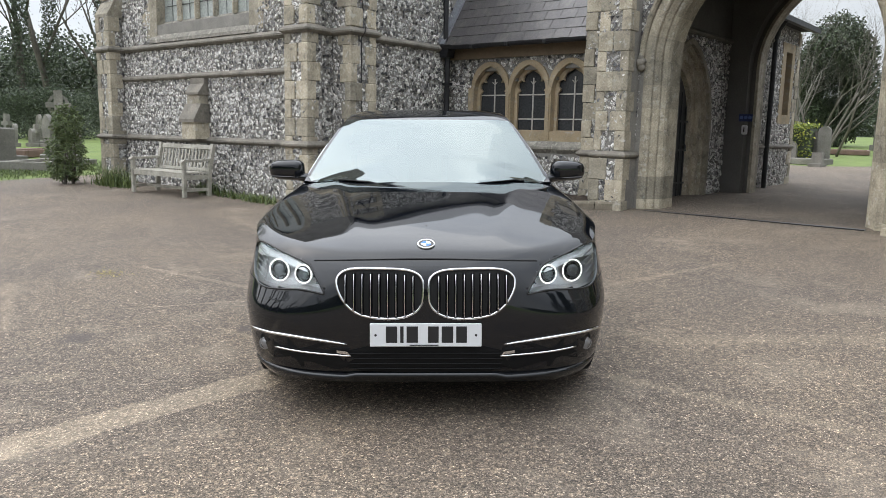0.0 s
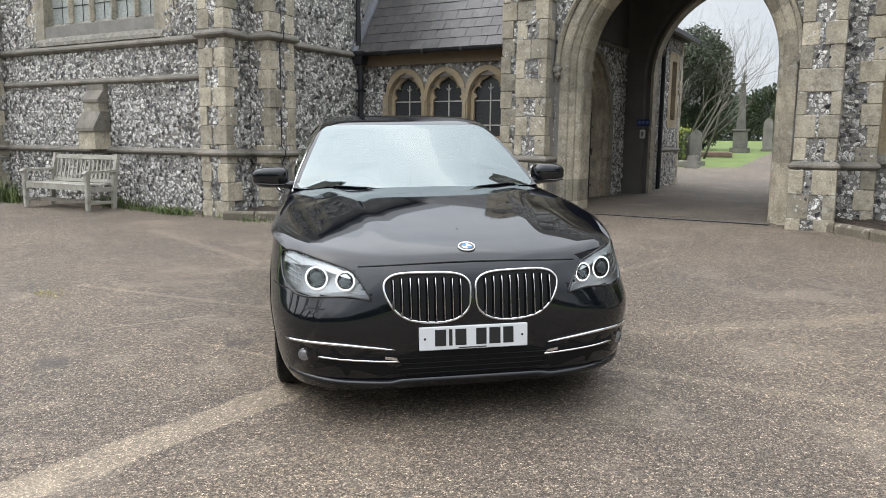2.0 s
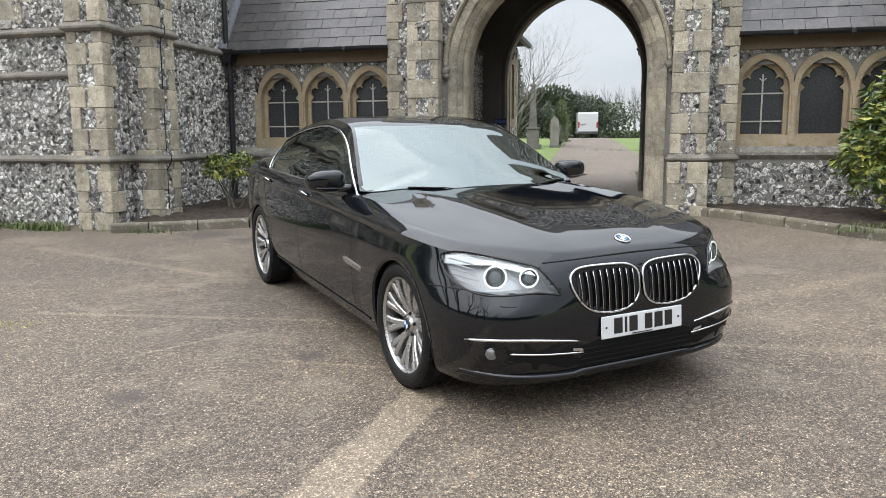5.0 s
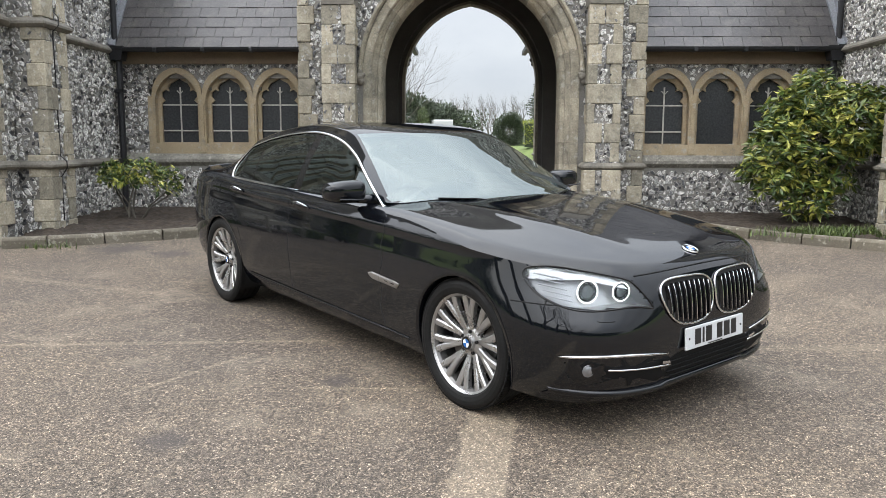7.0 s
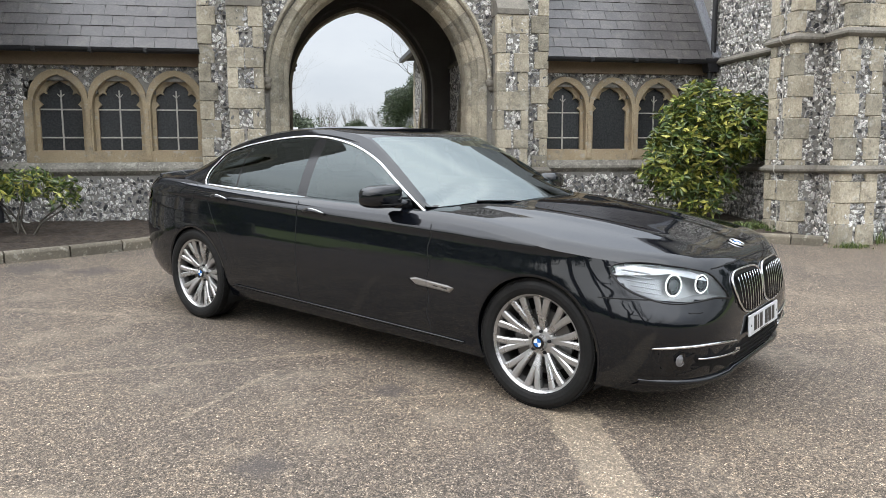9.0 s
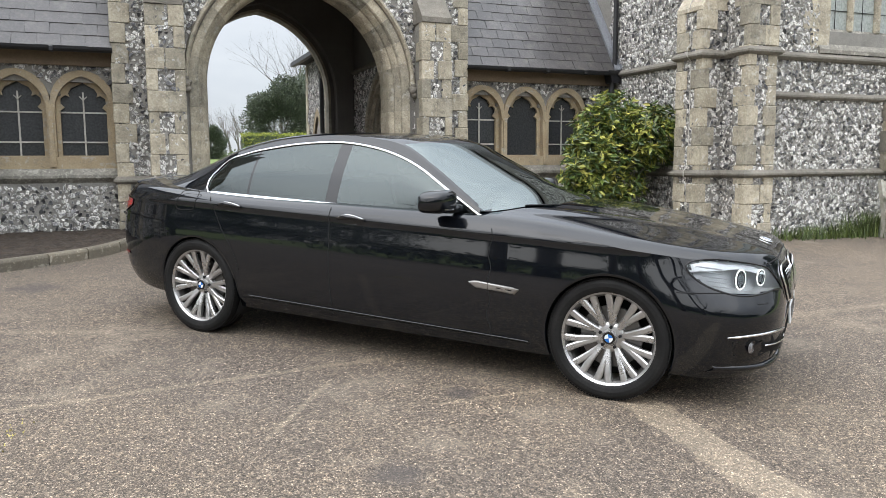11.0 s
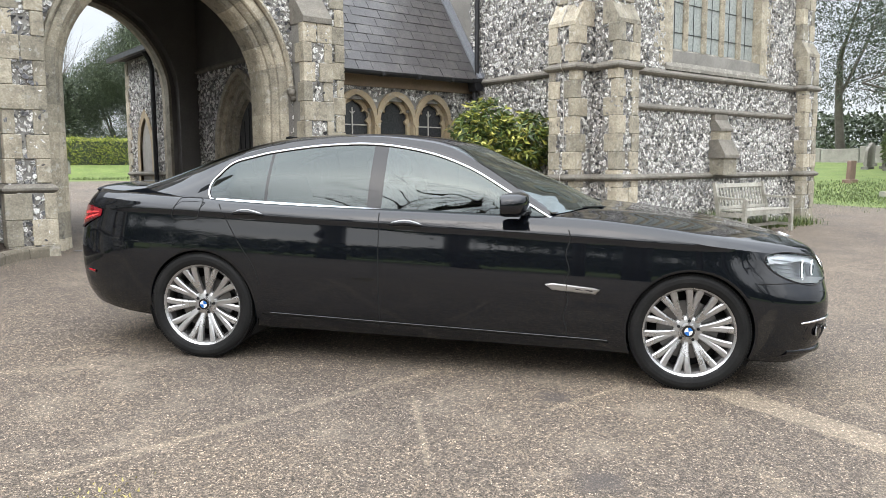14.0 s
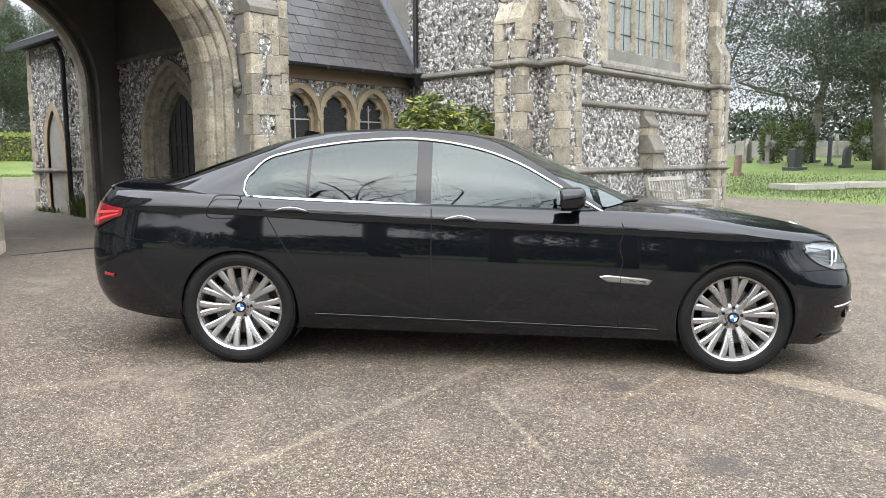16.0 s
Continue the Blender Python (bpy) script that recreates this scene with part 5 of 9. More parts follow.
# ---- annexes behind the gate
for s, tag in ((-1, "left"), (1, "right")):
    cx = (lambda x: X0 + s * x)
    lo, hi = sorted((cx(1.72), cx(5.0)))
    hole = []
    if s > 0:
        hole = [[(y + 6.85, z) for y, z in pointed(0.40, 1.80, 0.5, 8, base=0.4)]]
    else:
        hole = [[(7.0, 1.95), (7.55, 1.95), (7.55, 3.4), (7.0, 3.4)]]
    an = structure("wall_annex_" + tag, prism([(4.62, FLOOR), (7.7, FLOOR), (7.7, 3.9), (4.62, 3.9)], cx(1.72), cx(2.15), "x", hole), MORTAR, "flint wall of the annex behind the gate", "wall")

    def akeep(u, v, s=s):
        y, z = u + 4.8, v + 0.3
        if s > 0 and z > 3.6 and y > 7.6:
            return False
        if s > 0:
            return arch_clear(abs(y - 6.85), z, 0, 0, 0.56, 1.80, 0.5)
        return not (6.8 < y < 7.7 and 1.8 < z < 3.55)
    flints("flints", an, [((cx(1.72), 4.8, 0.3), 3.2, 3.55, akeep)], (-s, 0, 0), (0, 1, 0))
    structure("wall_annex_end_" + tag, boxes((lo, hi, 7.7, 8.05, FLOOR, 3.9)), MORTAR, "end wall of the annex", "wall")
    quoins(an, cx(1.72), 8.05, s, -1, 0.3, 3.85, 0.3, 0.18)
    string_course("string_course", an, [(cx(1.72), 8.05), (cx(1.72), 4.8)] if s > 0 else [(cx(1.72), 4.8), (cx(1.72), 8.05)], 1.24, 1.34, 0.08)
    structure("roof_annex_" + tag, prism([(cx(1.42), 3.92), (cx(1.42), 4.0), (cx(3.4), 4.95), (cx(5.3), 4.0), (cx(5.3), 3.92)], 4.8, 8.3), ROOFDARK, "dark slate roof of the rear annex", "roof")
    structure("gutter_annex_" + tag, boxes((cx(1.36), cx(1.47), 4.8, 8.3, 3.86, 3.96)), IRON, "black gutter of the rear annex", "gutter")
    dp = thing("downpipe", (cx(1.62), 5.95, 0.3), "black cast iron downpipe behind the gate", "downpipe", "downpipes")
    bm = bmesh.new()
    tube(bm, [(0, 0, 0), (0, 0, 3.2), (-s * 0.05, 0, 3.4), (-s * 0.18, 0, 3.6)], 0.05, 10)
    part("pipe", bm, IRON, dp)
    if s > 0:
        o = [(y + 6.85, z) for y, z in pointed(0.56, 1.80, 0.5, 8, base=0.4)]
        i = [(y + 6.85, z) for y, z in pointed(0.40, 1.80, 0.5, 8, base=0.4)]
        part("door_surround", prism(o + i[::-1], cx(1.70), cx(1.95), "x"), WARMSTONE, an)
        structure("door_annex", prism(i, cx(1.76), cx(1.81), "x"), PALEWOOD, "pale grey pointed door of the rear annex", "door")
    else:
        part("window_frame", prism([(6.8, 1.8), (7.7, 1.8), (7.7, 3.55), (6.8, 3.55)], cx(1.70), cx(1.95), "x", [[(7.06, 2.0), (7.5, 2.0), (7.5, 3.36), (7.06, 3.36)]]), WARMSTONE, an)
        structure("window_annex", boxes((cx(1.9), cx(1.94), 7.02, 7.54, 1.96, 3.39)), DARKGLASS, "narrow dark window of the rear annex", "window")


# ---------------------------------------------------------------- beds and kerbs before the wings
def bed_edge(s, k):
    """The kerb's outer foot, from the gate pier (k = 0) to the chapel's corner buttress (k = 1)."""
    ctrl = [(1.86, -0.40), (2.25, -0.42), (3.0, -1.15), (3.9, -2.2), (4.75, -2.78), (5.45, -3.2)] if s > 0 else [(1.86, -0.42), (2.35, -0.75), (2.9, -1.75), (3.6, -2.40), (4.6, -3.05), (5.5, -3.45)]
    f = k * (len(ctrl) - 1)
    i = min(int(f), len(ctrl) - 2)
    t = f - i
    p = [ctrl[max(0, min(len(ctrl) - 1, j))] for j in (i - 1, i, i + 1, i + 2)]
    q = [0.5 * (2 * b + (c - a) * t + (2 * a - 5 * b + 4 * c - d) * t * t + (3 * b - a - 3 * c + d) * t ** 3) for a, b, c, d in zip(*p)]
    return X0 + s * q[0], q[1]


for s, tag in ((-1, "left"), (1, "right")):
    n = 9
    kerb = thing("kerb", (0, 0, 0), "low lichened concrete kerb round the planting bed", "kerb", "kerbs", kind="structure")
    for i in range(n):
        bm = bmesh.new()
        rows = []
        for j in range(5):
            k = (i + j / 4) / n
            k = min(max(k, i / n + 0.0016), (i + 1) / n - 0.0016)
            p = Vector(bed_edge(s, k))
            d = (Vector(bed_edge(s, min(1, k + 0.01))) - Vector(bed_edge(s, max(0, k - 0.01)))).normalized()
            inn = Vector((-d.y, d.x)) * (1 if s > 0 else -1)
            g = ground_z(p.x, p.y)
            rows.append([bm.verts.new((p.x + inn.x * o, p.y + inn.y * o, g + h)) for o, h in ((0.0, -0.05), (0.0, 0.095), (0.012, 0.12), (0.03, 0.13), (0.115, 0.13), (0.125, 0.12), (0.125, -0.05))])
        skin(bm, rows)
        part("kerb_stone", bm, KERB, kerb)
    verts, faces = [], []
    m, w = 90, 60
    for i in range(m + 1):
        k = i / m
        px, py = bed_edge(s, k)
        bx = X0 + s * (BUT_OUT + 0.05 + (SIDE_X - BUT_OUT - 0.07) * k)
        by = WING_Y
        for j in range(w + 1):
            f = j / w
            x, y = px + (bx - px) * f, py + (by - py) * f
            z = ground_z(x, y) + 0.085 + 0.05 * math.sin(math.pi * f) + 0.035 * noise.noise((x * 4, y * 4, 0)) + 0.03 * noise.noise((x * 13, y * 13, 3)) + 0.018 * noise.noise((x * 31, y * 31, 7)) - (0.04 if f < 0.04 else 0)
            verts.append((x, y, z))
    for i in range(m):
        for j in range(w):
            a = i * (w + 1) + j
            faces.append((a, a + 1, a + w + 2, a + w + 1))
    tagged(raw("soil_bed_" + tag, verts, faces, SOIL, smooth=True), "bare dark soil of the planting bed", "soil", kind="structure")

# drain channel across the gate's threshold
dr = structure("drain_channel", boxes((X0 - 1.5, X0 + 1.5, -0.12, 0.0, 0.30, 0.342)), IRON, "narrow iron drain grating across the gateway", "drain")


# ---------------------------------------------------------------- leaves
def leaf_cloud(name, spots, size, material, parent, seed, flat=0.0, slim=0.4, droop=0.0, ways=None):
    """Many small folded leaves, one at each spot, as one mesh."""
    r = np.random.RandomState(seed)
    spots = np.asarray(spots, dtype=float)
    n = len(spots)
    d = r.normal(size=(n, 3))
    d[:, 2] = d[:, 2] * (1 - flat) - droop
    if ways is not None:
        d = np.asarray(ways) + 0.22 * d / np.linalg.norm(d, axis=1, keepdims=True)
    d /= np.linalg.norm(d, axis=1, keepdims=True)
    q = r.normal(size=(n, 3))
    side_ = np.cross(d, q)
    side_ /= np.linalg.norm(side_, axis=1, keepdims=True)
    up_ = np.cross(side_, d)
    ln = size * r.uniform(0.7, 1.3, size=(n, 1))
    w = ln * slim
    tip, base = spots + d * ln, spots
    mid = spots + d * ln * 0.5
    V = np.stack([base, mid + side_ * w * 0.5 + up_ * w * 0.15, tip - up_ * ln * 0.08, mid - side_ * w * 0.5 + up_ * w * 0.15], axis=1).reshape(-1, 3)
    F = np.arange(n * 4).reshape(n, 4)
    ob = raw(name, V.tolist(), F.tolist(), material, parent)
    ob["kind"] = "stuff"
    return ob


def blob_spots(centre, radii, count, seed, shell=0.55):
    r = np.random.RandomState(seed)
    d = r.normal(size=(count, 3))
    d /= np.linalg.norm(d, axis=1, keepdims=True)
    rad = shell + (1 - shell) * r.uniform(size=(count, 1)) ** 0.6
    wob = np.array([1 + 0.25 * noise.noise(Vector(v) * 2.3 + Vector((seed, 0, 0))) for v in d])[:, None]
    return np.asarray(centre) + d * rad * wob * np.asarray(radii)


def grow(bm, p, d, length, radius, level, r, spread, ends, lift=0.15, sides=6):
    """A branch and, from it, its smaller ones."""
    pts, rad = [p.copy()], [radius]
    q = p.copy()
    way = d.copy()
    for i in range(4):
        way = (way + Vector((r.uniform(-1, 1), r.uniform(-1, 1), r.uniform(-0.6, 1) * lift * 3)) * 0.13).normalized()
        q = q + way * length / 4
        pts.append(q.copy())
        rad.append(radius * (1 - 0.42 * (i + 1) / 4))
    tube(bm, pts, radius, sides if level > 2 else (4 if level > 0 else 3), radii=rad)
    ends.append(q.copy())
    if level == 0:
        return
    for i in range(r.choice((3, 3, 4)) if level > 1 else 4):
        f = r.uniform(0.35, 1.0) if i else 1.0
        j = min(3, int(f * 4))
        base = pts[j].lerp(pts[j + 1], f * 4 - j) if f < 1 else pts[-1]
        out = Vector((r.uniform(-1, 1), r.uniform(-1, 1), r.uniform(-0.25, 0.9))).normalized()
        nd = (way * (1 - spread) + out * spread).normalized()
        grow(bm, base, nd, length * r.uniform(0.58, 0.8), rad[min(4, j + 1)] * r.uniform(0.5, 0.68), level - 1, r, spread, ends, lift, sides)


def tree(name, place, height, label, seed, bare=True, levels=4, leaves=0, leaf=0.2, material=None, spread=0.5, stems=1, trunk=0.35, thick=0.024, crown=None, group="", ivy=0, bark=None, slim=0.55):
    r = random.Random(seed)
    x, y = place
    t = thing(name, (x, y, ground_z(x, y) - 0.1), label, "tree", group)
    bm = bmesh.new()
    ends = []
    for k in range(stems):
        d = Vector((r.uniform(-1, 1), r.uniform(-1, 1), 0)) * (0.55 if stems > 1 else 0.06) + Vector((0, 0, 1))
        grow(bm, Vector((0.12 * k * r.uniform(-1, 1), 0.12 * k * r.uniform(-1, 1), 0)), d.normalized(), height * trunk, height * thick, levels, r, spread, ends)
    part("trunk", bm, bark or BARK, t, "grey trunk with its limbs", smooth=True)
    if leaves:
        rr = np.random.RandomState(seed)
        if crown:
            spots = np.concatenate([blob_spots(c, rad, int(leaves * w), seed + i, 0.3) for i, (c, rad, w) in enumerate(crown)])
        else:
            e = np.array([tuple(v) for v in ends if v.z > height * 0.25])
            spots = e[rr.randint(len(e), size=leaves)] + rr.normal(scale=height * 0.045, size=(leaves, 3))
        leaf_cloud("crown", spots, leaf, material or GREENLEAF, t, seed, slim=slim)
    if ivy:
        rr = np.random.RandomState(seed + 5)
        zz = rr.uniform(0.2, height * 0.62, size=ivy)
        aa = rr.uniform(0, 2 * np.pi, size=ivy)
        rad = (0.22 + 0.35 * rr.uniform(size=ivy)) * (1.15 - zz / height)
        leaf_cloud("ivy", np.stack([rad * np.cos(aa), rad * np.sin(aa), zz], axis=1), 0.11, DARKLEAF, t, seed + 6, slim=0.8)
    return t


# ---------------------------------------------------------------- shrubs by the walls
def shrub(name, place, stems, blobs, count, size, material, label, seed, slim=0.4, droop=0.25):
    x, y = place
    r = random.Random(seed)
    t = thing(name, (x, y, ground_z(x, y) + 0.05), label, "shrub")
    top_z = max(c[2] for c, _, _ in blobs)
    for k in range(stems):
        bm = bmesh.new()
        c, rad, _ = blobs[k % len(blobs)]
        e = Vector(c) + Vector((r.uniform(-0.6, 0.6) * rad[0], r.uniform(-0.6, 0.6) * rad[1], r.uniform(-0.2, 0.5) * rad[2]))
        b = Vector((r.uniform(-0.12, 0.12), r.uniform(-0.12, 0.12), -0.1))
        tube(bm, [b, b.lerp(e, 0.35) + Vector((r.uniform(-0.06, 0.06), r.uniform(-0.06, 0.06), 0.08)), b.lerp(e, 0.7), e], 0.016, 5, radii=[0.018, 0.014, 0.01, 0.005])
        part("stem", bm, BARK, t)
    spots, ways = [], []
    for i, (c, rad, w) in enumerate(blobs):
        # leaves sit in drooping whorls round the twig ends
        n = int(count * w / 8)
        ends_ = blob_spots(c, rad, n, seed + i, 0.45)
        rr = np.random.RandomState(seed + 40 + i)
        axis_ = (ends_ - np.asarray(c)) / np.asarray(rad) + np.array([0.0, 0.0, 0.9]) + rr.normal(scale=0.25, size=(n, 3))
        axis_ /= np.linalg.norm(axis_, axis=1, keepdims=True)
        one = np.cross(axis_, rr.normal(size=(n, 3)))
        one /= np.linalg.norm(one, axis=1, keepdims=True)
        two = np.cross(axis_, one)
        for k in range(8):
            turn_ = 2 * np.pi * k / 8 + rr.uniform(-0.3, 0.3, size=(n, 1))
            open_ = rr.uniform(0.15, 0.75, size=(n, 1))
            spots.append(ends_ - axis_ * 0.03 * (k % 3))
            ways.append(axis_ * open_ + (one * np.cos(turn_) + two * np.sin(turn_)) - np.array([0.0, 0.0, droop]))
    spots, ways = np.concatenate(spots), np.concatenate(ways)
    keep_ = spots[:, 2] > 0.03
    leaf_cloud("foliage", spots[keep_], size, material, t, seed, slim=slim, ways=ways[keep_])
    return t


shrub("laurel_shrub", (X0 + 4.72, -1.05), 9, [((0.10, 0.0, 1.15), (0.78, 0.66, 0.72), 0.36), ((-0.50, -0.25, 0.95), (0.50, 0.45, 0.55), 0.15), ((0.62, -0.40, 1.50), (0.58, 0.55, 0.52), 0.22), ((0.20, 0.1, 1.85), (0.48, 0.45, 0.42), 0.13), ((-0.25, -0.1, 1.55), (0.4, 0.4, 0.4), 0.08), ((0.0, -0.3, 0.45), (0.5, 0.35, 0.32), 0.06)],
      6400, 0.140, LAUREL, "large glossy yellow-spotted laurel bush against the wing wall", 11, slim=0.36)
shrub("laurel_sapling", (X0 - 4.75, -1.45), 6, [((0.0, 0.0, 0.75), (0.45, 0.35, 0.22), 0.6), ((0.5, -0.1, 0.62), (0.25, 0.2, 0.2), 0.2), ((-0.35, 0.1, 0.7), (0.25, 0.2, 0.2), 0.2)], 820, 0.095, LAUREL, "thin young spotted laurel in the bare bed", 12)
shrub("corner_shrub", (-12.0, -4.0), 7, [((0.0, 0.0, 0.5), (0.46, 0.38, 0.55), 0.6), ((0.08, 0.0, 1.15), (0.34, 0.3, 0.4), 0.4)], 4200, 0.075, GREENLEAF, "small leafy shrub at the chapel corner", 13)


def tuft(name, x, y, rx, ry, h, count, seed, material=None, label="long green grass at the foot of the wall"):
    rr = np.random.RandomState(seed)
    n = count
    px_, py_ = x + rr.normal(scale=rx, size=n), y + rr.normal(scale=ry, size=n)
    ang, ln = rr.uniform(0, 2 * np.pi, n), h * rr.uniform(0.5, 1.2, n)
    bend = rr.uniform(0.2, 0.8, n)
    verts, faces = [], []
    for i in range(n):
        g = ground_z(px_[i], py_[i]) - 0.02
        c, s_ = math.cos(ang[i]), math.sin(ang[i])
        w = 0.006 + 0.004 * (i % 3)
        b = len(verts)
        for f in (0.0, 0.5, 1.0):
            o = bend[i] * ln[i] * f * f
            ww = w * (1 - f * 0.9)
            verts += [(px_[i] + c * o - s_ * ww, py_[i] + s_ * o + c * ww, g + ln[i] * f * (1 - 0.3 * bend[i] * f)), (px_[i] + c * o + s_ * ww, py_[i] + s_ * o - c * ww, g + ln[i] * f * (1 - 0.3 * bend[i] * f))]
        faces += [(b, b + 1, b + 3, b + 2), (b + 2, b + 3, b + 5, b + 4)]
    return tagged(raw(name, verts, faces, material or BLADE), label, "grass", kind="stuff")


for i, (x, y, rx, ry, h, n) in enumerate(((-10.9, -3.55, 0.35, 0.12, 0.42, 420), (-7.2, -3.2, 0.5, 0.08, 0.13, 420), (-8.4, -3.1, 0.25, 0.07, 0.24, 220), (-6.5, -3.35, 0.2, 0.06, 0.17, 200),
                                           (7.4, -3.12, 0.5, 0.10, 0.24, 500), (8.6, -3.15, 0.35, 0.10, 0.42, 700), (9.9, -3.2, 0.6, 0.14, 0.26, 900), (11.3, -3.35, 0.4, 0.12, 0.22, 500),
                                           (X0 + 4.9, -2.15, 0.45, 0.14, 0.13, 1500), (X0 - 5.3, -3.3, 0.25, 0.05, 0.12, 150), (1.72, 5.3, 0.07, 0.16, 0.5, 420), (1.74, 7.2, 0.05, 0.3, 0.16, 200), (9.0, 29.9, 3.6, 0.35, 0.16, 2600))):
    tuft("grass_tuft", x, y, rx, ry, h, n, 20 + i)
for k, (x, y, rx, ry, n) in enumerate(((21.5, -1.5, 1.6, 2.4, 7000), (26.0, 0.5, 2.2, 2.6, 6000), (-15.6, -3.2, 0.9, 1.3, 5000))):
    tuft("lawn_grass", x, y, rx, ry, 0.09, n, 90 + k, None, "rough unmown lawn among the graves")
tuft("dry_grass", -3.1, -7.55, 0.11, 0.08, 0.035, 260, 60, STRAW, "flattened tuft of dry yellow grass on the tarmac")
tuft("dry_grass", X0 + 5.75, -3.35, 0.12, 0.05, 0.10, 200, 61, BLADE, "green weeds at the kerb end")
# grass in the right-hand bed lies on raised soil
for o in list(scene.objects):
    if o.name.startswith("grass_tuft") and abs(o.data.vertices[0].co.x - (X0 + 4.9)) < 1.2 and -3 < o.data.vertices[0].co.y < -1.6 and o.data.vertices[0].co.x > 3:
        o.location.z = 0.10


# ---------------------------------------------------------------- benches
def bench(place):
    b = thing("garden_bench", place, "weathered grey slatted wooden garden bench against the chapel wall", "bench", "benches by the chapels")
    L = 1.62
    for sx in (-1, 1):
        x = sx * (L / 2 - 0.035)
        part("front_leg", boxes((x - 0.033, x + 0.033, -0.52, -0.455, 0.0, 0.62), bevel=0.006), TEAK, b)
        bm = prism([(-0.04, 0.0), (0.03, 0.0), (0.055, 0.42), (0.145, 0.90), (0.085, 0.91), (-0.015, 0.44)], x - 0.03, x + 0.03, "x")
        part("back_leg", bm, TEAK, b)
        bm = prism([(-0.56, 0.60), (-0.50, 0.645), (-0.30, 0.635), (0.06, 0.66), (0.06, 0.62), (-0.30, 0.60), (-0.5, 0.605)], x - 0.045, x + 0.045, "x")
        part("armrest", bm, TEAK, b)
        part("side_rail", boxes((x - 0.022, x + 0.022, -0.46, 0.0, 0.30, 0.38)), TEAK, b)
        part("stretcher", boxes((x - 0.02, x + 0.02, -0.46, 0.0, 0.10, 0.15)), TEAK, b)
    for k in range(5):
        y = -0.50 + 0.095 * k
        part("seat_slat", boxes((-L / 2 + 0.01, L / 2 - 0.01, y, y + 0.072, 0.40, 0.425), bevel=0.004), TEAK, b)
    part("front_rail", prism([(-L / 2 + 0.04, 0.40), (L / 2 - 0.04, 0.40), (L / 2 - 0.04, 0.26), (L / 2 - 0.12, 0.33), (-L / 2 + 0.12, 0.33), (-L / 2 + 0.04, 0.26)], -0.50, -0.475), TEAK, b)
    part("long_stretcher", boxes((-L / 2 + 0.04, L / 2 - 0.04, -0.24, -0.20, 0.10, 0.15)), TEAK, b)
    tilt = Matrix.Translation((0, 0.035, 0.44)) @ Matrix.Rotation(radians(-12), 4, "X")
    for name, z0, z1 in (("top_rail", 0.37, 0.45), ("back_rail", -0.02, 0.04)):
        bm = boxes((-L / 2 + 0.04, L / 2 - 0.04, -0.022, 0.022, z0, z1), bevel=0.005)
        bmesh.ops.transform(bm, matrix=tilt, verts=bm.verts[:])
        part(name, bm, TEAK, b)
    for k in range(15):
        x = -L / 2 + 0.105 + k * (L - 0.21) / 14
        bm = boxes((x - 0.019, x + 0.019, -0.008, 0.008, 0.02, 0.38))
        bmesh.ops.transform(bm, matrix=tilt, verts=bm.verts[:])
        part("back_slat", bm, TEAK, b)
    return b


first = bench(pose(-8.74, -3.40, ground_z(-8.74, -3.6), 0, 0, 3))
copy_thing(first, pose(9.22, -3.42, ground_z(9.22, -3.6), 0, 0, -2))


# ---------------------------------------------------------------- graves
def headstone(place, w, h, d, style, material, label, turn=0.0, lean_=0.0):
    x, y = place
    g = thing("headstone", Matrix.Translation((x, y, ground_z(x, y) - 0.06)) @ pose(0, 0, 0, lean_, 0, turn), label, "gravestone", "gravestones")
    part("plinth", boxes((-w * 0.65, w * 0.65, -d * 1.2, d * 1.2, 0.0, 0.16), bevel=0.01), material, g)
    if style == "round":
        line_ = [(-w / 2, 0.16)] + [(w / 2 * math.cos(a), h - w / 2 + w / 2 * math.sin(a)) for a in (math.pi - math.pi * k / 12 for k in range(13))] + [(w / 2, 0.16)]
    elif style == "point":
        line_ = [(-w / 2, 0.16), (-w / 2, h * 0.72)] + shifted(pointed(w / 2, h * 0.72, w * 0.25, 6), 0)[1:-1] + [(w / 2, h * 0.72), (w / 2, 0.16)]
    elif style == "cross":
        a, c = w * 0.16, w / 2
        line_ = [(-a * 1.3, 0.16), (-a, h * 0.6), (-c, h * 0.6), (-c, h * 0.6 + 2 * a), (-a, h * 0.6 + 2 * a), (-a, h), (a, h), (a, h * 0.6 + 2 * a), (c, h * 0.6 + 2 * a), (c, h * 0.6), (a, h * 0.6), (a * 1.3, 0.16)]
    else:
        line_ = [(-w / 2, 0.16), (-w / 2, h * 0.96), (-w * 0.42, h), (w * 0.42, h), (w / 2, h * 0.96), (w / 2, 0.16)]
    part("stone", prism(line_[::-1], -d / 2, d / 2), material, g)
    return g


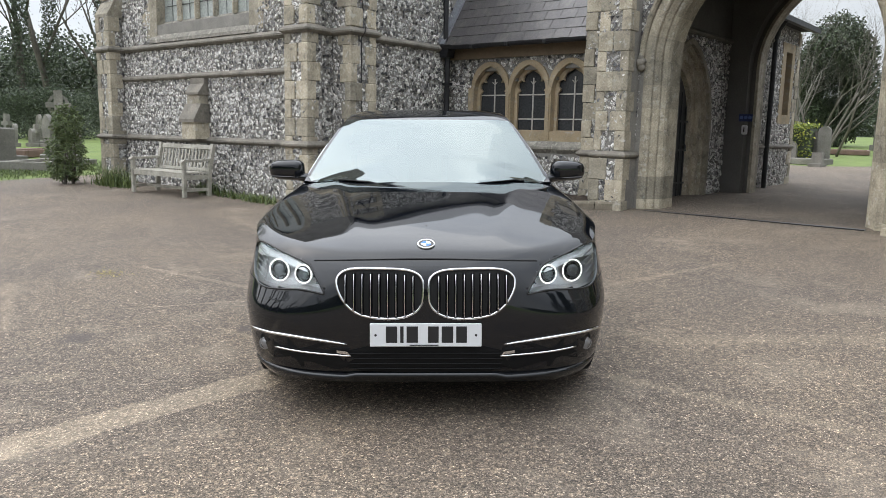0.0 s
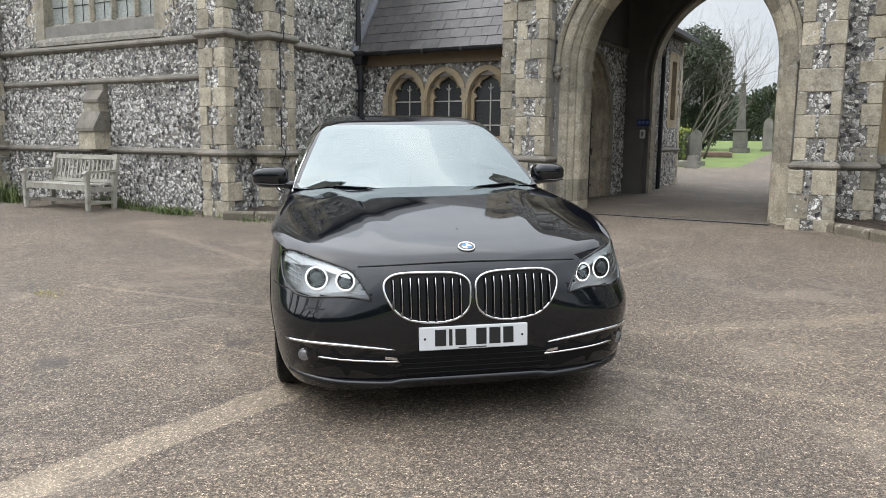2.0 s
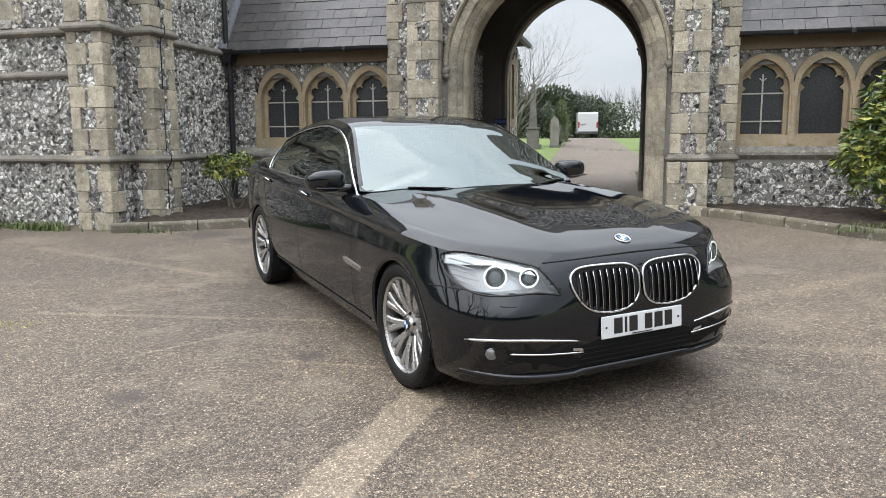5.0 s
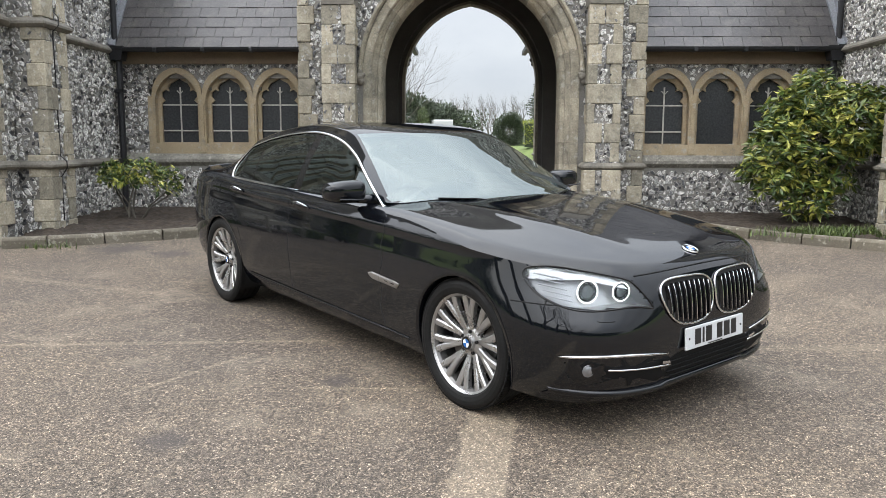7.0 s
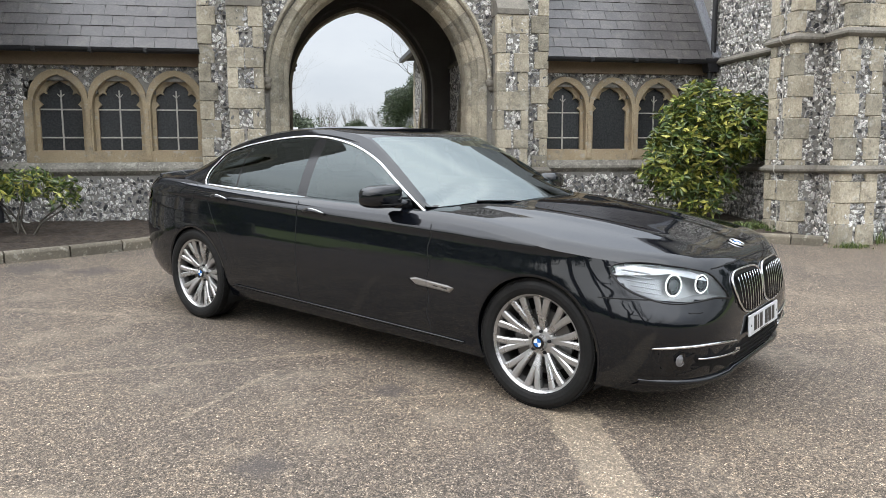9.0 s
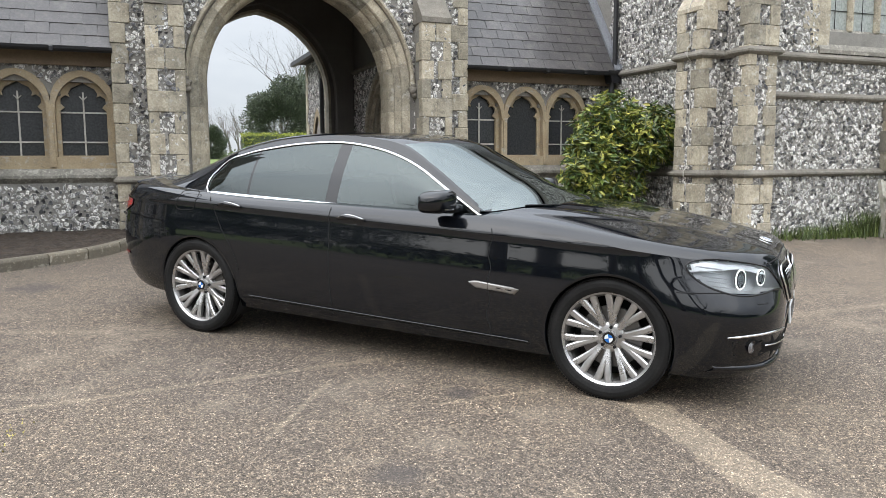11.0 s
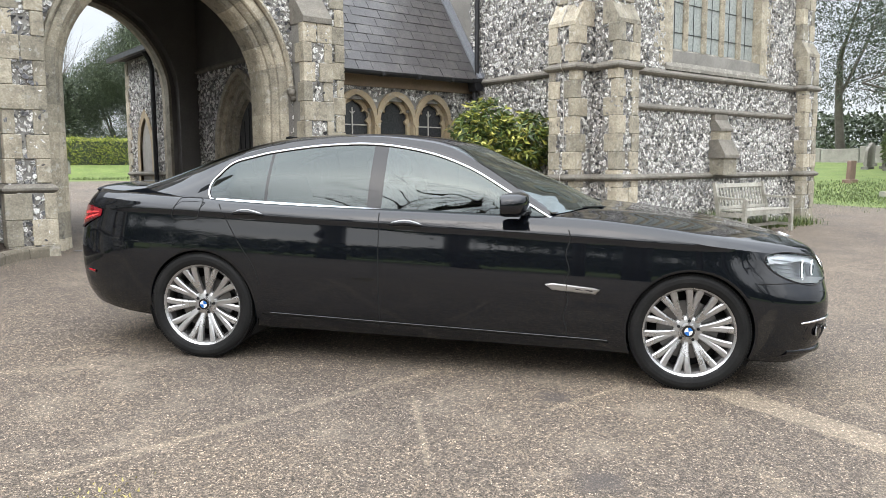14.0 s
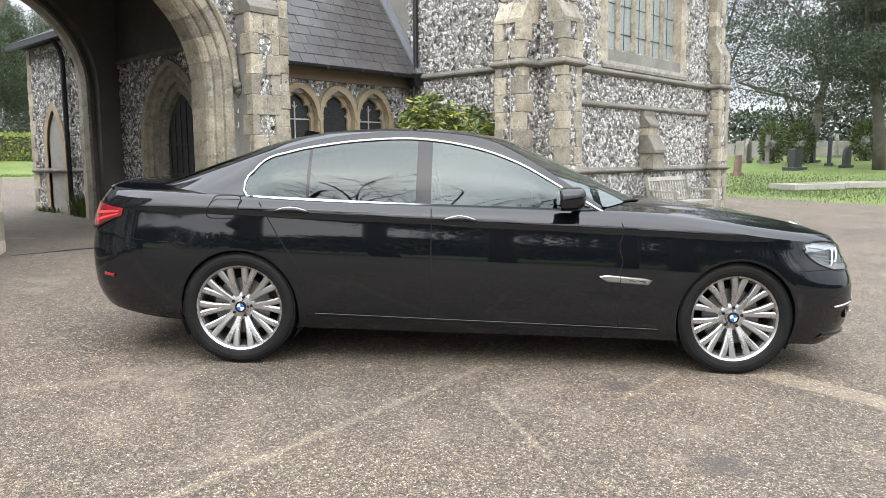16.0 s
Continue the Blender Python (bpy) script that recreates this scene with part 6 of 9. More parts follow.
def celtic_cross(place):
    x, y = place
    g = thing("celtic_cross", pose(x, y, ground_z(x, y) - 0.05, 0, 0, 67) @ Matrix.Diagonal((0.72, 0.72, 0.80, 1.0)), "tall carved grey celtic cross on a stepped base", "monument")
    for w, z0, z1 in ((0.75, 0.0, 0.18), (0.52, 0.18, 0.42), (0.38, 0.42, 0.62)):
        part("step", boxes((-w, w, -w * 0.8, w * 0.8, z0, z1), bevel=0.015), GRAVE, g)
    part("shaft", prism([(-0.22, 0.62), (-0.17, 1.6), (-0.15, 2.45), (0.15, 2.45), (0.17, 1.6), (0.22, 0.62)], -0.11, 0.11), GRAVE, g)
    part("arms", boxes((-0.46, 0.46, -0.10, 0.10, 1.83, 2.02), bevel=0.01), GRAVE, g)
    ring = [(0.40 * math.cos(a), 1.92 + 0.40 * math.sin(a)) for a in (2 * math.pi * k / 28 for k in range(28))]
    hole_ = [(0.29 * math.cos(a), 1.92 + 0.29 * math.sin(a)) for a in (2 * math.pi * k / 28 for k in range(28))]
    part("ring", prism(ring, -0.07, 0.07, "y", [hole_]), GRAVE, g)
    bm = bmesh.new()
    bmesh.ops.create_icosphere(bm, subdivisions=2, radius=0.11, matrix=Matrix.Translation((0, -0.08, 1.92)))
    part("boss", bm, GRAVE, g, smooth=True)
    for k in range(5):
        bm = bmesh.new()
        tube(bm, [(0.08 * math.cos(a), -0.115, 0.85 + 0.17 * k + 0.07 * math.sin(a)) for a in (2 * math.pi * j / 12 for j in range(12))], 0.018, 5, closed=True)
        part("carved_knot", bm, GRAVE, g)
    return g


celtic_cross((-18.86, -1.15))
GL_ = "weathered grey headstone in the grass"
for place, w, h, d, st, mt, lb in (((-17.7, -3.1), 0.5, 1.0, 0.4, "square", GRAVE, "square grey monument pedestal"), ((-19.2, -2.5), 0.45, 0.62, 0.4, "square", GRAVE, "low square grey pedestal"), ((-25.4, 0.85), 0.42, 0.80, 0.14, "cross", GRAVE, "weathered grey stone cross"), ((-24.9, -0.1), 0.42, 0.82, 0.12, "round", GRAVE, GL_),
                                   ((-24.6, 0.35), 0.36, 0.66, 0.12, "round", GRAVE, GL_), ((-26.1, 1.45), 0.5, 0.92, 0.14, "cross", GRAVE, "weathered grey stone cross"), ((-28.0, 0.8), 0.5, 1.1, 0.16, "cross", GRAVE, "weathered grey stone cross"), ((-24.2, 0.75), 0.5, 1.13, 0.16, "point", GRAVE, GL_),
                                   ((-23.2, 1.3), 0.45, 0.7, 0.12, "round", GRAVE, GL_), ((-29.5, 2.6), 0.5, 1.0, 0.14, "point", GRAVE, GL_),
                                   ((32.7, 1.6), 0.85, 1.02, 0.3, "square", DARKGRAVE, "rough-sided dark granite headstone"), ((39.1, 2.7), 0.75, 2.0, 0.22, "cross", DARKGRAVE, "tall dark granite cross"), ((36.1, 1.05), 0.62, 1.48, 0.16, "point", DARKGRAVE, "narrow pointed dark headstone"),
                                   ((34.8, -0.05), 0.6, 0.85, 0.14, "point", DARKGRAVE, "low pointed dark headstone"), ((37.5, 4.5), 0.7, 1.6, 0.2, "cross", GRAVE, "pale weathered stone cross"), ((39.1, 5.3), 0.6, 1.2, 0.15, "round", GRAVE, GL_), ((38.3, 5.9), 0.6, 1.2, 0.15, "round", GRAVE, GL_),
                                   ((28.3, 2.6), 0.75, 0.92, 0.14, "square", PINKGRAVE, "low reddish granite headstone"), ((41.0, 6.8), 0.7, 1.3, 0.15, "round", GRAVE, GL_), ((43.0, 7.6), 0.7, 1.3, 0.15, "round", GRAVE, GL_), ((45.0, 3.0), 0.7, 1.3, 0.15, "point", GRAVE, GL_), ((44.0, 1.4), 0.7, 1.3, 0.15, "round", GRAVE, GL_),
                                   ((-3.6, 19.6), 0.42, 1.35, 0.25, "round", GRAVE, "tall grey headstone behind the gate"), ((-4.0, 19.9), 0.3, 1.15, 0.2, "square", GRAVE, GL_), ((-3.0, 16.4), 0.32, 0.52, 0.26, "square", GRAVE, "small squat grave marker"),
                                   ((-4.6, 19.0), 0.5, 0.8, 0.15, "round", GRAVE, GL_), ((-3.1, 36.0), 0.5, 2.2, 0.3, "point", GRAVE, GL_), ((-3.8, 48.0), 0.5, 1.9, 0.3, "point", GRAVE, GL_), ((-3.3, 49.0), 0.5, 2.1, 0.3, "cross", GRAVE, "weathered grey stone cross"),
                                   ((4.6, 30.0), 0.5, 1.0, 0.14, "round", GRAVE, GL_), ((5.6, 31.0), 0.5, 1.0, 0.14, "round", GRAVE, GL_)):
    headstone(place, w, h, d, st, mt, lb, turn=(hash_ := (place[0] * 7 + place[1] * 13) % 30) - 15, lean_=((place[0] * 3) % 5) - 2.5)


def kerbed_grave(place, w, l, material, label, turn=0):
    x, y = place
    g = thing("kerbed_grave", pose(x, y, ground_z(x, y) - 0.04, 0, 0, turn), label, "grave")
    part("slab", boxes((-w / 2 + 0.08, w / 2 - 0.08, -l / 2 + 0.08, l / 2 - 0.08, 0.0, 0.12)), GRAVE, g)
    for d in ((-w / 2, w / 2, -l / 2, -l / 2 + 0.12, 0, 0.2), (-w / 2, w / 2, l / 2 - 0.12, l / 2, 0, 0.2), (-w / 2, -w / 2 + 0.12, -l / 2 + 0.12, l / 2 - 0.12, 0, 0.2), (w / 2 - 0.12, w / 2, -l / 2 + 0.12, l / 2 - 0.12, 0, 0.2)):
        part("edging", boxes(d, bevel=0.01), material, g)


PALEGRAVE = weathered("pale marble edging", (0.22, 0.21, 0.18), (0.32, 0.305, 0.265), (0.42, 0.40, 0.35), 2, 40, stains=0.3)
kerbed_grave((22.9, -1.9), 1.2, 2.3, PALEGRAVE, "low pale stone grave surround in the grass", 60)
kerbed_grave((24.6, -3.2), 1.1, 2.2, PALEGRAVE, "low pale stone grave surround in the grass", 50)
kerbed_grave((-16.4, -2.5), 1.3, 2.4, GRAVE, "low grey stone grave surround", 40)
kerbed_grave((-20.6, -1.2), 1.2, 2.2, PINKGRAVE, "low pinkish stone grave surround", 30)
kerbed_grave((-4.2, 18.2), 1.2, 2.2, GRAVE, "low grey stone grave surround behind the gate", 80)
kerbed_grave((-5.4, 27.5), 3.6, 3.0, PINKGRAVE, "broad reddish stone grave plot", 10)
# obelisk monument
OLDSTONE = weathered("blackened monument stone", (0.07, 0.068, 0.06), (0.12, 0.115, 0.10), (0.19, 0.18, 0.155), 2, 30, relief=0.006)
ob = thing("obelisk_monument", pose(-4.1, 33.0, ground_z(-4.1, 33) - 0.05) @ Matrix.Diagonal((0.42, 0.42, 0.74, 1.0)), "tall weathered grey obelisk with a cross on top", "monument")
for w, z0, z1 in ((1.1, 0.0, 0.4), (0.8, 0.4, 1.6), (0.95, 1.6, 1.75)):
    part("pedestal", boxes((-w, w, -w, w, z0, z1), bevel=0.03), OLDSTONE, ob)
bm = bmesh.new()
bmesh.ops.create_cone(bm, cap_ends=True, segments=4, radius1=0.75, radius2=0.36, depth=3.2, matrix=Matrix.Translation((0, 0, 3.35)) @ Matrix.Rotation(math.pi / 4, 4, "Z"))
part("shaft", bm, OLDSTONE, ob)
part("cap", boxes((-0.4, 0.4, -0.4, 0.4, 4.95, 5.1)), OLDSTONE, ob)
part("cross", prism([(-0.08, 5.1), (0.08, 5.1), (0.08, 5.5), (0.26, 5.5), (0.26, 5.65), (0.08, 5.65), (0.08, 5.95), (-0.08, 5.95), (-0.08, 5.65), (-0.26, 5.65), (-0.26, 5.5), (-0.08, 5.5)], -0.08, 0.08), OLDSTONE, ob)


# ---------------------------------------------------------------- hedges
def hedge(name, x0, x1, y, depth, h, count, seed, material, label, raised=0.0):
    rr = np.random.RandomState(seed)
    n = count
    px_ = rr.uniform(x0, x1, n)
    face = rr.uniform(size=n)
    py_ = np.where(face < 0.6, y - depth / 2 + rr.normal(scale=0.05, size=n), y + rr.uniform(-depth / 2, depth / 2, n))
    pz_ = np.where(face < 0.6, rr.uniform(0.05, h, n), h + rr.normal(scale=0.05, size=n))
    bump = np.array([0.14 * noise.noise((a * 1.1, seed, b * 1.3)) for a, b in zip(px_, pz_)])
    t = thing(name, (0, 0, ground_z((x0 + x1) / 2, y) + raised), label, "hedge")
    core = boxes((x0 + 0.1, x1 - 0.1, y - depth / 2 + 0.1, y + depth / 2 - 0.1, -0.1, h - 0.12))
    part("core", core, DARKLEAF, t)
    leaf_cloud("foliage", np.stack([px_, py_ + bump, pz_ + bump * 0.6], axis=1), 0.10, material, t, seed, slim=0.6)


# a grass bank beyond the drive carries the hedge
rows_ = [(29.6, -0.05), (30.6, 0.16), (31.8, 0.42), (33.0, 0.62), (34.4, 0.68), (37.0, 0.55), (40.0, -0.05)]
bank_verts, bank_faces = [], []
for j, (y, h) in enumerate(rows_):
    for i in range(19):
        x = 2.4 + i
        fade = min(1.0, i / 2.0, (18 - i) / 2.0)
        bank_verts.append((x, y + 0.15 * noise.noise((x * 0.7, y, 3)), ground_z(x, y) - 0.05 + (h + 0.05) * fade + (0.04 * noise.noise((x, y * 1.3, 0)) if h > 0 else 0)))
bank_faces = [(j * 19 + i, j * 19 + i + 1, (j + 1) * 19 + i + 1, (j + 1) * 19 + i) for j in range(len(rows_) - 1) for i in range(18)]
tagged(raw("ground_bank", bank_verts, bank_faces, [GRASS]), "mown grass bank below the hedge", "ground", kind="structure")
hedge("hedge", 3.4, 19.0, 34.0, 1.3, 1.42, 11000, 70, HEDGE, "clipped yellow-green hedge behind the gate", 0.62)
hedge("hedge", -10.0, -3.9, 19.6, 1.2, 1.3, 4200, 71, HEDGE, "clipped yellow-green hedge beside the drive")

# ---------------------------------------------------------------- parked van far down the drive
van = thing("van", pose(-2.3, 62.0, ground_z(-2.3, 62.0), 0, 0, 8), "white panel van parked far down the drive", "van")
VANWHITE = plain("white van paint", (0.50, 0.51, 0.52), 0.35, coat=0.3)
part("body", prism([(0.0, 0.45), (0.0, 2.25), (0.08, 2.42), (3.7, 2.45), (4.3, 1.9), (4.7, 1.2), (5.3, 1.0), (5.35, 0.45)], -0.95, 0.95, "x"), VANWHITE, van)
part("rear_bumper", boxes((-0.95, 0.95, -0.08, 0.02, 0.38, 0.62), bevel=0.02), plain("grey bumper", (0.05, 0.05, 0.05), 0.6), van)
for sx in (-1, 1):
    part("rear_lamp", boxes((sx * 0.80, sx * 0.92, -0.03, 0.0, 0.95, 1.5)), plain("red lamp", (0.3, 0.01, 0.01), 0.2), van)
    for y in (0.9, 4.4):
        bm = bmesh.new()
        lathe(bm, [(0.0, -0.1), (0.33, -0.1), (0.34, 0.0), (0.33, 0.1), (0.0, 0.1)], 20, "x")
        bmesh.ops.translate(bm, verts=bm.verts[:], vec=(sx * 0.85, y, 0.34))
        part("wheel", bm, plain("van tyre", (0.02, 0.02, 0.02), 0.8), van)
part("door_mark", boxes((-0.75, -0.15, -0.006, 0.0, 1.25, 1.33), (-0.75, -0.3, -0.006, 0.0, 1.12, 1.17)), plain("grey mark", (0.15, 0.15, 0.16), 0.5), van)

# ---------------------------------------------------------------- trees
BL = "bare deciduous tree with fine grey twigs"
tree("bare_tree", (-5.0, 24.6), 10.0, "spreading many-stemmed bare tree behind the gate", 31, levels=4, spread=0.42, stems=11, trunk=0.30, thick=0.0062, bark=PALEBARK)
tree("yew_tree", (-7.4, 36.5), 7.6, "dense rounded dark evergreen tree", 32, levels=3, leaves=36000, leaf=0.17, material=DARKLEAF, crown=[((0, 0, 3.4), (2.2, 2.2, 3.3), 0.7), ((0.1, -0.3, 5.2), (1.7, 1.7, 2.1), 0.3)], trunk=0.3)
tree("yew_tree", (10.6, 39.5), 10.0, "tall feathery dark evergreen tree", 33, levels=3, leaves=90000, leaf=0.14, slim=0.3, material=YEWLEAF, crown=[((0, 0, 3.6), (3.2, 3.2, 3.5), 0.45), ((0.8, 0, 6.2), (2.3, 2.3, 3.0), 0.3), ((-1.5, -0.4, 4.9), (1.5, 1.5, 2.0), 0.12), ((1.3, -0.5, 8.0), (1.2, 1.2, 2.0), 0.13)], trunk=0.3)
tree("holly_tree", (6.3, 38.0), 6.6, "rounded dull green evergreen tree", 34, levels=3, leaves=26000, leaf=0.14, material=DARKLEAF, crown=[((0, 0, 2.6), (2.1, 2.1, 2.3), 0.5), ((0.7, 0.2, 4.6), (1.3, 1.3, 1.4), 0.3), ((-0.9, 0, 3.9), (1.1, 1.1, 1.0), 0.2)], trunk=0.3)
tree("yew_tree", (15.2, 40.5), 11.5, "tall feathery dark evergreen tree", 41, levels=3, leaves=60000, leaf=0.14, slim=0.3, material=YEWLEAF, crown=[((0, 0, 4.4), (3.0, 3.0, 4.4), 0.6), ((0.3, 0, 8.4), (2.0, 2.0, 3.0), 0.4)], trunk=0.3)
tree("bare_tree", (8.0, 46.0), 13.0, BL, 43, levels=5, spread=0.5, trunk=0.30, thick=0.012, group="bare trees")
tree("bare_tree", (9.5, 48.0), 15.0, BL, 35, levels=4, spread=0.45, trunk=0.33, thick=0.014, group="bare trees")
tree("bare_tree", (-1.5, 75.0), 6.0, BL, 36, levels=4, spread=0.5, trunk=0.33, thick=0.012, stems=2, group="bare trees")
tree("small_evergreen", (-3.0, 38.5), 4.2, "small loose green conifer by the drive", 37, levels=2, leaves=3200, leaf=0.10, material=GREENLEAF, crown=[((0, 0, 1.2), (0.75, 0.75, 1.1), 0.6), ((0.1, 0, 2.2), (0.45, 0.45, 0.9), 0.4)])
tree("bush_tree", (-4.6, 66.0), 6.0, "broad dark evergreen far down the drive", 38, levels=3, leaves=14000, leaf=0.3, material=DARKLEAF, crown=[((-1.6, 0, 2.8), (3.4, 3.0, 2.4), 0.5), ((2.0, 0, 2.4), (2.6, 2.4, 2.0), 0.35), ((-5.6, 1.0, 2.6), (2.4, 2.4, 2.2), 0.15)])
tree("bush_tree", (4.1, 62.0), 3.6, "rounded green evergreen far down the drive", 39, levels=2, leaves=9000, leaf=0.16, material=DARKLEAF, crown=[((0, 0, 1.5), (1.6, 1.6, 1.6), 0.8), ((0.4, 0, 2.4), (0.8, 0.8, 0.8), 0.2)])
# ivy-clad bare trees beyond the left-hand graves
for i, (x, y, h) in enumerate(((-36, 2.0, 15), (-39.5, 6.0, 17), (-37.5, 10.5, 16), (-43, 9.0, 18), (-41, 15.0, 17), (-46, 3.5, 17), (-34.5, 14.0, 15), (-47, 14.0, 18))):
    tree("ivy_tree", (x, y), h, "tall bare tree with an ivy-clad trunk", 100 + i, levels=4, spread=0.36, trunk=0.38, thick=0.013, leaves=5000, leaf=0.10, material=DARKLEAF, ivy=5000, group="ivy-clad trees")
for i, (x, y, rx) in enumerate(((-31, 3.2, 3.0), (-33, 7.0, 3.2), (-35.5, -1.0, 3.4), (-30.5, 10.5, 3.0))):
    tree("evergreen_bush", (x, y), 3.4, "low dense evergreen bush behind the graves", 120 + i, levels=1, leaves=14000, leaf=0.10, material=DARKLEAF, crown=[((0, 0, 0.9), (rx, rx * 0.8, 1.2), 0.6), ((0.8, 0.3, 1.6), (rx * 0.4, rx * 0.5, 0.7), 0.2), ((-1.0, -0.3, 1.4), (rx * 0.45, rx * 0.4, 0.8), 0.2)], group="evergreen bushes")
# pines beyond the right-hand graves
def pine(place, h, seed, low, leaves=36000, leaf=0.24):
    r = random.Random(seed)
    crown = []
    for k in range(9):
        z = low + (h - low) * k / 8.5
        a = r.uniform(0, 6.28)
        rad = (h * 0.30) * (1 - 0.55 * k / 9)
        for q in range(2):
            crown.append(((rad * 0.6 * math.cos(a + q * 3.0), rad * 0.6 * math.sin(a + q * 3.0), z), (rad * 0.75, rad * 0.75, h * 0.075), 1 / 18))
    tree("pine_tree", place, h, "large dark spreading pine with layered boughs", seed, levels=3, leaves=leaves, leaf=leaf, slim=0.26, material=PINELEAF, crown=crown, spread=0.62, trunk=0.42, thick=0.02, group="pines")


pine((34.0, -1.6), 14.0, 140, 3.9, 105000, 0.17)
pine((46.0, 5.0), 17.0, 141, 6.0, 22000)
pine((52.0, 13.0), 17.0, 142, 5.0, 20000)
pine((43.0, -9.0), 16.0, 143, 4.0)
pine((60.0, 2.0), 18.0, 144, 5.0, 24000)
for i, (x, y) in enumerate(((38.6, 4.6), (37.6, 2.9), (41.0, 0.6))):
    tree("young_conifer", (x, y), 2.6, "small bushy young conifer among the graves", 150 + i, levels=1, leaves=1500, leaf=0.18, material=GREENLEAF, crown=[((0, 0, 1.2), (0.7, 0.7, 1.2), 1.0)], group="young conifers")


# ---- woods along the skyline
def wood(name, line_, h, count, leaf, material, seed, label):
    rr = np.random.RandomState(seed)
    t = rr.uniform(size=count)
    (xa, ya), (xb, yb) = line_
    px_, py_ = xa + (xb - xa) * t, ya + (yb - ya) * t
    top_ = np.array([h * (0.72 + 0.45 * noise.noise((a * 14, seed, 0)) + 0.12 * noise.noise((a * 60, seed, 1))) for a in t])
    pz_ = top_ * rr.uniform(size=count) ** 0.6
    off = rr.normal(scale=2.0, size=count)
    ob_ = leaf_cloud(name, np.stack([px_ + off, py_ + rr.normal(scale=2.0, size=count), pz_ + 0.3], axis=1), leaf, material, None, seed, slim=0.7)
    return tagged(ob_, label, "trees", kind="stuff")


wood("far_wood", ((-70, 105), (0, 112)), 9.0, 34000, 0.5, DARKLEAF, 80, "dark evergreen wood along the skyline")
wood("far_wood", ((-5, 120), (60, 100)), 3.6, 26000, 0.45, GREENLEAF, 81, "low green scrub along the skyline")
wood("far_wood", ((57, 40), (66, -45)), 4.0, 9000, 0.45, DARKLEAF, 86, "low scrub beyond the graves")
wood("far_wood", ((62, 40), (75, -45)), 7.5, 36000, 0.38, DARKLEAF, 82, "dark evergreen wood beyond the graves")
wood("far_wood", ((-62, 30), (-62, -20)), 10.0, 40000, 0.3, DARKLEAF, 83, "dark wood beyond the graves")
wood("far_wood", ((-60, -42), (40, -62)), 9.5, 26000, 0.6, DARKLEAF, 84, "dark tree belt across the cemetery")
wood("far_wood", ((-48, 28), (-58, -10)), 8.0, 40000, 0.26, DARKLEAF, 85, "dark tree belt beside the cemetery")
# out-of-view scrub, added so the car's flank mirrors a dark band, not lawn
wood("near_scrub", ((-20.5, -9.5), (-21.0, -32)), 2.0, 9000, 0.25, DARKLEAF, 87, "unseen dark scrub added beside the forecourt for the car to mirror")
wood("near_scrub", ((-21, -31.5), (22, -31.5)), 4.0, 24000, 0.3, DARKLEAF, 88, "unseen dark scrub added across the forecourt for the car to mirror")
# row of slim bare poplars on the skyline
POPLARBARK = weathered("pale poplar bark", (0.09, 0.083, 0.07), (0.13, 0.12, 0.103), (0.18, 0.166, 0.143), 3, 30, stains=0)
poplars = []
for i in range(34):
    px_, py_ = -9.0 + 1.05 * i + (i * 37 % 5) * 0.14, 127 + (i * 29 % 7)
    if i < 5:
        poplars.append(tree("poplar", (px_, py_), 9.6 + 0.25 * i, "slim bare pale poplar on the skyline", 200 + i, levels=4, spread=0.24, trunk=0.36, thick=0.026, group="poplars", bark=POPLARBARK))
    else:
        copy_thing(poplars[i % 5], pose(px_, py_, ground_z(px_, py_) - 0.1, 0, 0, i * 77 % 360))
# bare trees across the forecourt, mirrored in the car
for i, (x, y, h) in enumerate(((-19.0, -14.0, 27), (-17.8, -18.4, 29), (-15.6, -21.6, 28), (-12.6, -24.6, 29), (-8.6, -27.6, 29), (-4.0, -30.2, 22), (1.0, -34.5, 18), (8.0, -34.5, 16))):
    tree("bare_tree", (x, y), h, BL, 300 + i, levels=5 if i < 5 else 4, spread=0.62, trunk=0.28, thick=0.019 if i < 5 else 0.014, group="bare trees")

# low pale blocks beyond the right-hand graves, standing in for distant cars and houses
far_line = thing("boundary_wall", (51.0, 0.0, ground_z(51.0, 2.0)), "low pale stand-in for distant cars, houses and bits of wall beyond the graves", "wall")
for k in range(12):
    part("pale_length", boxes((-0.2, 0.2, -12.0 + 2.6 * k, -9.45 + 2.6 * k, -0.2, 1.05 + 0.08 * (k % 3)), bevel=0.03), PALEGRAVE, far_line)


# ---------------------------------------------------------------- the car
# its own axes: x ahead from the front axle, y to its left, z up from the ground it stands on
CAR = Matrix(((0.65502, 0.75558, 0.00701, 0.76607), (-0.75495, 0.6548, -0.03602, -7.53544), (-0.03181, 0.01831, 0.99932, 0.0753), (0, 0, 0, 1)))
car = thing("car", CAR, "polished black four-door saloon car with silver alloy wheels", "car")
PAINT = paint_material()
CHROME = plain("chrome", (0.75, 0.75, 0.76), 0.10, 1.0)
SATIN = plain("satin silver wheel", (0.45, 0.445, 0.44), 0.28, 0.82, grain=0.08)
# darker copy of the wheel metal: the shade behind the spokes as colour
BARREL = plain("barrel metal darkened as shade", (0.16, 0.155, 0.15), 0.4, 0.8)
TYRE = weathered("tyre rubber", (0.007, 0.007, 0.007), (0.011, 0.011, 0.011), (0.02, 0.019, 0.018), 8, 90, rough=0.6, relief=0.001, stains=0)
TYRE.node_tree.nodes["Principled BSDF"].inputs["Specular IOR Level"].default_value = 0.18
TRIM = plain("black plastic trim", (0.008, 0.008, 0.009), 0.5, spec=0.3)
MATT = plain("matt black plastic", (0.006, 0.006, 0.0065), 0.7, spec=0.2)
GLOSSTRIM = plain("gloss black trim", (0.006, 0.006, 0.007), 0.08)
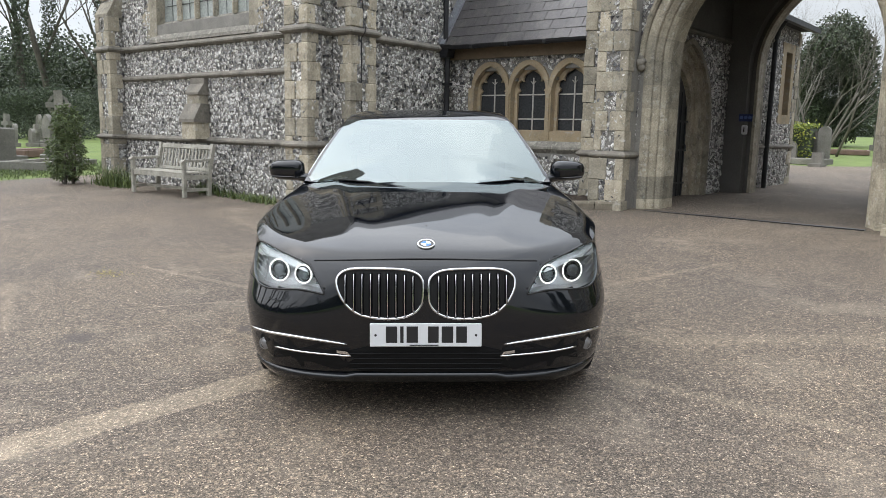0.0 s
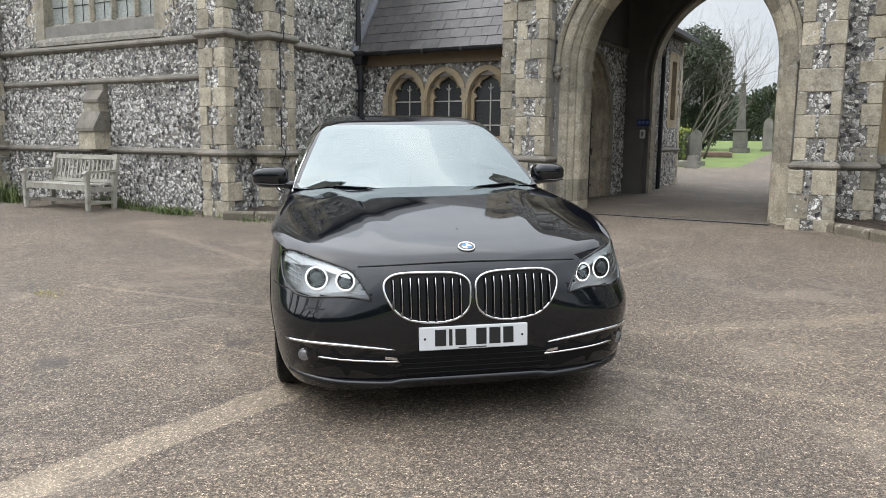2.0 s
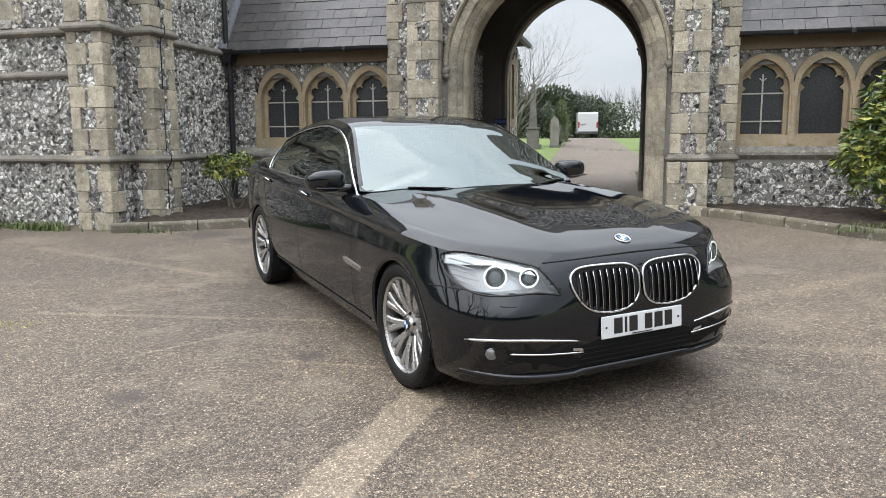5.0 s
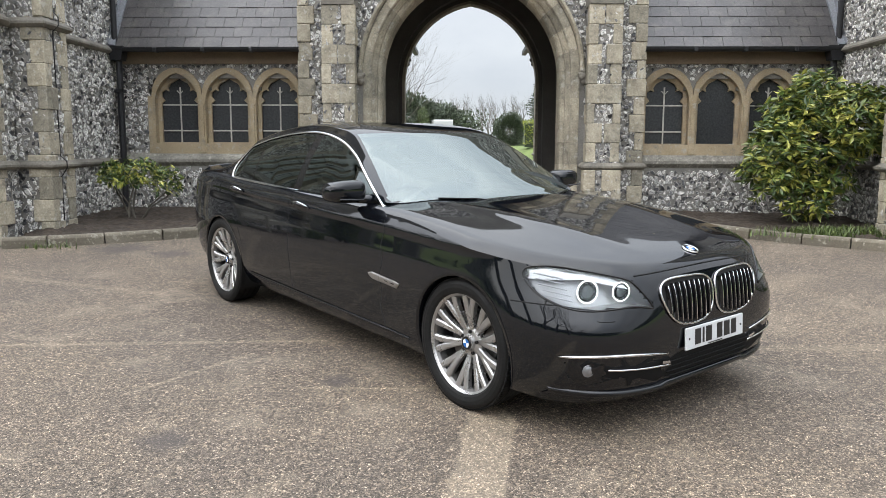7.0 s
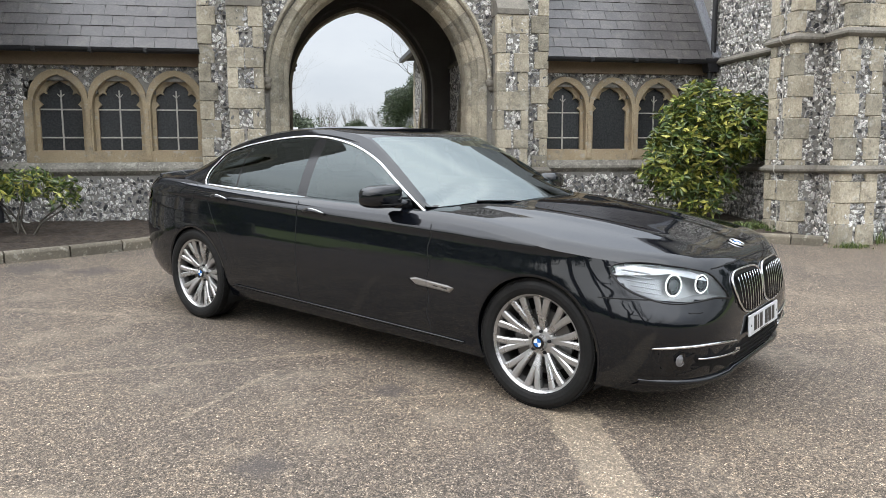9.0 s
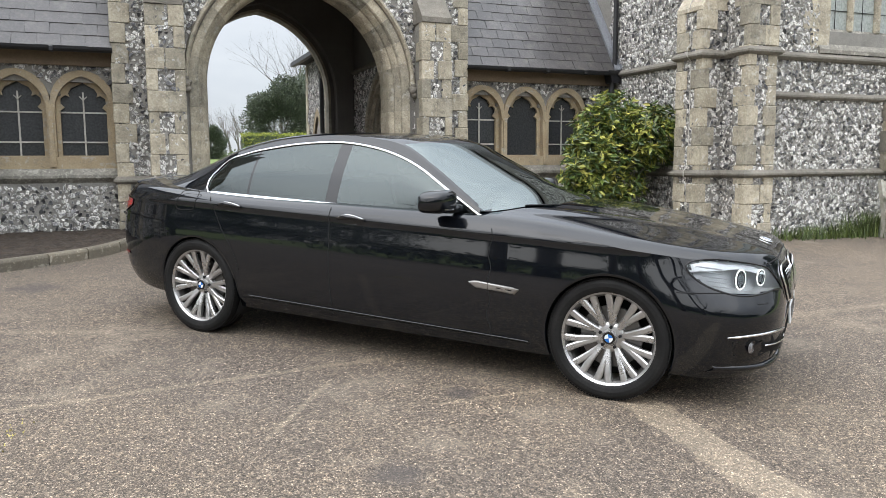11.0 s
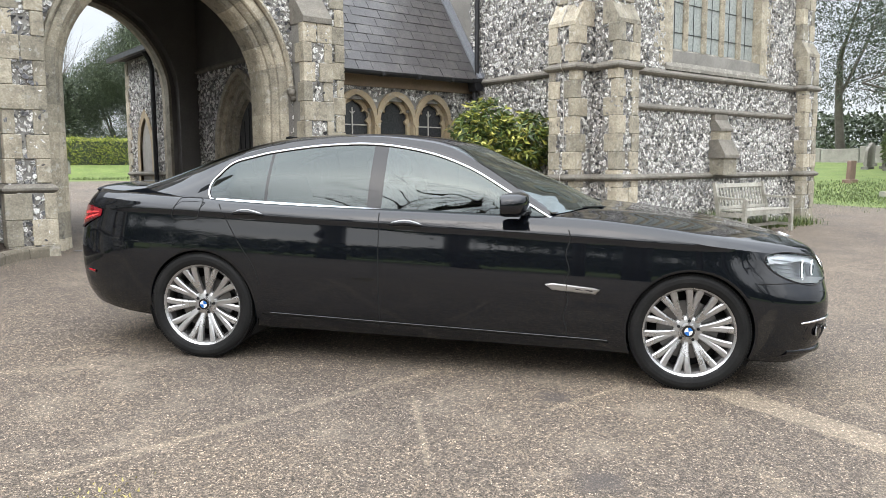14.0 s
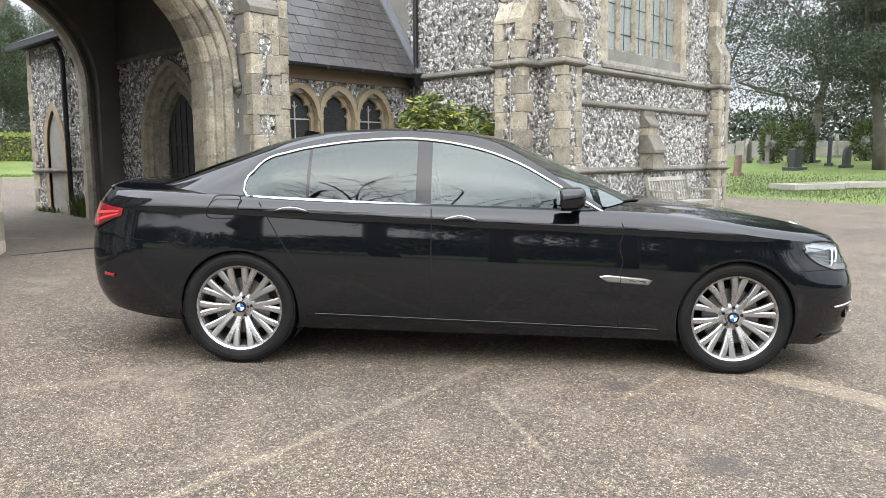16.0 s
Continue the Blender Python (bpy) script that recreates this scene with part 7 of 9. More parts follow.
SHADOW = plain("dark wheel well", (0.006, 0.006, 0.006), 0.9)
LEATHER = plain("dark grey leather", (0.03, 0.03, 0.032), 0.55, grain=0.2)
WINDSCREEN = glass("windscreen glass", (0.18, 0.22, 0.20), 2.55)
SIDEGLASS = glass("side window glass", (0.12, 0.16, 0.16), 1.80)
TINTGLASS = glass("tinted rear glass", (0.08, 0.095, 0.10), 1.70)
LENS = glass("headlamp lens", (0.92, 0.94, 0.95), 1.45)
RING = glow("lit lamp ring", (1.0, 0.98, 0.94), 0.9)
REFLECTOR = plain("lamp reflector", (0.78, 0.78, 0.79), 0.35, 0.4)
LAMPDARK = plain("lamp bezel", (0.42, 0.42, 0.43), 0.35, 0.4)
REDLAMP = plain("red tail lamp", (0.24, 0.004, 0.010), 0.08, coat=1.0)
TAILBAR = plain("light red lamp bar", (0.62, 0.06, 0.06), 0.15, coat=1.0)
PLATEWHITE = plain("white plate", (0.60, 0.61, 0.62), 0.35)
PLATEBLACK = plain("black plate mark", (0.012, 0.012, 0.013), 0.4)

XA, XB = 0.0, -3.20


def nose_x(z):
    return spline([(0.16, 0.76), (0.22, 0.835), (0.30, 0.872), (0.42, 0.890), (0.55, 0.892), (0.68, 0.878), (0.76, 0.855), (0.82, 0.818), (0.86, 0.775)], z)


def tail_x(z):
    return spline([(0.22, -3.99), (0.30, -4.09), (0.42, -4.155), (0.60, -4.175), (0.75, -4.17), (0.90, -4.14), (1.00, -4.10), (1.06, -4.05)], z)


def bluff(z):
    """How square the nose is in plan: the bumper more than the lamps."""
    return spline([(0.24, 4.6), (0.40, 4.9), (0.54, 4.9), (0.64, 4.2), (0.75, 3.5), (0.9, 3.5)], z)


def blunt(z):
    return spline([(0.40, 3.0), (0.54, 3.0), (0.64, 2.6), (0.75, 2.25), (0.9, 2.2)], z)


def crease_z(x):
    return 0.872 - 0.0297 * x


def half_width(x, z):
    d = z - crease_z(x)
    flare = 0.016 * max(0.0, min(1.0, (x + 0.6) / 0.4))
    return flare + spline([(-0.76, 0.845), (-0.68, 0.895), (-0.60, 0.922), (-0.46, 0.941), (-0.30, 0.951), (-0.15, 0.942), (-0.06, 0.931), (-0.015, 0.928), (0.0, 0.936),
                   (0.014, 0.929), (0.05, 0.910), (0.09, 0.880), (0.14, 0.835), (0.2, 0.78)], d)


def hood_z(x, y):
    c = spline([(-4.2, 1.03), (-4.05, 1.09), (-3.8, 1.105), (-3.5, 1.11), (-2.5, 1.08), (-1.0, 1.06), (-0.62, 1.05), (-0.3, 1.03), (0.07, 0.988), (0.40, 0.938), (0.60, 0.900), (0.72, 0.868), (0.80, 0.838), (0.88, 0.80)], x)
    a = abs(y)
    if x > -0.9:
        line = 0.34 + 0.26 * max(0.0, min(1.0, (0.8 - x) / 1.5))
        c += 0.009 * math.exp(-((a - line) / 0.07) ** 2) * max(0.0, min(1.0, (0.75 - x) / 0.4))
    return c - 0.058 * (a / 0.85) ** 2.6


def outline(u, z):
    """Half plan line at the height z; u from 0 at the nose's middle to 3 at the tail's middle."""
    if u <= 1:
        a = u * math.pi / 2
        w = half_width(XA, z)
        return XA + (nose_x(z) - XA) * max(0.0, math.cos(a)) ** (2 / blunt(z)), w * math.sin(a) ** (2 / bluff(z))
    if u >= 2:
        a = (3 - u) * math.pi / 2
        w = half_width(XB, z)
        return XB + (tail_x(z) - XB) * math.cos(a), w * math.sin(a) ** (2 / 5.6)
    x = XA + (XB - XA) * (u - 1)
    return x, half_width(x, z)


def front_x(y, z):
    w = half_width(XA, z)
    return XA + (nose_x(z) - XA) * max(0.0, 1 - (abs(y) / w) ** bluff(z)) ** (1 / blunt(z))


def side_y(x, z):
    if x > XA:
        return half_width(XA, z) * max(0.0, 1 - ((x - XA) / (nose_x(z) - XA)) ** blunt(z)) ** (1 / bluff(z))
    if x < XB:
        return half_width(XB, z) * max(0.0, 1 - ((x - XB) / (tail_x(z) - XB)) ** 2) ** (1 / 5.6)
    return half_width(x, z)


def floor_z(x):
    return spline([(-4.2, 0.34), (-4.0, 0.30), (-3.7, 0.255), (-3.4, 0.24), (-2.7, 0.215), (-0.4, 0.20), (0.3, 0.195), (0.5, 0.18), (0.7, 0.185), (0.9, 0.20)], x)


def fillet(d):
    return 0.036 * max(0.0, 1 - d / 0.07) ** 2


US = [i / 44 for i in range(44)] + [1 + i / 180 for i in range(180)] + [2 + i / 34 for i in range(35)]
US = [u ** 1.0 for u in US]
rim_pts = []
for u in US:
    z = 0.95
    for _ in range(12):
        x, y = outline(u, z)
        z = 0.5 * z + 0.5 * (hood_z(x, y) - fillet(0))
    rim_pts.append((x, y, z))
VN = 46
side = np.zeros((len(US), VN, 3))
for i, u in enumerate(US):
    zt = rim_pts[i][2]
    xg = rim_pts[i][0]
    zb = floor_z(xg)
    for j in range(VN):
        z = zb + (zt - zb) * j / (VN - 1)
        x, y = outline(u, z)
        side[i, j] = (x, y, z)
# round the sill under
WHEELS = ((0.011, 0.351), (-3.075, 0.343))
ARCH = 0.370
TN = 26
top = np.zeros((len(US), TN, 3))
for i, u in enumerate(US):
    x0, y0, _ = rim_pts[i]
    if u <= 1:
        xs = 0.50 + (XA - 0.50) * u
    elif u >= 2:
        xs = XB + (-3.95 - XB) * (u - 2)
    else:
        xs = x0
    for j in range(TN):
        s = (j / (TN - 1)) ** 1.35
        x, y = x0 + (xs - x0) * s, y0 * (1 - s)
        d = s * math.hypot(x0 - xs, y0)
        top[i, j] = (x, y, hood_z(x, y) - fillet(d))


def grid_normals(P, flip):
    du, dv = np.gradient(P, axis=0), np.gradient(P, axis=1)
    n = np.cross(du, dv)
    ln = np.linalg.norm(n, axis=2, keepdims=True)
    n = n / np.maximum(ln, 1e-9)
    return -n if flip else n


def panel(name, grids, keep, material, parent, label="", snap=False):
    """A body panel: the faces of smooth grids (points, normals) whose middles pass keep; both sides or one."""
    verts, norms, faces = [], [], []
    for P, N in grids:
        a, b = P.shape[:2]
        ids = -np.ones((a, b), dtype=int)

        def vid(i, j):
            if ids[i, j] < 0:
                ids[i, j] = len(verts)
                p = P[i, j]
                if snap:
                    for wx, wz in WHEELS:
                        dx, dz = p[0] - wx, p[2] - wz
                        r = math.hypot(dx, dz)
                        if r < ARCH and abs(p[1]) > 0.5:
                            p = np.array((wx + dx / r * ARCH, p[1], wz + dz / r * ARCH))
                verts.append(tuple(p))
                norms.append(tuple(N[i, j]))
            return ids[i, j]
        C = (P[:-1, :-1] + P[1:, :-1] + P[:-1, 1:] + P[1:, 1:]) / 4
        for i in range(a - 1):
            for j in range(b - 1):
                c = C[i, j]
                if not keep(c[0], c[1], c[2]):
                    continue
                q = (vid(i, j), vid(i + 1, j), vid(i + 1, j + 1), vid(i, j + 1))
                nf = np.cross(P[i + 1, j] - P[i, j], P[i, j + 1] - P[i, j])
                if nf @ N[i, j] < 0:
                    q = q[::-1]
                faces.append(q)
    ob = raw(name, verts, faces, material, parent, smooth=True)
    ob.data.normals_split_custom_set_from_vertices(norms)
    if label:
        ob["label"] = label
    return ob


def mirrored(P):
    Q = P.copy()
    Q[..., 1] *= -1
    return Q


def outward(P, centre=(-1.7, 0, 0.55)):
    N = grid_normals(P, False)
    m = (N * (P - np.array(centre))).sum(axis=2)
    return N if np.median(m) > 0 else -N


SIDE_L, SIDE_R = (side, outward(side)), (mirrored(side), outward(mirrored(side)))
TOPN = outward(top, (-1.7, 0, -5))
TOP_L, TOP_R = (top, TOPN), (mirrored(top), mirrored(TOPN))


def in_arch(x, z, r=ARCH - 0.012):
    return any(math.hypot(x - wx, z - wz) < r for wx, wz in WHEELS)


def rear_door_edge(z):
    return spline([(0.20, -2.66), (0.45, -2.66), (0.617, -2.70), (0.774, -2.807), (1.033, -2.961)], z)


LAMPLINE = [(0.478, 0.656), (0.52, 0.728), (0.562, 0.778), (0.635, 0.802), (0.722, 0.822), (0.815, 0.838), (0.876, 0.822), (0.890, 0.77), (0.878, 0.70), (0.838, 0.661), (0.78, 0.650), (0.70, 0.656), (0.59, 0.665), (0.51, 0.656)]


def in_lamp(y, z):
    """Inside the headlamp's opening."""
    inside, n = False, len(LAMPLINE)
    for i in range(n):
        (ya, za), (yb, zb) = LAMPLINE[i], LAMPLINE[i - 1]
        if (za > z) != (zb > z) and abs(y) < (yb - ya) * (z - za) / (zb - za) + ya:
            inside = not inside
    return inside


def zone(x, z):
    if x > 0.36 and z < 0.66:
        return "front_bumper"
    if x > -0.715 and not (x < -0.43 and z < 0.262):
        return "front_wing"
    if z < 0.262 + 0.018 * (-0.7 - x) / 2 and x > -2.70:
        return "sill"
    if x > -1.885:
        return "front_door"
    if x > rear_door_edge(z):
        return "rear_door"
    if x < -3.44 and z < 0.745:
        return "rear_bumper"
    return "rear_wing"


for grid in (SIDE_L, SIDE_R):
    for zn in ("front_wing", "sill", "front_door", "rear_door", "rear_wing"):
        panel(zn, [grid], lambda x, y, z, zn=zn: zone(x, z) == zn and not in_arch(x, z) and not (x > 0.2 and in_lamp(y, z)), PAINT, car, "glossy black panel" if zn == "front_wing" else "", True)
for zn in ("front_bumper", "rear_bumper"):
    panel(zn, [SIDE_L, SIDE_R], lambda x, y, z, zn=zn: zone(x, z) == zn and not in_arch(x, z), PAINT, car, "", True)
COWL = -0.55
panel("bonnet", [TOP_L, TOP_R], lambda x, y, z: x > COWL - 0.30 * (y / 0.8) ** 2, PAINT, car, "glossy black bonnet")
panel("boot_lid", [TOP_L, TOP_R], lambda x, y, z: x < -3.42, PAINT, car)
panel("shoulder", [TOP_L, TOP_R], lambda x, y, z: -3.42 <= x <= COWL - 0.30 * (y / 0.8) ** 2 and abs(y) > 0.74, PAINT, car)
part("cowl", boxes((-0.86, -0.42, -0.72, 0.72, 0.93, 0.985)), TRIM, car)
part("underbody", boxes((-3.3, 0.55, -0.60, 0.60, 0.19, 0.50), (-3.85, -3.3, -0.60, 0.60, 0.33, 0.50), (-2.62, -0.45, -0.86, 0.86, 0.21, 0.42), (-3.85, -3.5, -0.74, 0.74, 0.36, 0.85), (0.42, 0.62, -0.74, 0.74, 0.22, 0.70)), SHADOW, car)


# ---- the glasshouse
def belt_z(x):
    return 0.978 + (-0.842 - x) * 0.0281


def win_top(x):
    return spline([(-3.07, 1.05), (-3.062, 1.09), (-3.04, 1.155), (-2.955, 1.254), (-2.80, 1.308), (-2.666, 1.341), (-2.343, 1.39), (-1.986, 1.407), (-1.629, 1.361), (-1.342, 1.268), (-1.087, 1.131), (-0.83, 0.985)], x) if x > -3.07 else belt_z(x) + 0.01


def rail_z(x):
    return spline([(-3.72, 1.06), (-3.5, 1.105), (-3.25, 1.185), (-2.95, 1.305), (-2.666, 1.392), (-2.343, 1.447), (-1.986, 1.466), (-1.629, 1.436), (-1.5, 1.408), (-1.4, 1.366), (-1.2, 1.258), (-1.0, 1.135), (-0.82, 1.020)], x)


def lean(z):
    d = max(0.0, z - 1.0)
    return 0.850 - 0.36 * d - 0.36 * d * d


def rail_y(x):
    if x > -0.82:
        return 0.80 * math.sqrt(max(0.0, (-0.40 - x) / 0.42))
    y = lean(rail_z(x)) - 0.008 * min(1, (-0.82 - x) / 0.3) - 0.008
    return min(y, spline([(-3.72, 0.63), (-3.5, 0.645), (-3.1, 0.665), (-2.6, 0.70)], x)) if x < -2.3 else y


def crown_z(x):
    return spline([(-3.72, 1.10), (-3.55, 1.165), (-3.3, 1.265), (-3.0, 1.372), (-2.7, 1.446), (-2.4, 1.480), (-2.0, 1.493), (-1.7, 1.482), (-1.47, 1.450), (-1.36, 1.422), (-1.16, 1.338), (-0.85, 1.203), (-0.62, 1.099), (-0.40, 0.995)], x)


def roof_z(x, y):
    yr = max(1e-4, rail_y(x))
    zr = rail_z(x) if x < -0.82 else hood_z(x, yr) + 0.004
    zr = min(zr, crown_z(x))
    f = abs(y) / yr
    # the windscreen is an even curve, the roof turns down late towards its rails
    k = min(1.0, max(0.0, (x + 1.55) / 0.30))
    bow = (1 - k) * (0.38 * f ** 2 + 0.62 * f ** 7) + k * f ** 2
    return crown_z(x) - (crown_z(x) - zr) * bow


XT = [-0.405, -0.42, -0.45] + [-0.48 - 0.03 * i for i in range(108)]
XT = sorted(set(round(x, 3) for x in XT + [-1.36, -2.86, -3.56]), reverse=True)
FR = [i / 20 * 0.94 for i in range(21)] + [0.965, 0.985, 1.0]


def bowed(x, f):
    """Rows of the roof and screen sweep back towards the sides round the header."""
    return x - 0.14 * f * f * math.exp(-((x + 1.36) / 0.34) ** 2)


roofg = np.array([[(bowed(x, f), rail_y(bowed(x, f)) * f, roof_z(bowed(x, f), rail_y(bowed(x, f)) * f)) for f in FR] for x in XT])
RN = outward(roofg, (-1.9, 0, 0.3))
ROOF_L, ROOF_R = (roofg, RN), (mirrored(roofg), mirrored(RN))


def pane_zone(x, y):
    f = abs(y) / max(1e-4, rail_y(x))
    if x > -1.36 - 0.14 * f * f:
        return "windscreen" if f < 0.955 or x > -0.80 else "pillar"
    if x < -2.86 and x > -3.56 and f < 0.93:
        return "rear_window"
    return "roof"


panel("windscreen", [ROOF_L, ROOF_R], lambda x, y, z: pane_zone(x, y) == "windscreen", WINDSCREEN, car, "sloping windscreen that mirrors the sky")
panel("rear_window", [ROOF_L, ROOF_R], lambda x, y, z: pane_zone(x, y) == "rear_window", TINTGLASS, car)
panel("roof", [ROOF_L, ROOF_R], lambda x, y, z: pane_zone(x, y) in ("roof", "pillar"), PAINT, car)

XS = [-0.83 - 0.02 * i for i in range(140)] + [-1.885, -1.895, -1.985, -2.655, -2.675, -3.045, -3.055, -3.06, -3.065, -3.07]
XS = sorted(set(round(x, 3) for x in XS), reverse=True)
rowsg = []
for x in XS:
    zb, zw, zr = belt_z(x) - 0.02, min(win_top(x), rail_z(x) - 0.03), rail_z(x)
    zw = max(zw, zb + 0.001)
    zs = [zb + (zw - zb) * k / 10 for k in range(11)] + [zw + (zr - zw) * k / 4 for k in (1, 2, 3, 4)]
    yb, yr = lean(zb) if x > -3.0 else lean(zb) - 0.02 * (-3.0 - x) / 0.5, rail_y(x)
    pts = []
    for k, z in enumerate(zs):
        f = (z - zb) / max(1e-4, zr - zb)
        y = yb + (yr - yb) * f + 0.028 * math.sin(math.pi * min(1, f)) * min(1, (zr - zb) / 0.3)
        pts.append((x, y - (0.006 if k <= 10 and x > -3.066 else 0.0), z))
    rowsg.append(pts)
glassg = np.array(rowsg)
GN = outward(glassg, (-1.9, 0, 0.9))
GL, GR = (glassg, GN), (mirrored(glassg), mirrored(GN))


def flank_zone(x, z):
    if z > win_top(x) - 1e-3 or x < -3.066:
        return "cant_rail"
    if x > -1.89:
        return "front_glass"
    if x > -1.987:
        return "door_pillar"
    if x > -2.656:
        return "rear_glass"
    if x > -2.676:
        return "divider"
    return "quarter_glass"


for grid in (GL, GR):
    panel("cant_rail", [grid], lambda x, y, z: flank_zone(x, z) == "cant_rail", PAINT, car)
    panel("front_side_window", [grid], lambda x, y, z: flank_zone(x, z) == "front_glass", SIDEGLASS, car)
    panel("door_pillar", [grid], lambda x, y, z: flank_zone(x, z) == "door_pillar", GLOSSTRIM, car, "gloss black pillar trim")
    panel("window_divider", [grid], lambda x, y, z: flank_zone(x, z) == "divider", GLOSSTRIM, car)
    panel("rear_side_window", [grid], lambda x, y, z: flank_zone(x, z) == "rear_glass", TINTGLASS, car)
    panel("quarter_window", [grid], lambda x, y, z: flank_zone(x, z) == "quarter_glass", TINTGLASS, car)


def flank_y(x, z):
    zb, zr = belt_z(x) - 0.02, rail_z(x)
    yb, yr = lean(zb), rail_y(x)
    f = max(0.0, min(1.0, (z - zb) / (zr - zb)))
    return yb + (yr - yb) * f + 0.028 * math.sin(math.pi * f) * min(1, (zr - zb) / 0.3)


def strip(name, pts, width, lift, material, s, label="", thick=0.006, yfun=None, tilt=0.0):
    """A narrow moulding that follows a line (x, z) on the car's flank."""
    yf = yfun or side_y
    bm = bmesh.new()
    rows = []
    n = len(pts)
    for i, (x, z) in enumerate(pts):
        a, b = pts[max(0, i - 1)], pts[min(n - 1, i + 1)]
        dx, dz = b[0] - a[0], b[1] - a[1]
        l = math.hypot(dx, dz) or 1
        px, pz = -dz / l * width / 2, dx / l * width / 2
        row = []
        for k, o in ((-1, 0.0), (-0.6, thick), (0.6, thick), (1, 0.0)):
            xx, zz = x + px * k, z + pz * k
            row.append(bm.verts.new((xx, s * (yf(xx, zz) + lift + o - tilt * (zz - z) / (width / 2)), zz)))
        rows.append(row)
    for A, B in zip(rows, rows[1:]):
        for k in range(3):
            bm.faces.new((A[k], A[k + 1], B[k + 1], B[k]))
    bmesh.ops.recalc_face_normals(bm, faces=bm.faces[:])
    if sum(f.normal.y * s for f in bm.faces) < 0:
        bmesh.ops.reverse_faces(bm, faces=bm.faces[:])
    return part(name, bm, material, car, label, smooth=True)


def line(a, b, n):
    return [(a[0] + (b[0] - a[0]) * i / n, a[1] + (b[1] - a[1]) * i / n) for i in range(n + 1)]


GAP = plain("panel gap", (0.002, 0.002, 0.002), 0.9)
# fuel filler flap on the rear quarter
flap = [(-3.227, 1.030), (-3.212, 1.043), (-3.152, 1.046), (-3.082, 1.046), (-3.064, 1.036), (-3.062, 1.015), (-3.080, 0.955), (-3.090, 0.925), (-3.107, 0.908), (-3.172, 0.905), (-3.242, 0.905), (-3.264, 0.915), (-3.272, 0.935), (-3.262, 0.965), (-3.227, 1.030)]
strip("fuel_flap", [p for a, b in zip(flap, flap[1:]) for p in line(a, b, 3)], 0.006, 0.0022, GAP, -1, "rounded fuel filler flap seam", thick=0.0008)
for s in (-1, 1):
    strip("window_trim", [(x, belt_z(x) - 0.006) for x in (-0.72 - 0.04 * i for i in range(60)) if x > -3.03], 0.026, 0.012, CHROME, s, "bright chrome waist moulding", tilt=0.010, yfun=lambda x, z: max(flank_y(min(x, -0.84), z), 0.0))
    up = [(x, win_top(x) + 0.010) for x in (-0.80 - 0.03 * i for i in range(75)) if x > -3.03]
    up += [(-3.05, 1.165), (-3.068, 1.12), (-3.066, 1.075), (-3.045, 1.04), (-3.0, 1.028)]
    strip("window_trim", up, 0.014, 0.0, CHROME, s, "bright chrome window surround", yfun=flank_y)
    # panel gaps
    strip("panel_gap", [(-0.715 + 0.012 * math.sin(k), z) for k, z in enumerate([0.27 + 0.03 * i for i in range(23)])], 0.006, 0.0004, GAP, s, thick=0.0006)
    strip("panel_gap", [(-1.885 + 0.02 * (1 - z), z) for z in (0.27 + 0.03 * i for i in range(25))], 0.006, 0.0004, GAP, s, thick=0.0006)
    strip("panel_gap", [(rear_door_edge(z), z) for z in (0.50 + 0.03 * i for i in range(18))], 0.006, 0.0004, GAP, s, thick=0.0006)
    strip("panel_gap", line((-2.66, 0.305), (-0.45, 0.262), 40), 0.007, 0.0004, GAP, s, thick=0.0006)
    strip("panel_gap", line((0.37, 0.66), (0.60, 0.665), 10), 0.006, 0.0004, GAP, s, thick=0.0006)
    strip("panel_gap", [(-3.40, 0.745), (-3.55, 0.752), (-3.70, 0.755), (-3.80, 0.77), (-3.86, 0.80)], 0.006, 0.0004, GAP, s, thick=0.0006)
    # sill highlight moulding
    strip("sill_moulding", line((-2.60, 0.318), (-0.46, 0.272), 40), 0.010, 0.002, PAINT, s)
    # side vent badge
    gl = [(-0.845, 0.602), (-0.80, 0.612), (-0.56, 0.595), (-0.515, 0.585), (-0.545, 0.553), (-0.80, 0.570)]
    cxg, czg = -0.68, 0.584
    bm = bmesh.new()
    vs0 = [bm.verts.new((x, s * (side_y(x, z) + 0.002), z)) for x, z in gl]
    vs1 = [bm.verts.new((cxg + (x - cxg) * 0.94, s * (side_y(x, z) + 0.010), czg + (z - czg) * 0.75)) for x, z in gl]
    for i in range(6):
        bm.faces.new((vs0[i], vs0[(i + 1) % 6], vs1[(i + 1) % 6], vs1[i]))
    bm.faces.new(vs1)
    bmesh.ops.recalc_face_normals(bm, faces=bm.faces[:])
    part("side_vent", bm, plain("satin vent metal", (0.36, 0.345, 0.33), 0.3, 0.85), car, "satin metal side vent trim")
    strip("vent_slot", line((-0.66, 0.582), (-0.56, 0.576), 4), 0.008, 0.011, GLOSSTRIM, s, thick=0.001)
    strip("vent_slot", line((-0.715, 0.606), (-0.715, 0.565), 3), 0.004, 0.010, GLOSSTRIM, s, thick=0.001)
    # door handles: a bright-topped grip over a shallow dished cup
    for hx, hz in ((-1.705, 0.928), (-2.742, 0.958)):
        bm = bmesh.new()
        rings = []
        for sc, dep in ((1.0, 0.001), (0.85, -0.004), (0.6, -0.010), (0.0, -0.014)):
            rings.append([bm.verts.new((hx + 0.115 * sc * math.cos(a), s * (side_y(hx + 0.115 * sc * math.cos(a), hz + 0.034 * sc * math.sin(a)) + dep), hz - 0.004 + 0.034 * sc * math.sin(a))) for a in (2 * math.pi * k / 20 for k in range(20))])
        for A, B in zip(rings, rings[1:]):
            for k in range(20):
                bm.faces.new((A[k], A[(k + 1) % 20], B[(k + 1) % 20], B[k]))
        bmesh.ops.remove_doubles(bm, verts=bm.verts[:], dist=1e-4)
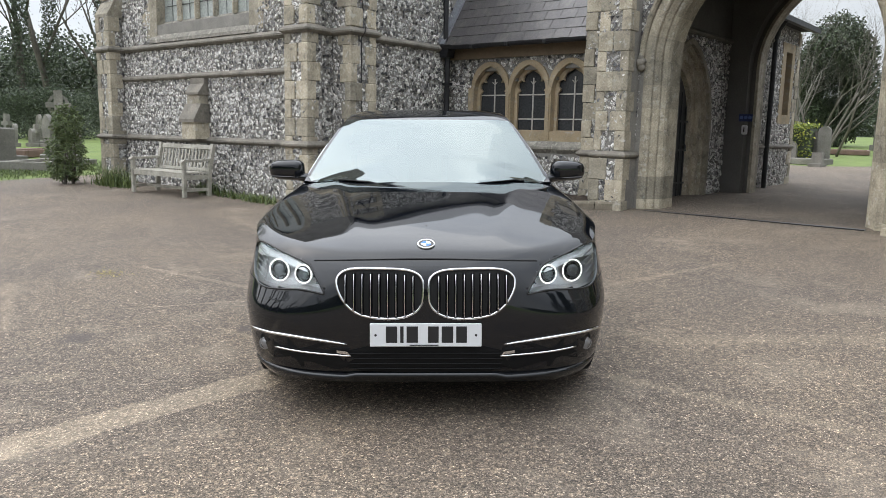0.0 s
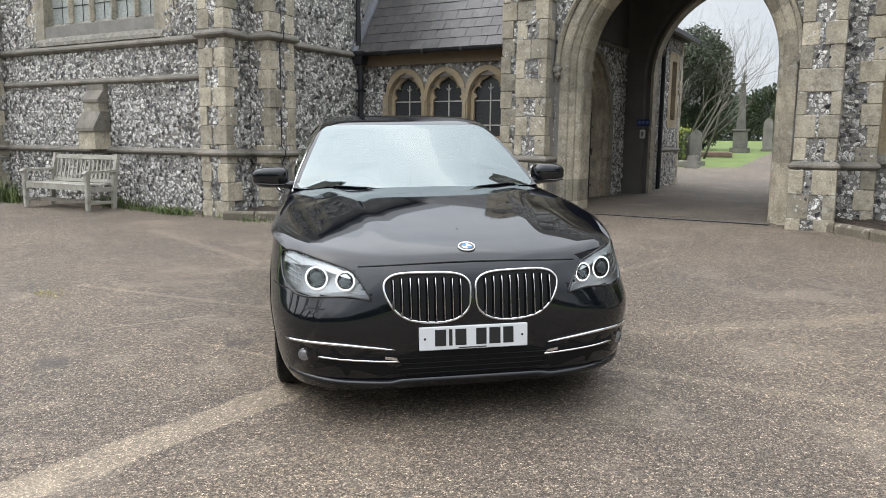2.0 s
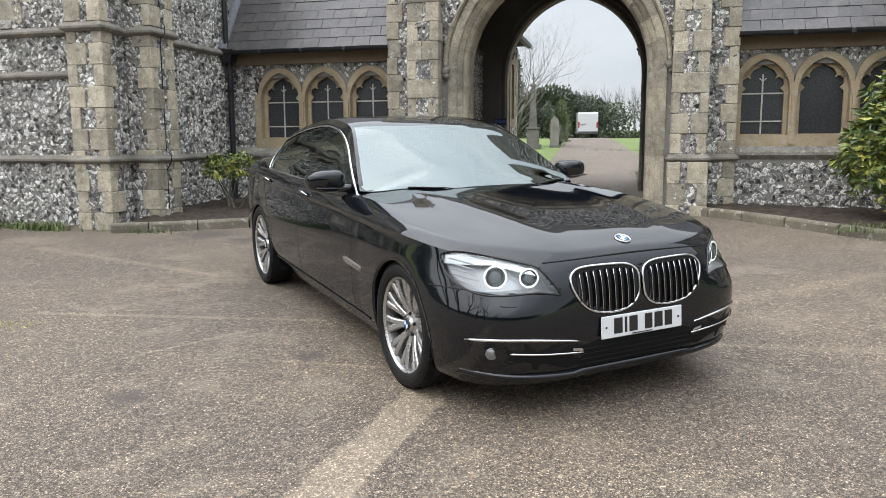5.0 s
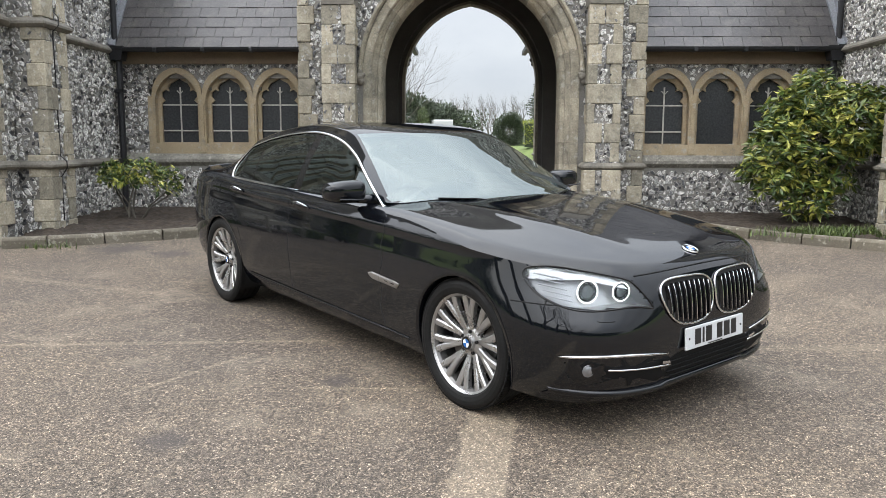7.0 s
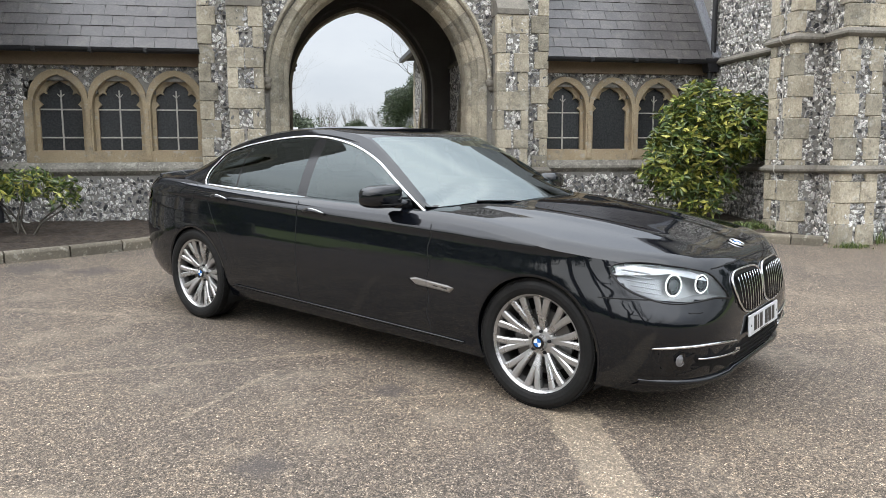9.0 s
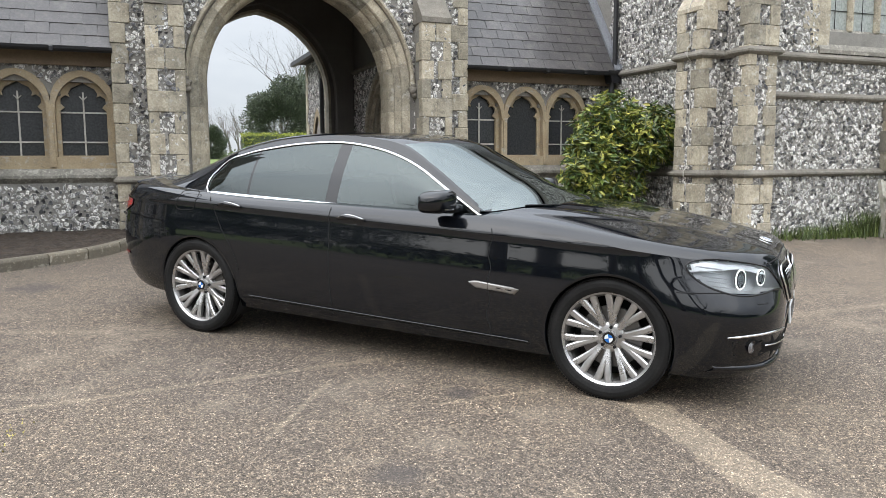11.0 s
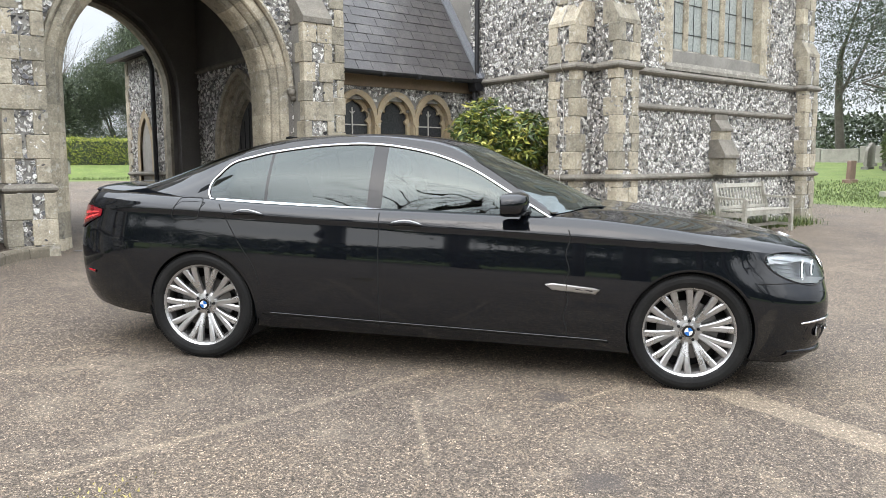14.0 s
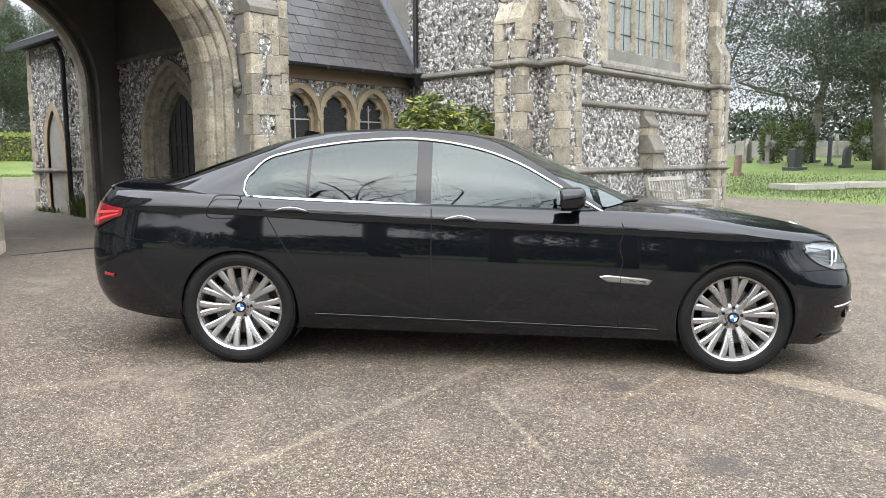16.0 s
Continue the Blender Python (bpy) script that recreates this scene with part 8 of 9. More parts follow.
        bmesh.ops.recalc_face_normals(bm, faces=bm.faces[:])
        part("handle_cup", bm, PAINT, car, smooth=True)
        bm = bmesh.new()
        P = [(hx - 0.105 + 0.021 * k) for k in range(11)]
        tube(bm, [(x, s * (side_y(x, hz) + 0.008 + 0.022 * math.sin(math.pi * k / 10)), hz - 0.006 + 0.018 * math.sin(math.pi * k / 10)) for k, x in enumerate(P)], 0.012, 10, radii=[0.005, 0.009, 0.012, 0.0145, 0.016, 0.0165, 0.016, 0.0145, 0.012, 0.009, 0.005])
        h = part("door_handle", bm, PAINT, car, smooth=True)
        bm = bmesh.new()
        tube(bm, [(x, s * (side_y(x, hz) + 0.012 + 0.022 * math.sin(math.pi * k / 10)), hz + 0.001 + 0.027 * math.sin(math.pi * k / 10)) for k, x in enumerate(P)], 0.0032, 6)
        part("handle_trim", bm, CHROME, h, "thin chrome strip", smooth=True)
    # wheel arch lips and dark liners
    for wx, wz in WHEELS:
        bm = bmesh.new()
        rows = []
        for k in range(41):
            a = radians(-22 + 224 * k / 40)
            row = []
            for r, dy in ((ARCH + 0.012, 0.0015), (ARCH - 0.002, 0.003), (ARCH - 0.006, -0.012), (ARCH - 0.004, -0.10)):
                x, z = wx + r * math.cos(a), wz + r * math.sin(a)
                xo, zo = wx + (ARCH + 0.006) * math.cos(a), wz + (ARCH + 0.006) * math.sin(a)
                row.append(bm.verts.new((x, s * (side_y(xo, max(0.2, zo)) + dy), z)))
            rows.append(row)
        for A, B in zip(rows, rows[1:]):
            for k in range(3):
                bm.faces.new((A[k], A[k + 1], B[k + 1], B[k]))
        bmesh.ops.recalc_face_normals(bm, faces=bm.faces[:])
        part("arch_lip", bm, PAINT, car, smooth=True)
        bm = bmesh.new()
        rows = [[bm.verts.new((wx + r * math.cos(a), s * y, wz + r * math.sin(a))) for r, y in ((0.385, 0.90), (0.39, 0.55), (0.02, 0.55))] for a in (radians(-30 + 240 * k / 30) for k in range(31))]
        for A, B in zip(rows, rows[1:]):
            for k in range(2):
                bm.faces.new((A[k], A[k + 1], B[k + 1], B[k]))
        part("wheel_liner", bm, SHADOW, car)


# ---- wheels
def make_wheel(name, m):
    w = new(name)
    w.empty_display_size = 0.1
    w.parent = car
    w.matrix_local = m
    bm = bmesh.new()
    prof = [(0.262, 0.085), (0.270, 0.098), (0.280, 0.107), (0.302, 0.114), (0.322, 0.113), (0.338, 0.105), (0.347, 0.092), (0.351, 0.070), (0.3515, 0.048), (0.3475, 0.046), (0.3475, 0.038), (0.352, 0.036),
            (0.352, 0.006), (0.348, 0.004), (0.348, -0.004), (0.352, -0.006), (0.352, -0.036), (0.3475, -0.038), (0.3475, -0.046), (0.3515, -0.048), (0.351, -0.07), (0.347, -0.092), (0.322, -0.112), (0.29, -0.11), (0.262, -0.085)]
    lathe(bm, prof, 96)
    for k in range(120):                      # shoulder tread blocks
        a = 2 * math.pi * k / 120
        for yy in (0.082,):
            m2 = Matrix.Rotation(-a, 4, "Y") @ Matrix.Translation((0.3490, yy, 0))
            bmesh.ops.create_cube(bm, size=1.0, matrix=m2 @ Matrix.Diagonal((0.006, 0.034, 0.013, 1)))
    bmesh.ops.recalc_face_normals(bm, faces=bm.faces[:])
    part("tyre", bm, TYRE, w, "black road tyre", smooth=False)
    bm = bmesh.new()
    # rim barrel, lip and hub
    lathe(bm, [(0.256, 0.084), (0.262, 0.091), (0.269, 0.096), (0.272, 0.092), (0.268, 0.082)], 80)
    lathe(bm, [(0.092, 0.0), (0.085, 0.034), (0.070, 0.042), (0.048, 0.046), (0.043, 0.057), (0.040, 0.065), (0.0, 0.068)], 40)
    # ten pairs of tapering blades, each pair parted by a narrow slot
    for k in range(20):
        pair, which = divmod(k, 2)
        a0 = 2 * math.pi * pair / 10
        e = 1 if which else -1
        rows = []
        for t in range(9):
            f = t / 8
            r = 0.060 + (0.257 - 0.060) * f
            mid = e * (0.085 + 0.050 * f) * (0.55 + 0.45 * f)
            wdt = 0.0125 + 0.0085 * f
            y = 0.040 + 0.043 * f ** 1.25 + 0.009 * math.sin(math.pi * f)
            ang = a0 + mid
            c, sn = math.cos(ang), math.sin(ang)
            rows.append([bm.verts.new((r * c + tx * -sn, yy, r * sn + tx * c)) for tx, yy in ((-wdt, y - 0.03), (-wdt, y - 0.006), (-wdt * 0.55, y), (wdt * 0.55, y), (wdt, y - 0.006), (wdt, y - 0.03))])
        for A, B in zip(rows, rows[1:]):
            for q in range(5):
                bm.faces.new((A[q], A[q + 1], B[q + 1], B[q]))
    bmesh.ops.recalc_face_normals(bm, faces=bm.faces[:])
    rim = part("rim", bm, SATIN, w, "silver multi-spoke alloy rim")
    bm = bmesh.new()
    lathe(bm, [(0.249, -0.09), (0.238, 0.03), (0.246, 0.070), (0.2565, 0.0845)], 80)
    part("rim_barrel", bm, BARREL, w, "inner barrel with shade put into its dark metal")
    for k in range(5):
        bm = bmesh.new()
        a = 2 * math.pi * (k + 0.5) / 5
        bmesh.ops.create_cone(bm, cap_ends=True, segments=8, radius1=0.011, radius2=0.009, depth=0.02, matrix=Matrix.Translation((0.060 * math.cos(a), 0.044, 0.060 * math.sin(a))) @ Matrix.Rotation(-math.pi / 2, 4, "X"))
        part("wheel_bolt", bm, TRIM, w)
    bm = bmesh.new()
    lathe(bm, [(0.0, 0.0705), (0.034, 0.0705), (0.036, 0.067)], 28)
    part("hub_badge", bm, GLOSSTRIM, w, "round blue and white hub badge")
    for q in range(4):
        bm = bmesh.new()
        pts = [bm.verts.new((0, 0.0715, 0))] + [bm.verts.new((0.024 * math.cos(a), 0.0715, 0.024 * math.sin(a))) for a in (q * math.pi / 2 + math.pi / 2 * j / 5 for j in range(6))]
        bm.faces.new(pts[::-1])
        part("badge_quarter", bm, BLUE if q % 2 else WHITE, w)
    bm = bmesh.new()
    lathe(bm, [(0.05, -0.01), (0.178, -0.01), (0.178, 0.012), (0.05, 0.012)], 40)
    part("brake_disc", bm, plain("brake disc steel", (0.16, 0.155, 0.15), 0.4, 0.8), w)
    bm = bmesh.new()
    lathe(bm, [(0.0, -0.06), (0.24, -0.06), (0.24, -0.085)], 24)
    part("wheel_back", bm, SHADOW, w)
    return w


BLUE, WHITE = plain("badge blue", (0.02, 0.13, 0.42), 0.2), plain("badge white", (0.75, 0.75, 0.75), 0.2)
for k, (wx, wz) in enumerate(WHEELS):
    for s in (-1, 1):
        turn = pose(0, 0, 0, 0, (13, -8, 4, 22)[2 * k + (s > 0)], 0 if s > 0 else 180)
        make_wheel("wheel", Matrix.Translation((wx, s * 0.830, wz)) @ turn)


# ---- the front
def on_front(y, z, lift=0.0):
    return Vector((front_x(y, z) + lift, y, z))


def ring_on_front(pts, lift, radius, sides=8):
    return tube(bmesh.new(), [on_front(y, z, lift) for y, z in pts], radius, sides, closed=True)


def patch_on_front(pts, lift, depth=0.02, shrink=1.0, rows=1):
    """A plate that follows the nose's curve inside a closed line (y, z)."""
    cy, cz = sum(p[0] for p in pts) / len(pts), sum(p[1] for p in pts) / len(pts)
    bm = bmesh.new()
    levels = [1.0, 0.8, 0.6, 0.4, 0.2]
    rings = [[bm.verts.new(on_front(cy + (y - cy) * q * shrink, cz + (z - cz) * q * shrink, lift)) for y, z in pts] for q in levels]
    mid = bm.verts.new(on_front(cy, cz, lift))
    rim = [bm.verts.new(on_front(cy + (y - cy) * shrink, cz + (z - cz) * shrink, lift - depth)) for y, z in pts]
    n = len(pts)
    for A, B in zip([rim] + rings, rings):
        for k in range(n):
            bm.faces.new((A[k], A[(k + 1) % n], B[(k + 1) % n], B[k]))
    for k in range(n):
        bm.faces.new((rings[-1][k], rings[-1][(k + 1) % n], mid))
    bmesh.ops.recalc_face_normals(bm, faces=bm.faces[:])
    if sum(f.normal.x for f in bm.faces) < 0:
        bmesh.ops.reverse_faces(bm, faces=bm.faces[:])
    return bm


def smooth_loop(pts, n=8):
    """Closed Catmull-Rom curve through a few corner points."""
    out, m = [], len(pts)
    for i in range(m):
        p0, p1, p2, p3 = pts[i - 1], pts[i], pts[(i + 1) % m], pts[(i + 2) % m]
        for k in range(n):
            t = k / n
            out.append(tuple(0.5 * (2 * b + (c - a) * t + (2 * a - 5 * b + 4 * c - d) * t * t + (3 * b - a - 3 * c + d) * t ** 3) for a, b, c, d in zip(p0, p1, p2, p3)))
    return out


for s in (-1, 1):
    # kidney grille
    kid = [(0.014, 0.666), (0.021, 0.73), (0.078, 0.763), (0.20, 0.771), (0.346, 0.768), (0.405, 0.742), (0.418, 0.70), (0.398, 0.645), (0.358, 0.593), (0.292, 0.555), (0.173, 0.541), (0.08, 0.556), (0.026, 0.60)]
    loop = [(s * y, z) for y, z in smooth_loop(kid, 5)]
    g = part("grille", patch_on_front(loop, 0.002, 0.02, 0.97), SHADOW, car, "kidney-shaped grille with chrome frame and bars")
    part("grille_frame", ring_on_front(loop, 0.006, 0.0068), CHROME, g, "chrome grille frame", smooth=True)
    for k in range(9):
        y = 0.060 + 0.0395 * k
        zs = [z for yy, z in smooth_loop(kid, 12) if abs(yy - y) < 0.012]
        zt, zb = max(zs) - 0.02, min(zs) + 0.012
        bm = bmesh.new()
        rows = []
        for t in range(7):
            z = zb + (zt - zb) * t / 6
            p = on_front(s * y, z, 0.006)
            rows.append([bm.verts.new((p.x + dx, p.y + dy, p.z)) for dx, dy in ((0, -0.009), (0.016, -0.003), (0.016, 0.003), (0, 0.009))])
        skin(bm, rows)
        part("grille_bar", bm, GLOSSTRIM, g)
        bm = bmesh.new()
        tube(bm, [on_front(s * y, zb + (zt - zb) * t / 6, 0.022) for t in range(7)], 0.0018, 6)
        part("grille_bar", bm, CHROME, g, "chrome-edged upright bar", smooth=True)
    # headlamp
    lamploop = [(s * y, z) for y, z in smooth_loop(LAMPLINE, 4)]
    lamp = part("headlamp", patch_on_front(lamploop, -0.10, -0.10, 1.01), LAMPDARK, car, "headlamp with two lit white rings")
    brow = [(0.565, 0.738), (0.590, 0.768), (0.635, 0.788), (0.722, 0.809), (0.812, 0.825), (0.866, 0.810), (0.878, 0.77), (0.855, 0.772), (0.80, 0.788), (0.70, 0.776), (0.61, 0.748)]
    part("reflector", patch_on_front([(s * y, z) for y, z in brow], -0.022, 0.03), REFLECTOR, lamp, "bright silver reflector")
    for k in range(5):
        zz = 0.685 + 0.024 * k
        bm = tube(bmesh.new(), [on_front(s * (0.795 + 0.011 * j), zz + 0.003 * j, -0.02) for j in range(7)], 0.004, 5)
        part("reflector_rib", bm, LAMPDARK, lamp)
    for cy, cz, r in ((0.735, 0.727, 0.058), (0.602, 0.727, 0.048)):
        ctr = on_front(s * cy, cz, 0.0)
        n = Vector((1, s * 0.38, 0.06)).normalized()
        rot = n.to_track_quat("Z", "Y").to_matrix().to_4x4()
        M = Matrix.Translation(ctr - n * 0.036) @ rot
        bm = bmesh.new()
        lathe(bm, [(0.0, -0.012), (r * 0.55, -0.01), (r * 0.62, 0.0), (r * 0.82, 0.004), (r * 0.85, -0.01)], 30, "z")
        bmesh.ops.transform(bm, matrix=M, verts=bm.verts[:])
        part("lamp_bezel", bm, GLOSSTRIM, lamp, smooth=True)
        bm = bmesh.new()
        bmesh.ops.create_uvsphere(bm, u_segments=20, v_segments=10, radius=r * 0.55, matrix=M @ Matrix.Diagonal((1, 1, 0.35, 1)))
        part("projector_lens", bm, plain("projector glass", (0.05, 0.055, 0.06), 0.04, coat=1.0), lamp, smooth=True)
        bm = bmesh.new()
        tube(bm, [M @ Vector((r * 0.92 * math.cos(a), r * 0.92 * math.sin(a), 0.0)) for a in (2 * math.pi * k / 32 for k in range(32))], 0.0036, 8, closed=True)
        part("light_ring", bm, RING, lamp, "lit white ring", smooth=True)
    cover = part("lamp_cover", patch_on_front(lamploop, 0.003, 0.004, 0.995), LENS, lamp, smooth=True)
    cover.visible_shadow = False
    part("lamp_seal", ring_on_front(lamploop, 0.0, 0.0055, 6), GLOSSTRIM, lamp, smooth=True)
    # chrome bars, fog lamp and lower intake
    bm = tube(bmesh.new(), [on_front(s * (0.876 - 0.0252 * k), spline([(0.372, 0.415), (0.50, 0.432), (0.65, 0.446), (0.79, 0.444), (0.876, 0.432)], 0.876 - 0.0252 * k), 0.004) for k in range(21)], 0.011, 8, radii=[0.004] + [0.0075] * 12 + [0.0072, 0.007, 0.0065, 0.006, 0.0055, 0.005, 0.004, 0.003])
    part("bumper_trim", bm, CHROME, car, "upper chrome bumper strip", smooth=True)
    intake = [(0.36, 0.398), (0.50, 0.415), (0.66, 0.428), (0.80, 0.425), (0.86, 0.41), (0.84, 0.33), (0.78, 0.297), (0.60, 0.285), (0.42, 0.280), (0.36, 0.30)]
    part("side_intake", patch_on_front([(s * y, z) for y, z in intake], 0.0015, 0.01), MATT, car, "black side air intake")
    bm = tube(bmesh.new(), [on_front(s * (0.725 - 0.0232 * k), 0.380 - 0.0014 * k, 0.012) for k in range(17)], 0.0052, 8)
    part("bumper_trim", bm, CHROME, car, "lower chrome bumper strip", smooth=True)
    part("bumper_trim", patch_on_front([(s * y, z) for y, z in ((0.368, 0.380), (0.420, 0.388), (0.420, 0.374), (0.358, 0.364))], 0.016, 0.01), CHROME, car)
    ctr = on_front(s * 0.79, 0.374, 0.0)
    n = Vector((0.9, s * 0.42, 0)).normalized()
    M = Matrix.Translation(ctr + n * 0.004) @ n.to_track_quat("Z", "Y").to_matrix().to_4x4()
    fog = part("fog_lamp", patch_on_front([(s * y, z) for y, z in ((0.735, 0.412), (0.845, 0.408), (0.852, 0.36), (0.82, 0.315), (0.74, 0.312))], 0.003, 0.01), GLOSSTRIM, car, "dark fog lamp housing")
    bm = bmesh.new()
    lathe(bm, [(0.0, 0.004), (0.022, 0.003), (0.024, 0.0), (0.027, 0.004), (0.030, 0.0)], 24, "z")
    bmesh.ops.transform(bm, matrix=M, verts=bm.verts[:])
    part("fog_lens", bm, plain("fog lamp glass", (0.20, 0.20, 0.21), 0.08, 0.5, coat=1.0), fog, "round fog lamp", smooth=True)
    # headlamp washer flap
    bm = tube(bmesh.new(), [on_front(s * (0.69 + 0.0085 * k), 0.605 + 0.004 * (k in (0, 8)), 0.001) for k in range(9)], 0.002, 5)
    part("washer_flap", bm, GAP, car)

lower = [(-0.36, 0.385), (-0.28, 0.405), (0.0, 0.41), (0.28, 0.405), (0.36, 0.385), (0.40, 0.30), (0.30, 0.272), (0.0, 0.268), (-0.30, 0.272), (-0.40, 0.30)]
intake = part("lower_intake", patch_on_front(lower, 0.002, 0.01), MATT, car, "black lower air intake with slats")
for z in (0.288, 0.315, 0.342, 0.369):
    bm = tube(bmesh.new(), [on_front(-0.36 + 0.06 * k, z, 0.006) for k in range(13)], 0.0030, 6)
    part("intake_slat", bm, MATT, intake)
# chin spoiler lip
bm = bmesh.new()
rows = []
for k in range(37):
    y = -0.87 + 1.74 * k / 36
    z = 0.232 + 0.03 * max(0, (abs(y) - 0.35)) + (0.012 if abs(y) < 0.34 else 0)
    p = on_front(y, 0.25, 0.0)
    rows.append([bm.verts.new((p.x + dx, y, z + dz)) for dx, dz in ((-0.02, 0.028), (0.012, 0.022), (0.022, 0.010), (0.018, -0.004), (-0.03, -0.022))])
for A, B in zip(rows, rows[1:]):
    for q in range(4):
        bm.faces.new((A[q], A[q + 1], B[q + 1], B[q]))
bmesh.ops.recalc_face_normals(bm, faces=bm.faces[:])
part("chin_lip", bm, PAINT, car, smooth=True)
# bonnet front edge gap
bm = tube(bmesh.new(), [on_front(-0.53 + 0.0353 * k, 0.812 - 0.016 * (abs(k - 15) / 15) ** 2, 0.0) for k in range(31)], 0.0035, 6)
part("panel_gap", bm, GAP, car)
# roundel: plain blue and white quarters in a black ring
BP = Vector((0.735, 0.0, hood_z(0.735, 0) + 0.003))
bn = Vector((0.36, 0, 1)).normalized()
BM = Matrix.Translation(BP) @ bn.to_track_quat("Z", "Y").to_matrix().to_4x4()
bm = bmesh.new()
lathe(bm, [(0.0, 0.004), (0.037, 0.004), (0.039, 0.007), (0.042, 0.006), (0.043, 0.0)], 36, "z")
bmesh.ops.transform(bm, matrix=BM, verts=bm.verts[:])
badge = part("bonnet_badge", bm, CHROME, car, "round blue and white badge", smooth=True)
bm = bmesh.new()
lathe(bm, [(0.0, 0.0045), (0.037, 0.0045)], 36, "z")
bmesh.ops.transform(bm, matrix=BM, verts=bm.verts[:])
part("badge_disc", bm, GLOSSTRIM, badge)
for q in range(4):
    bm = bmesh.new()
    pts = [bm.verts.new(BM @ Vector((0, 0, 0.0052)))] + [bm.verts.new(BM @ Vector((0.024 * math.cos(a), 0.024 * math.sin(a), 0.0052))) for a in (q * math.pi / 2 + math.pi / 2 * j / 6 for j in range(7))]
    bm.faces.new(pts)
    part("badge_quarter", bm, BLUE if q % 2 else WHITE, badge)
# plate with plain bars
pm = Matrix.Translation((front_x(0, 0.47) + 0.020, 0.0, 0.466)) @ Matrix.Rotation(radians(-4), 4, "Y")
bm = boxes((-0.012, 0.0, -0.262, 0.262, -0.056, 0.056), bevel=0.004)
bmesh.ops.transform(bm, matrix=pm, verts=bm.verts[:])
plate = part("number_plate", bm, PLATEWHITE, car, "white front number plate with plain black bars")
for y0, y1 in ((-0.165, -0.112), (-0.098, -0.082), (-0.068, -0.015), (0.032, 0.082), (0.096, 0.150), (0.164, 0.214)):
    bm = boxes((0.0, 0.0012, y0 - 0.022, y1 - 0.022, -0.036, 0.042))
    bmesh.ops.transform(bm, matrix=pm, verts=bm.verts[:])
    part("plate_bar", bm, PLATEBLACK, plate)
bm = boxes((0.0, 0.0012, -0.075, 0.06, -0.050, -0.045))
bmesh.ops.transform(bm, matrix=pm, verts=bm.verts[:])
part("plate_bar", bm, PLATEBLACK, plate)
for y in (-0.235, 0.235):
    bm = bmesh.new()
    lathe(bm, [(0.0, 0.002), (0.006, 0.002), (0.006, 0.0)], 10, "x")
    bmesh.ops.transform(bm, matrix=pm @ Matrix.Translation((0, y, 0)), verts=bm.verts[:])
    part("plate_screw", bm, PLATEBLACK, plate)

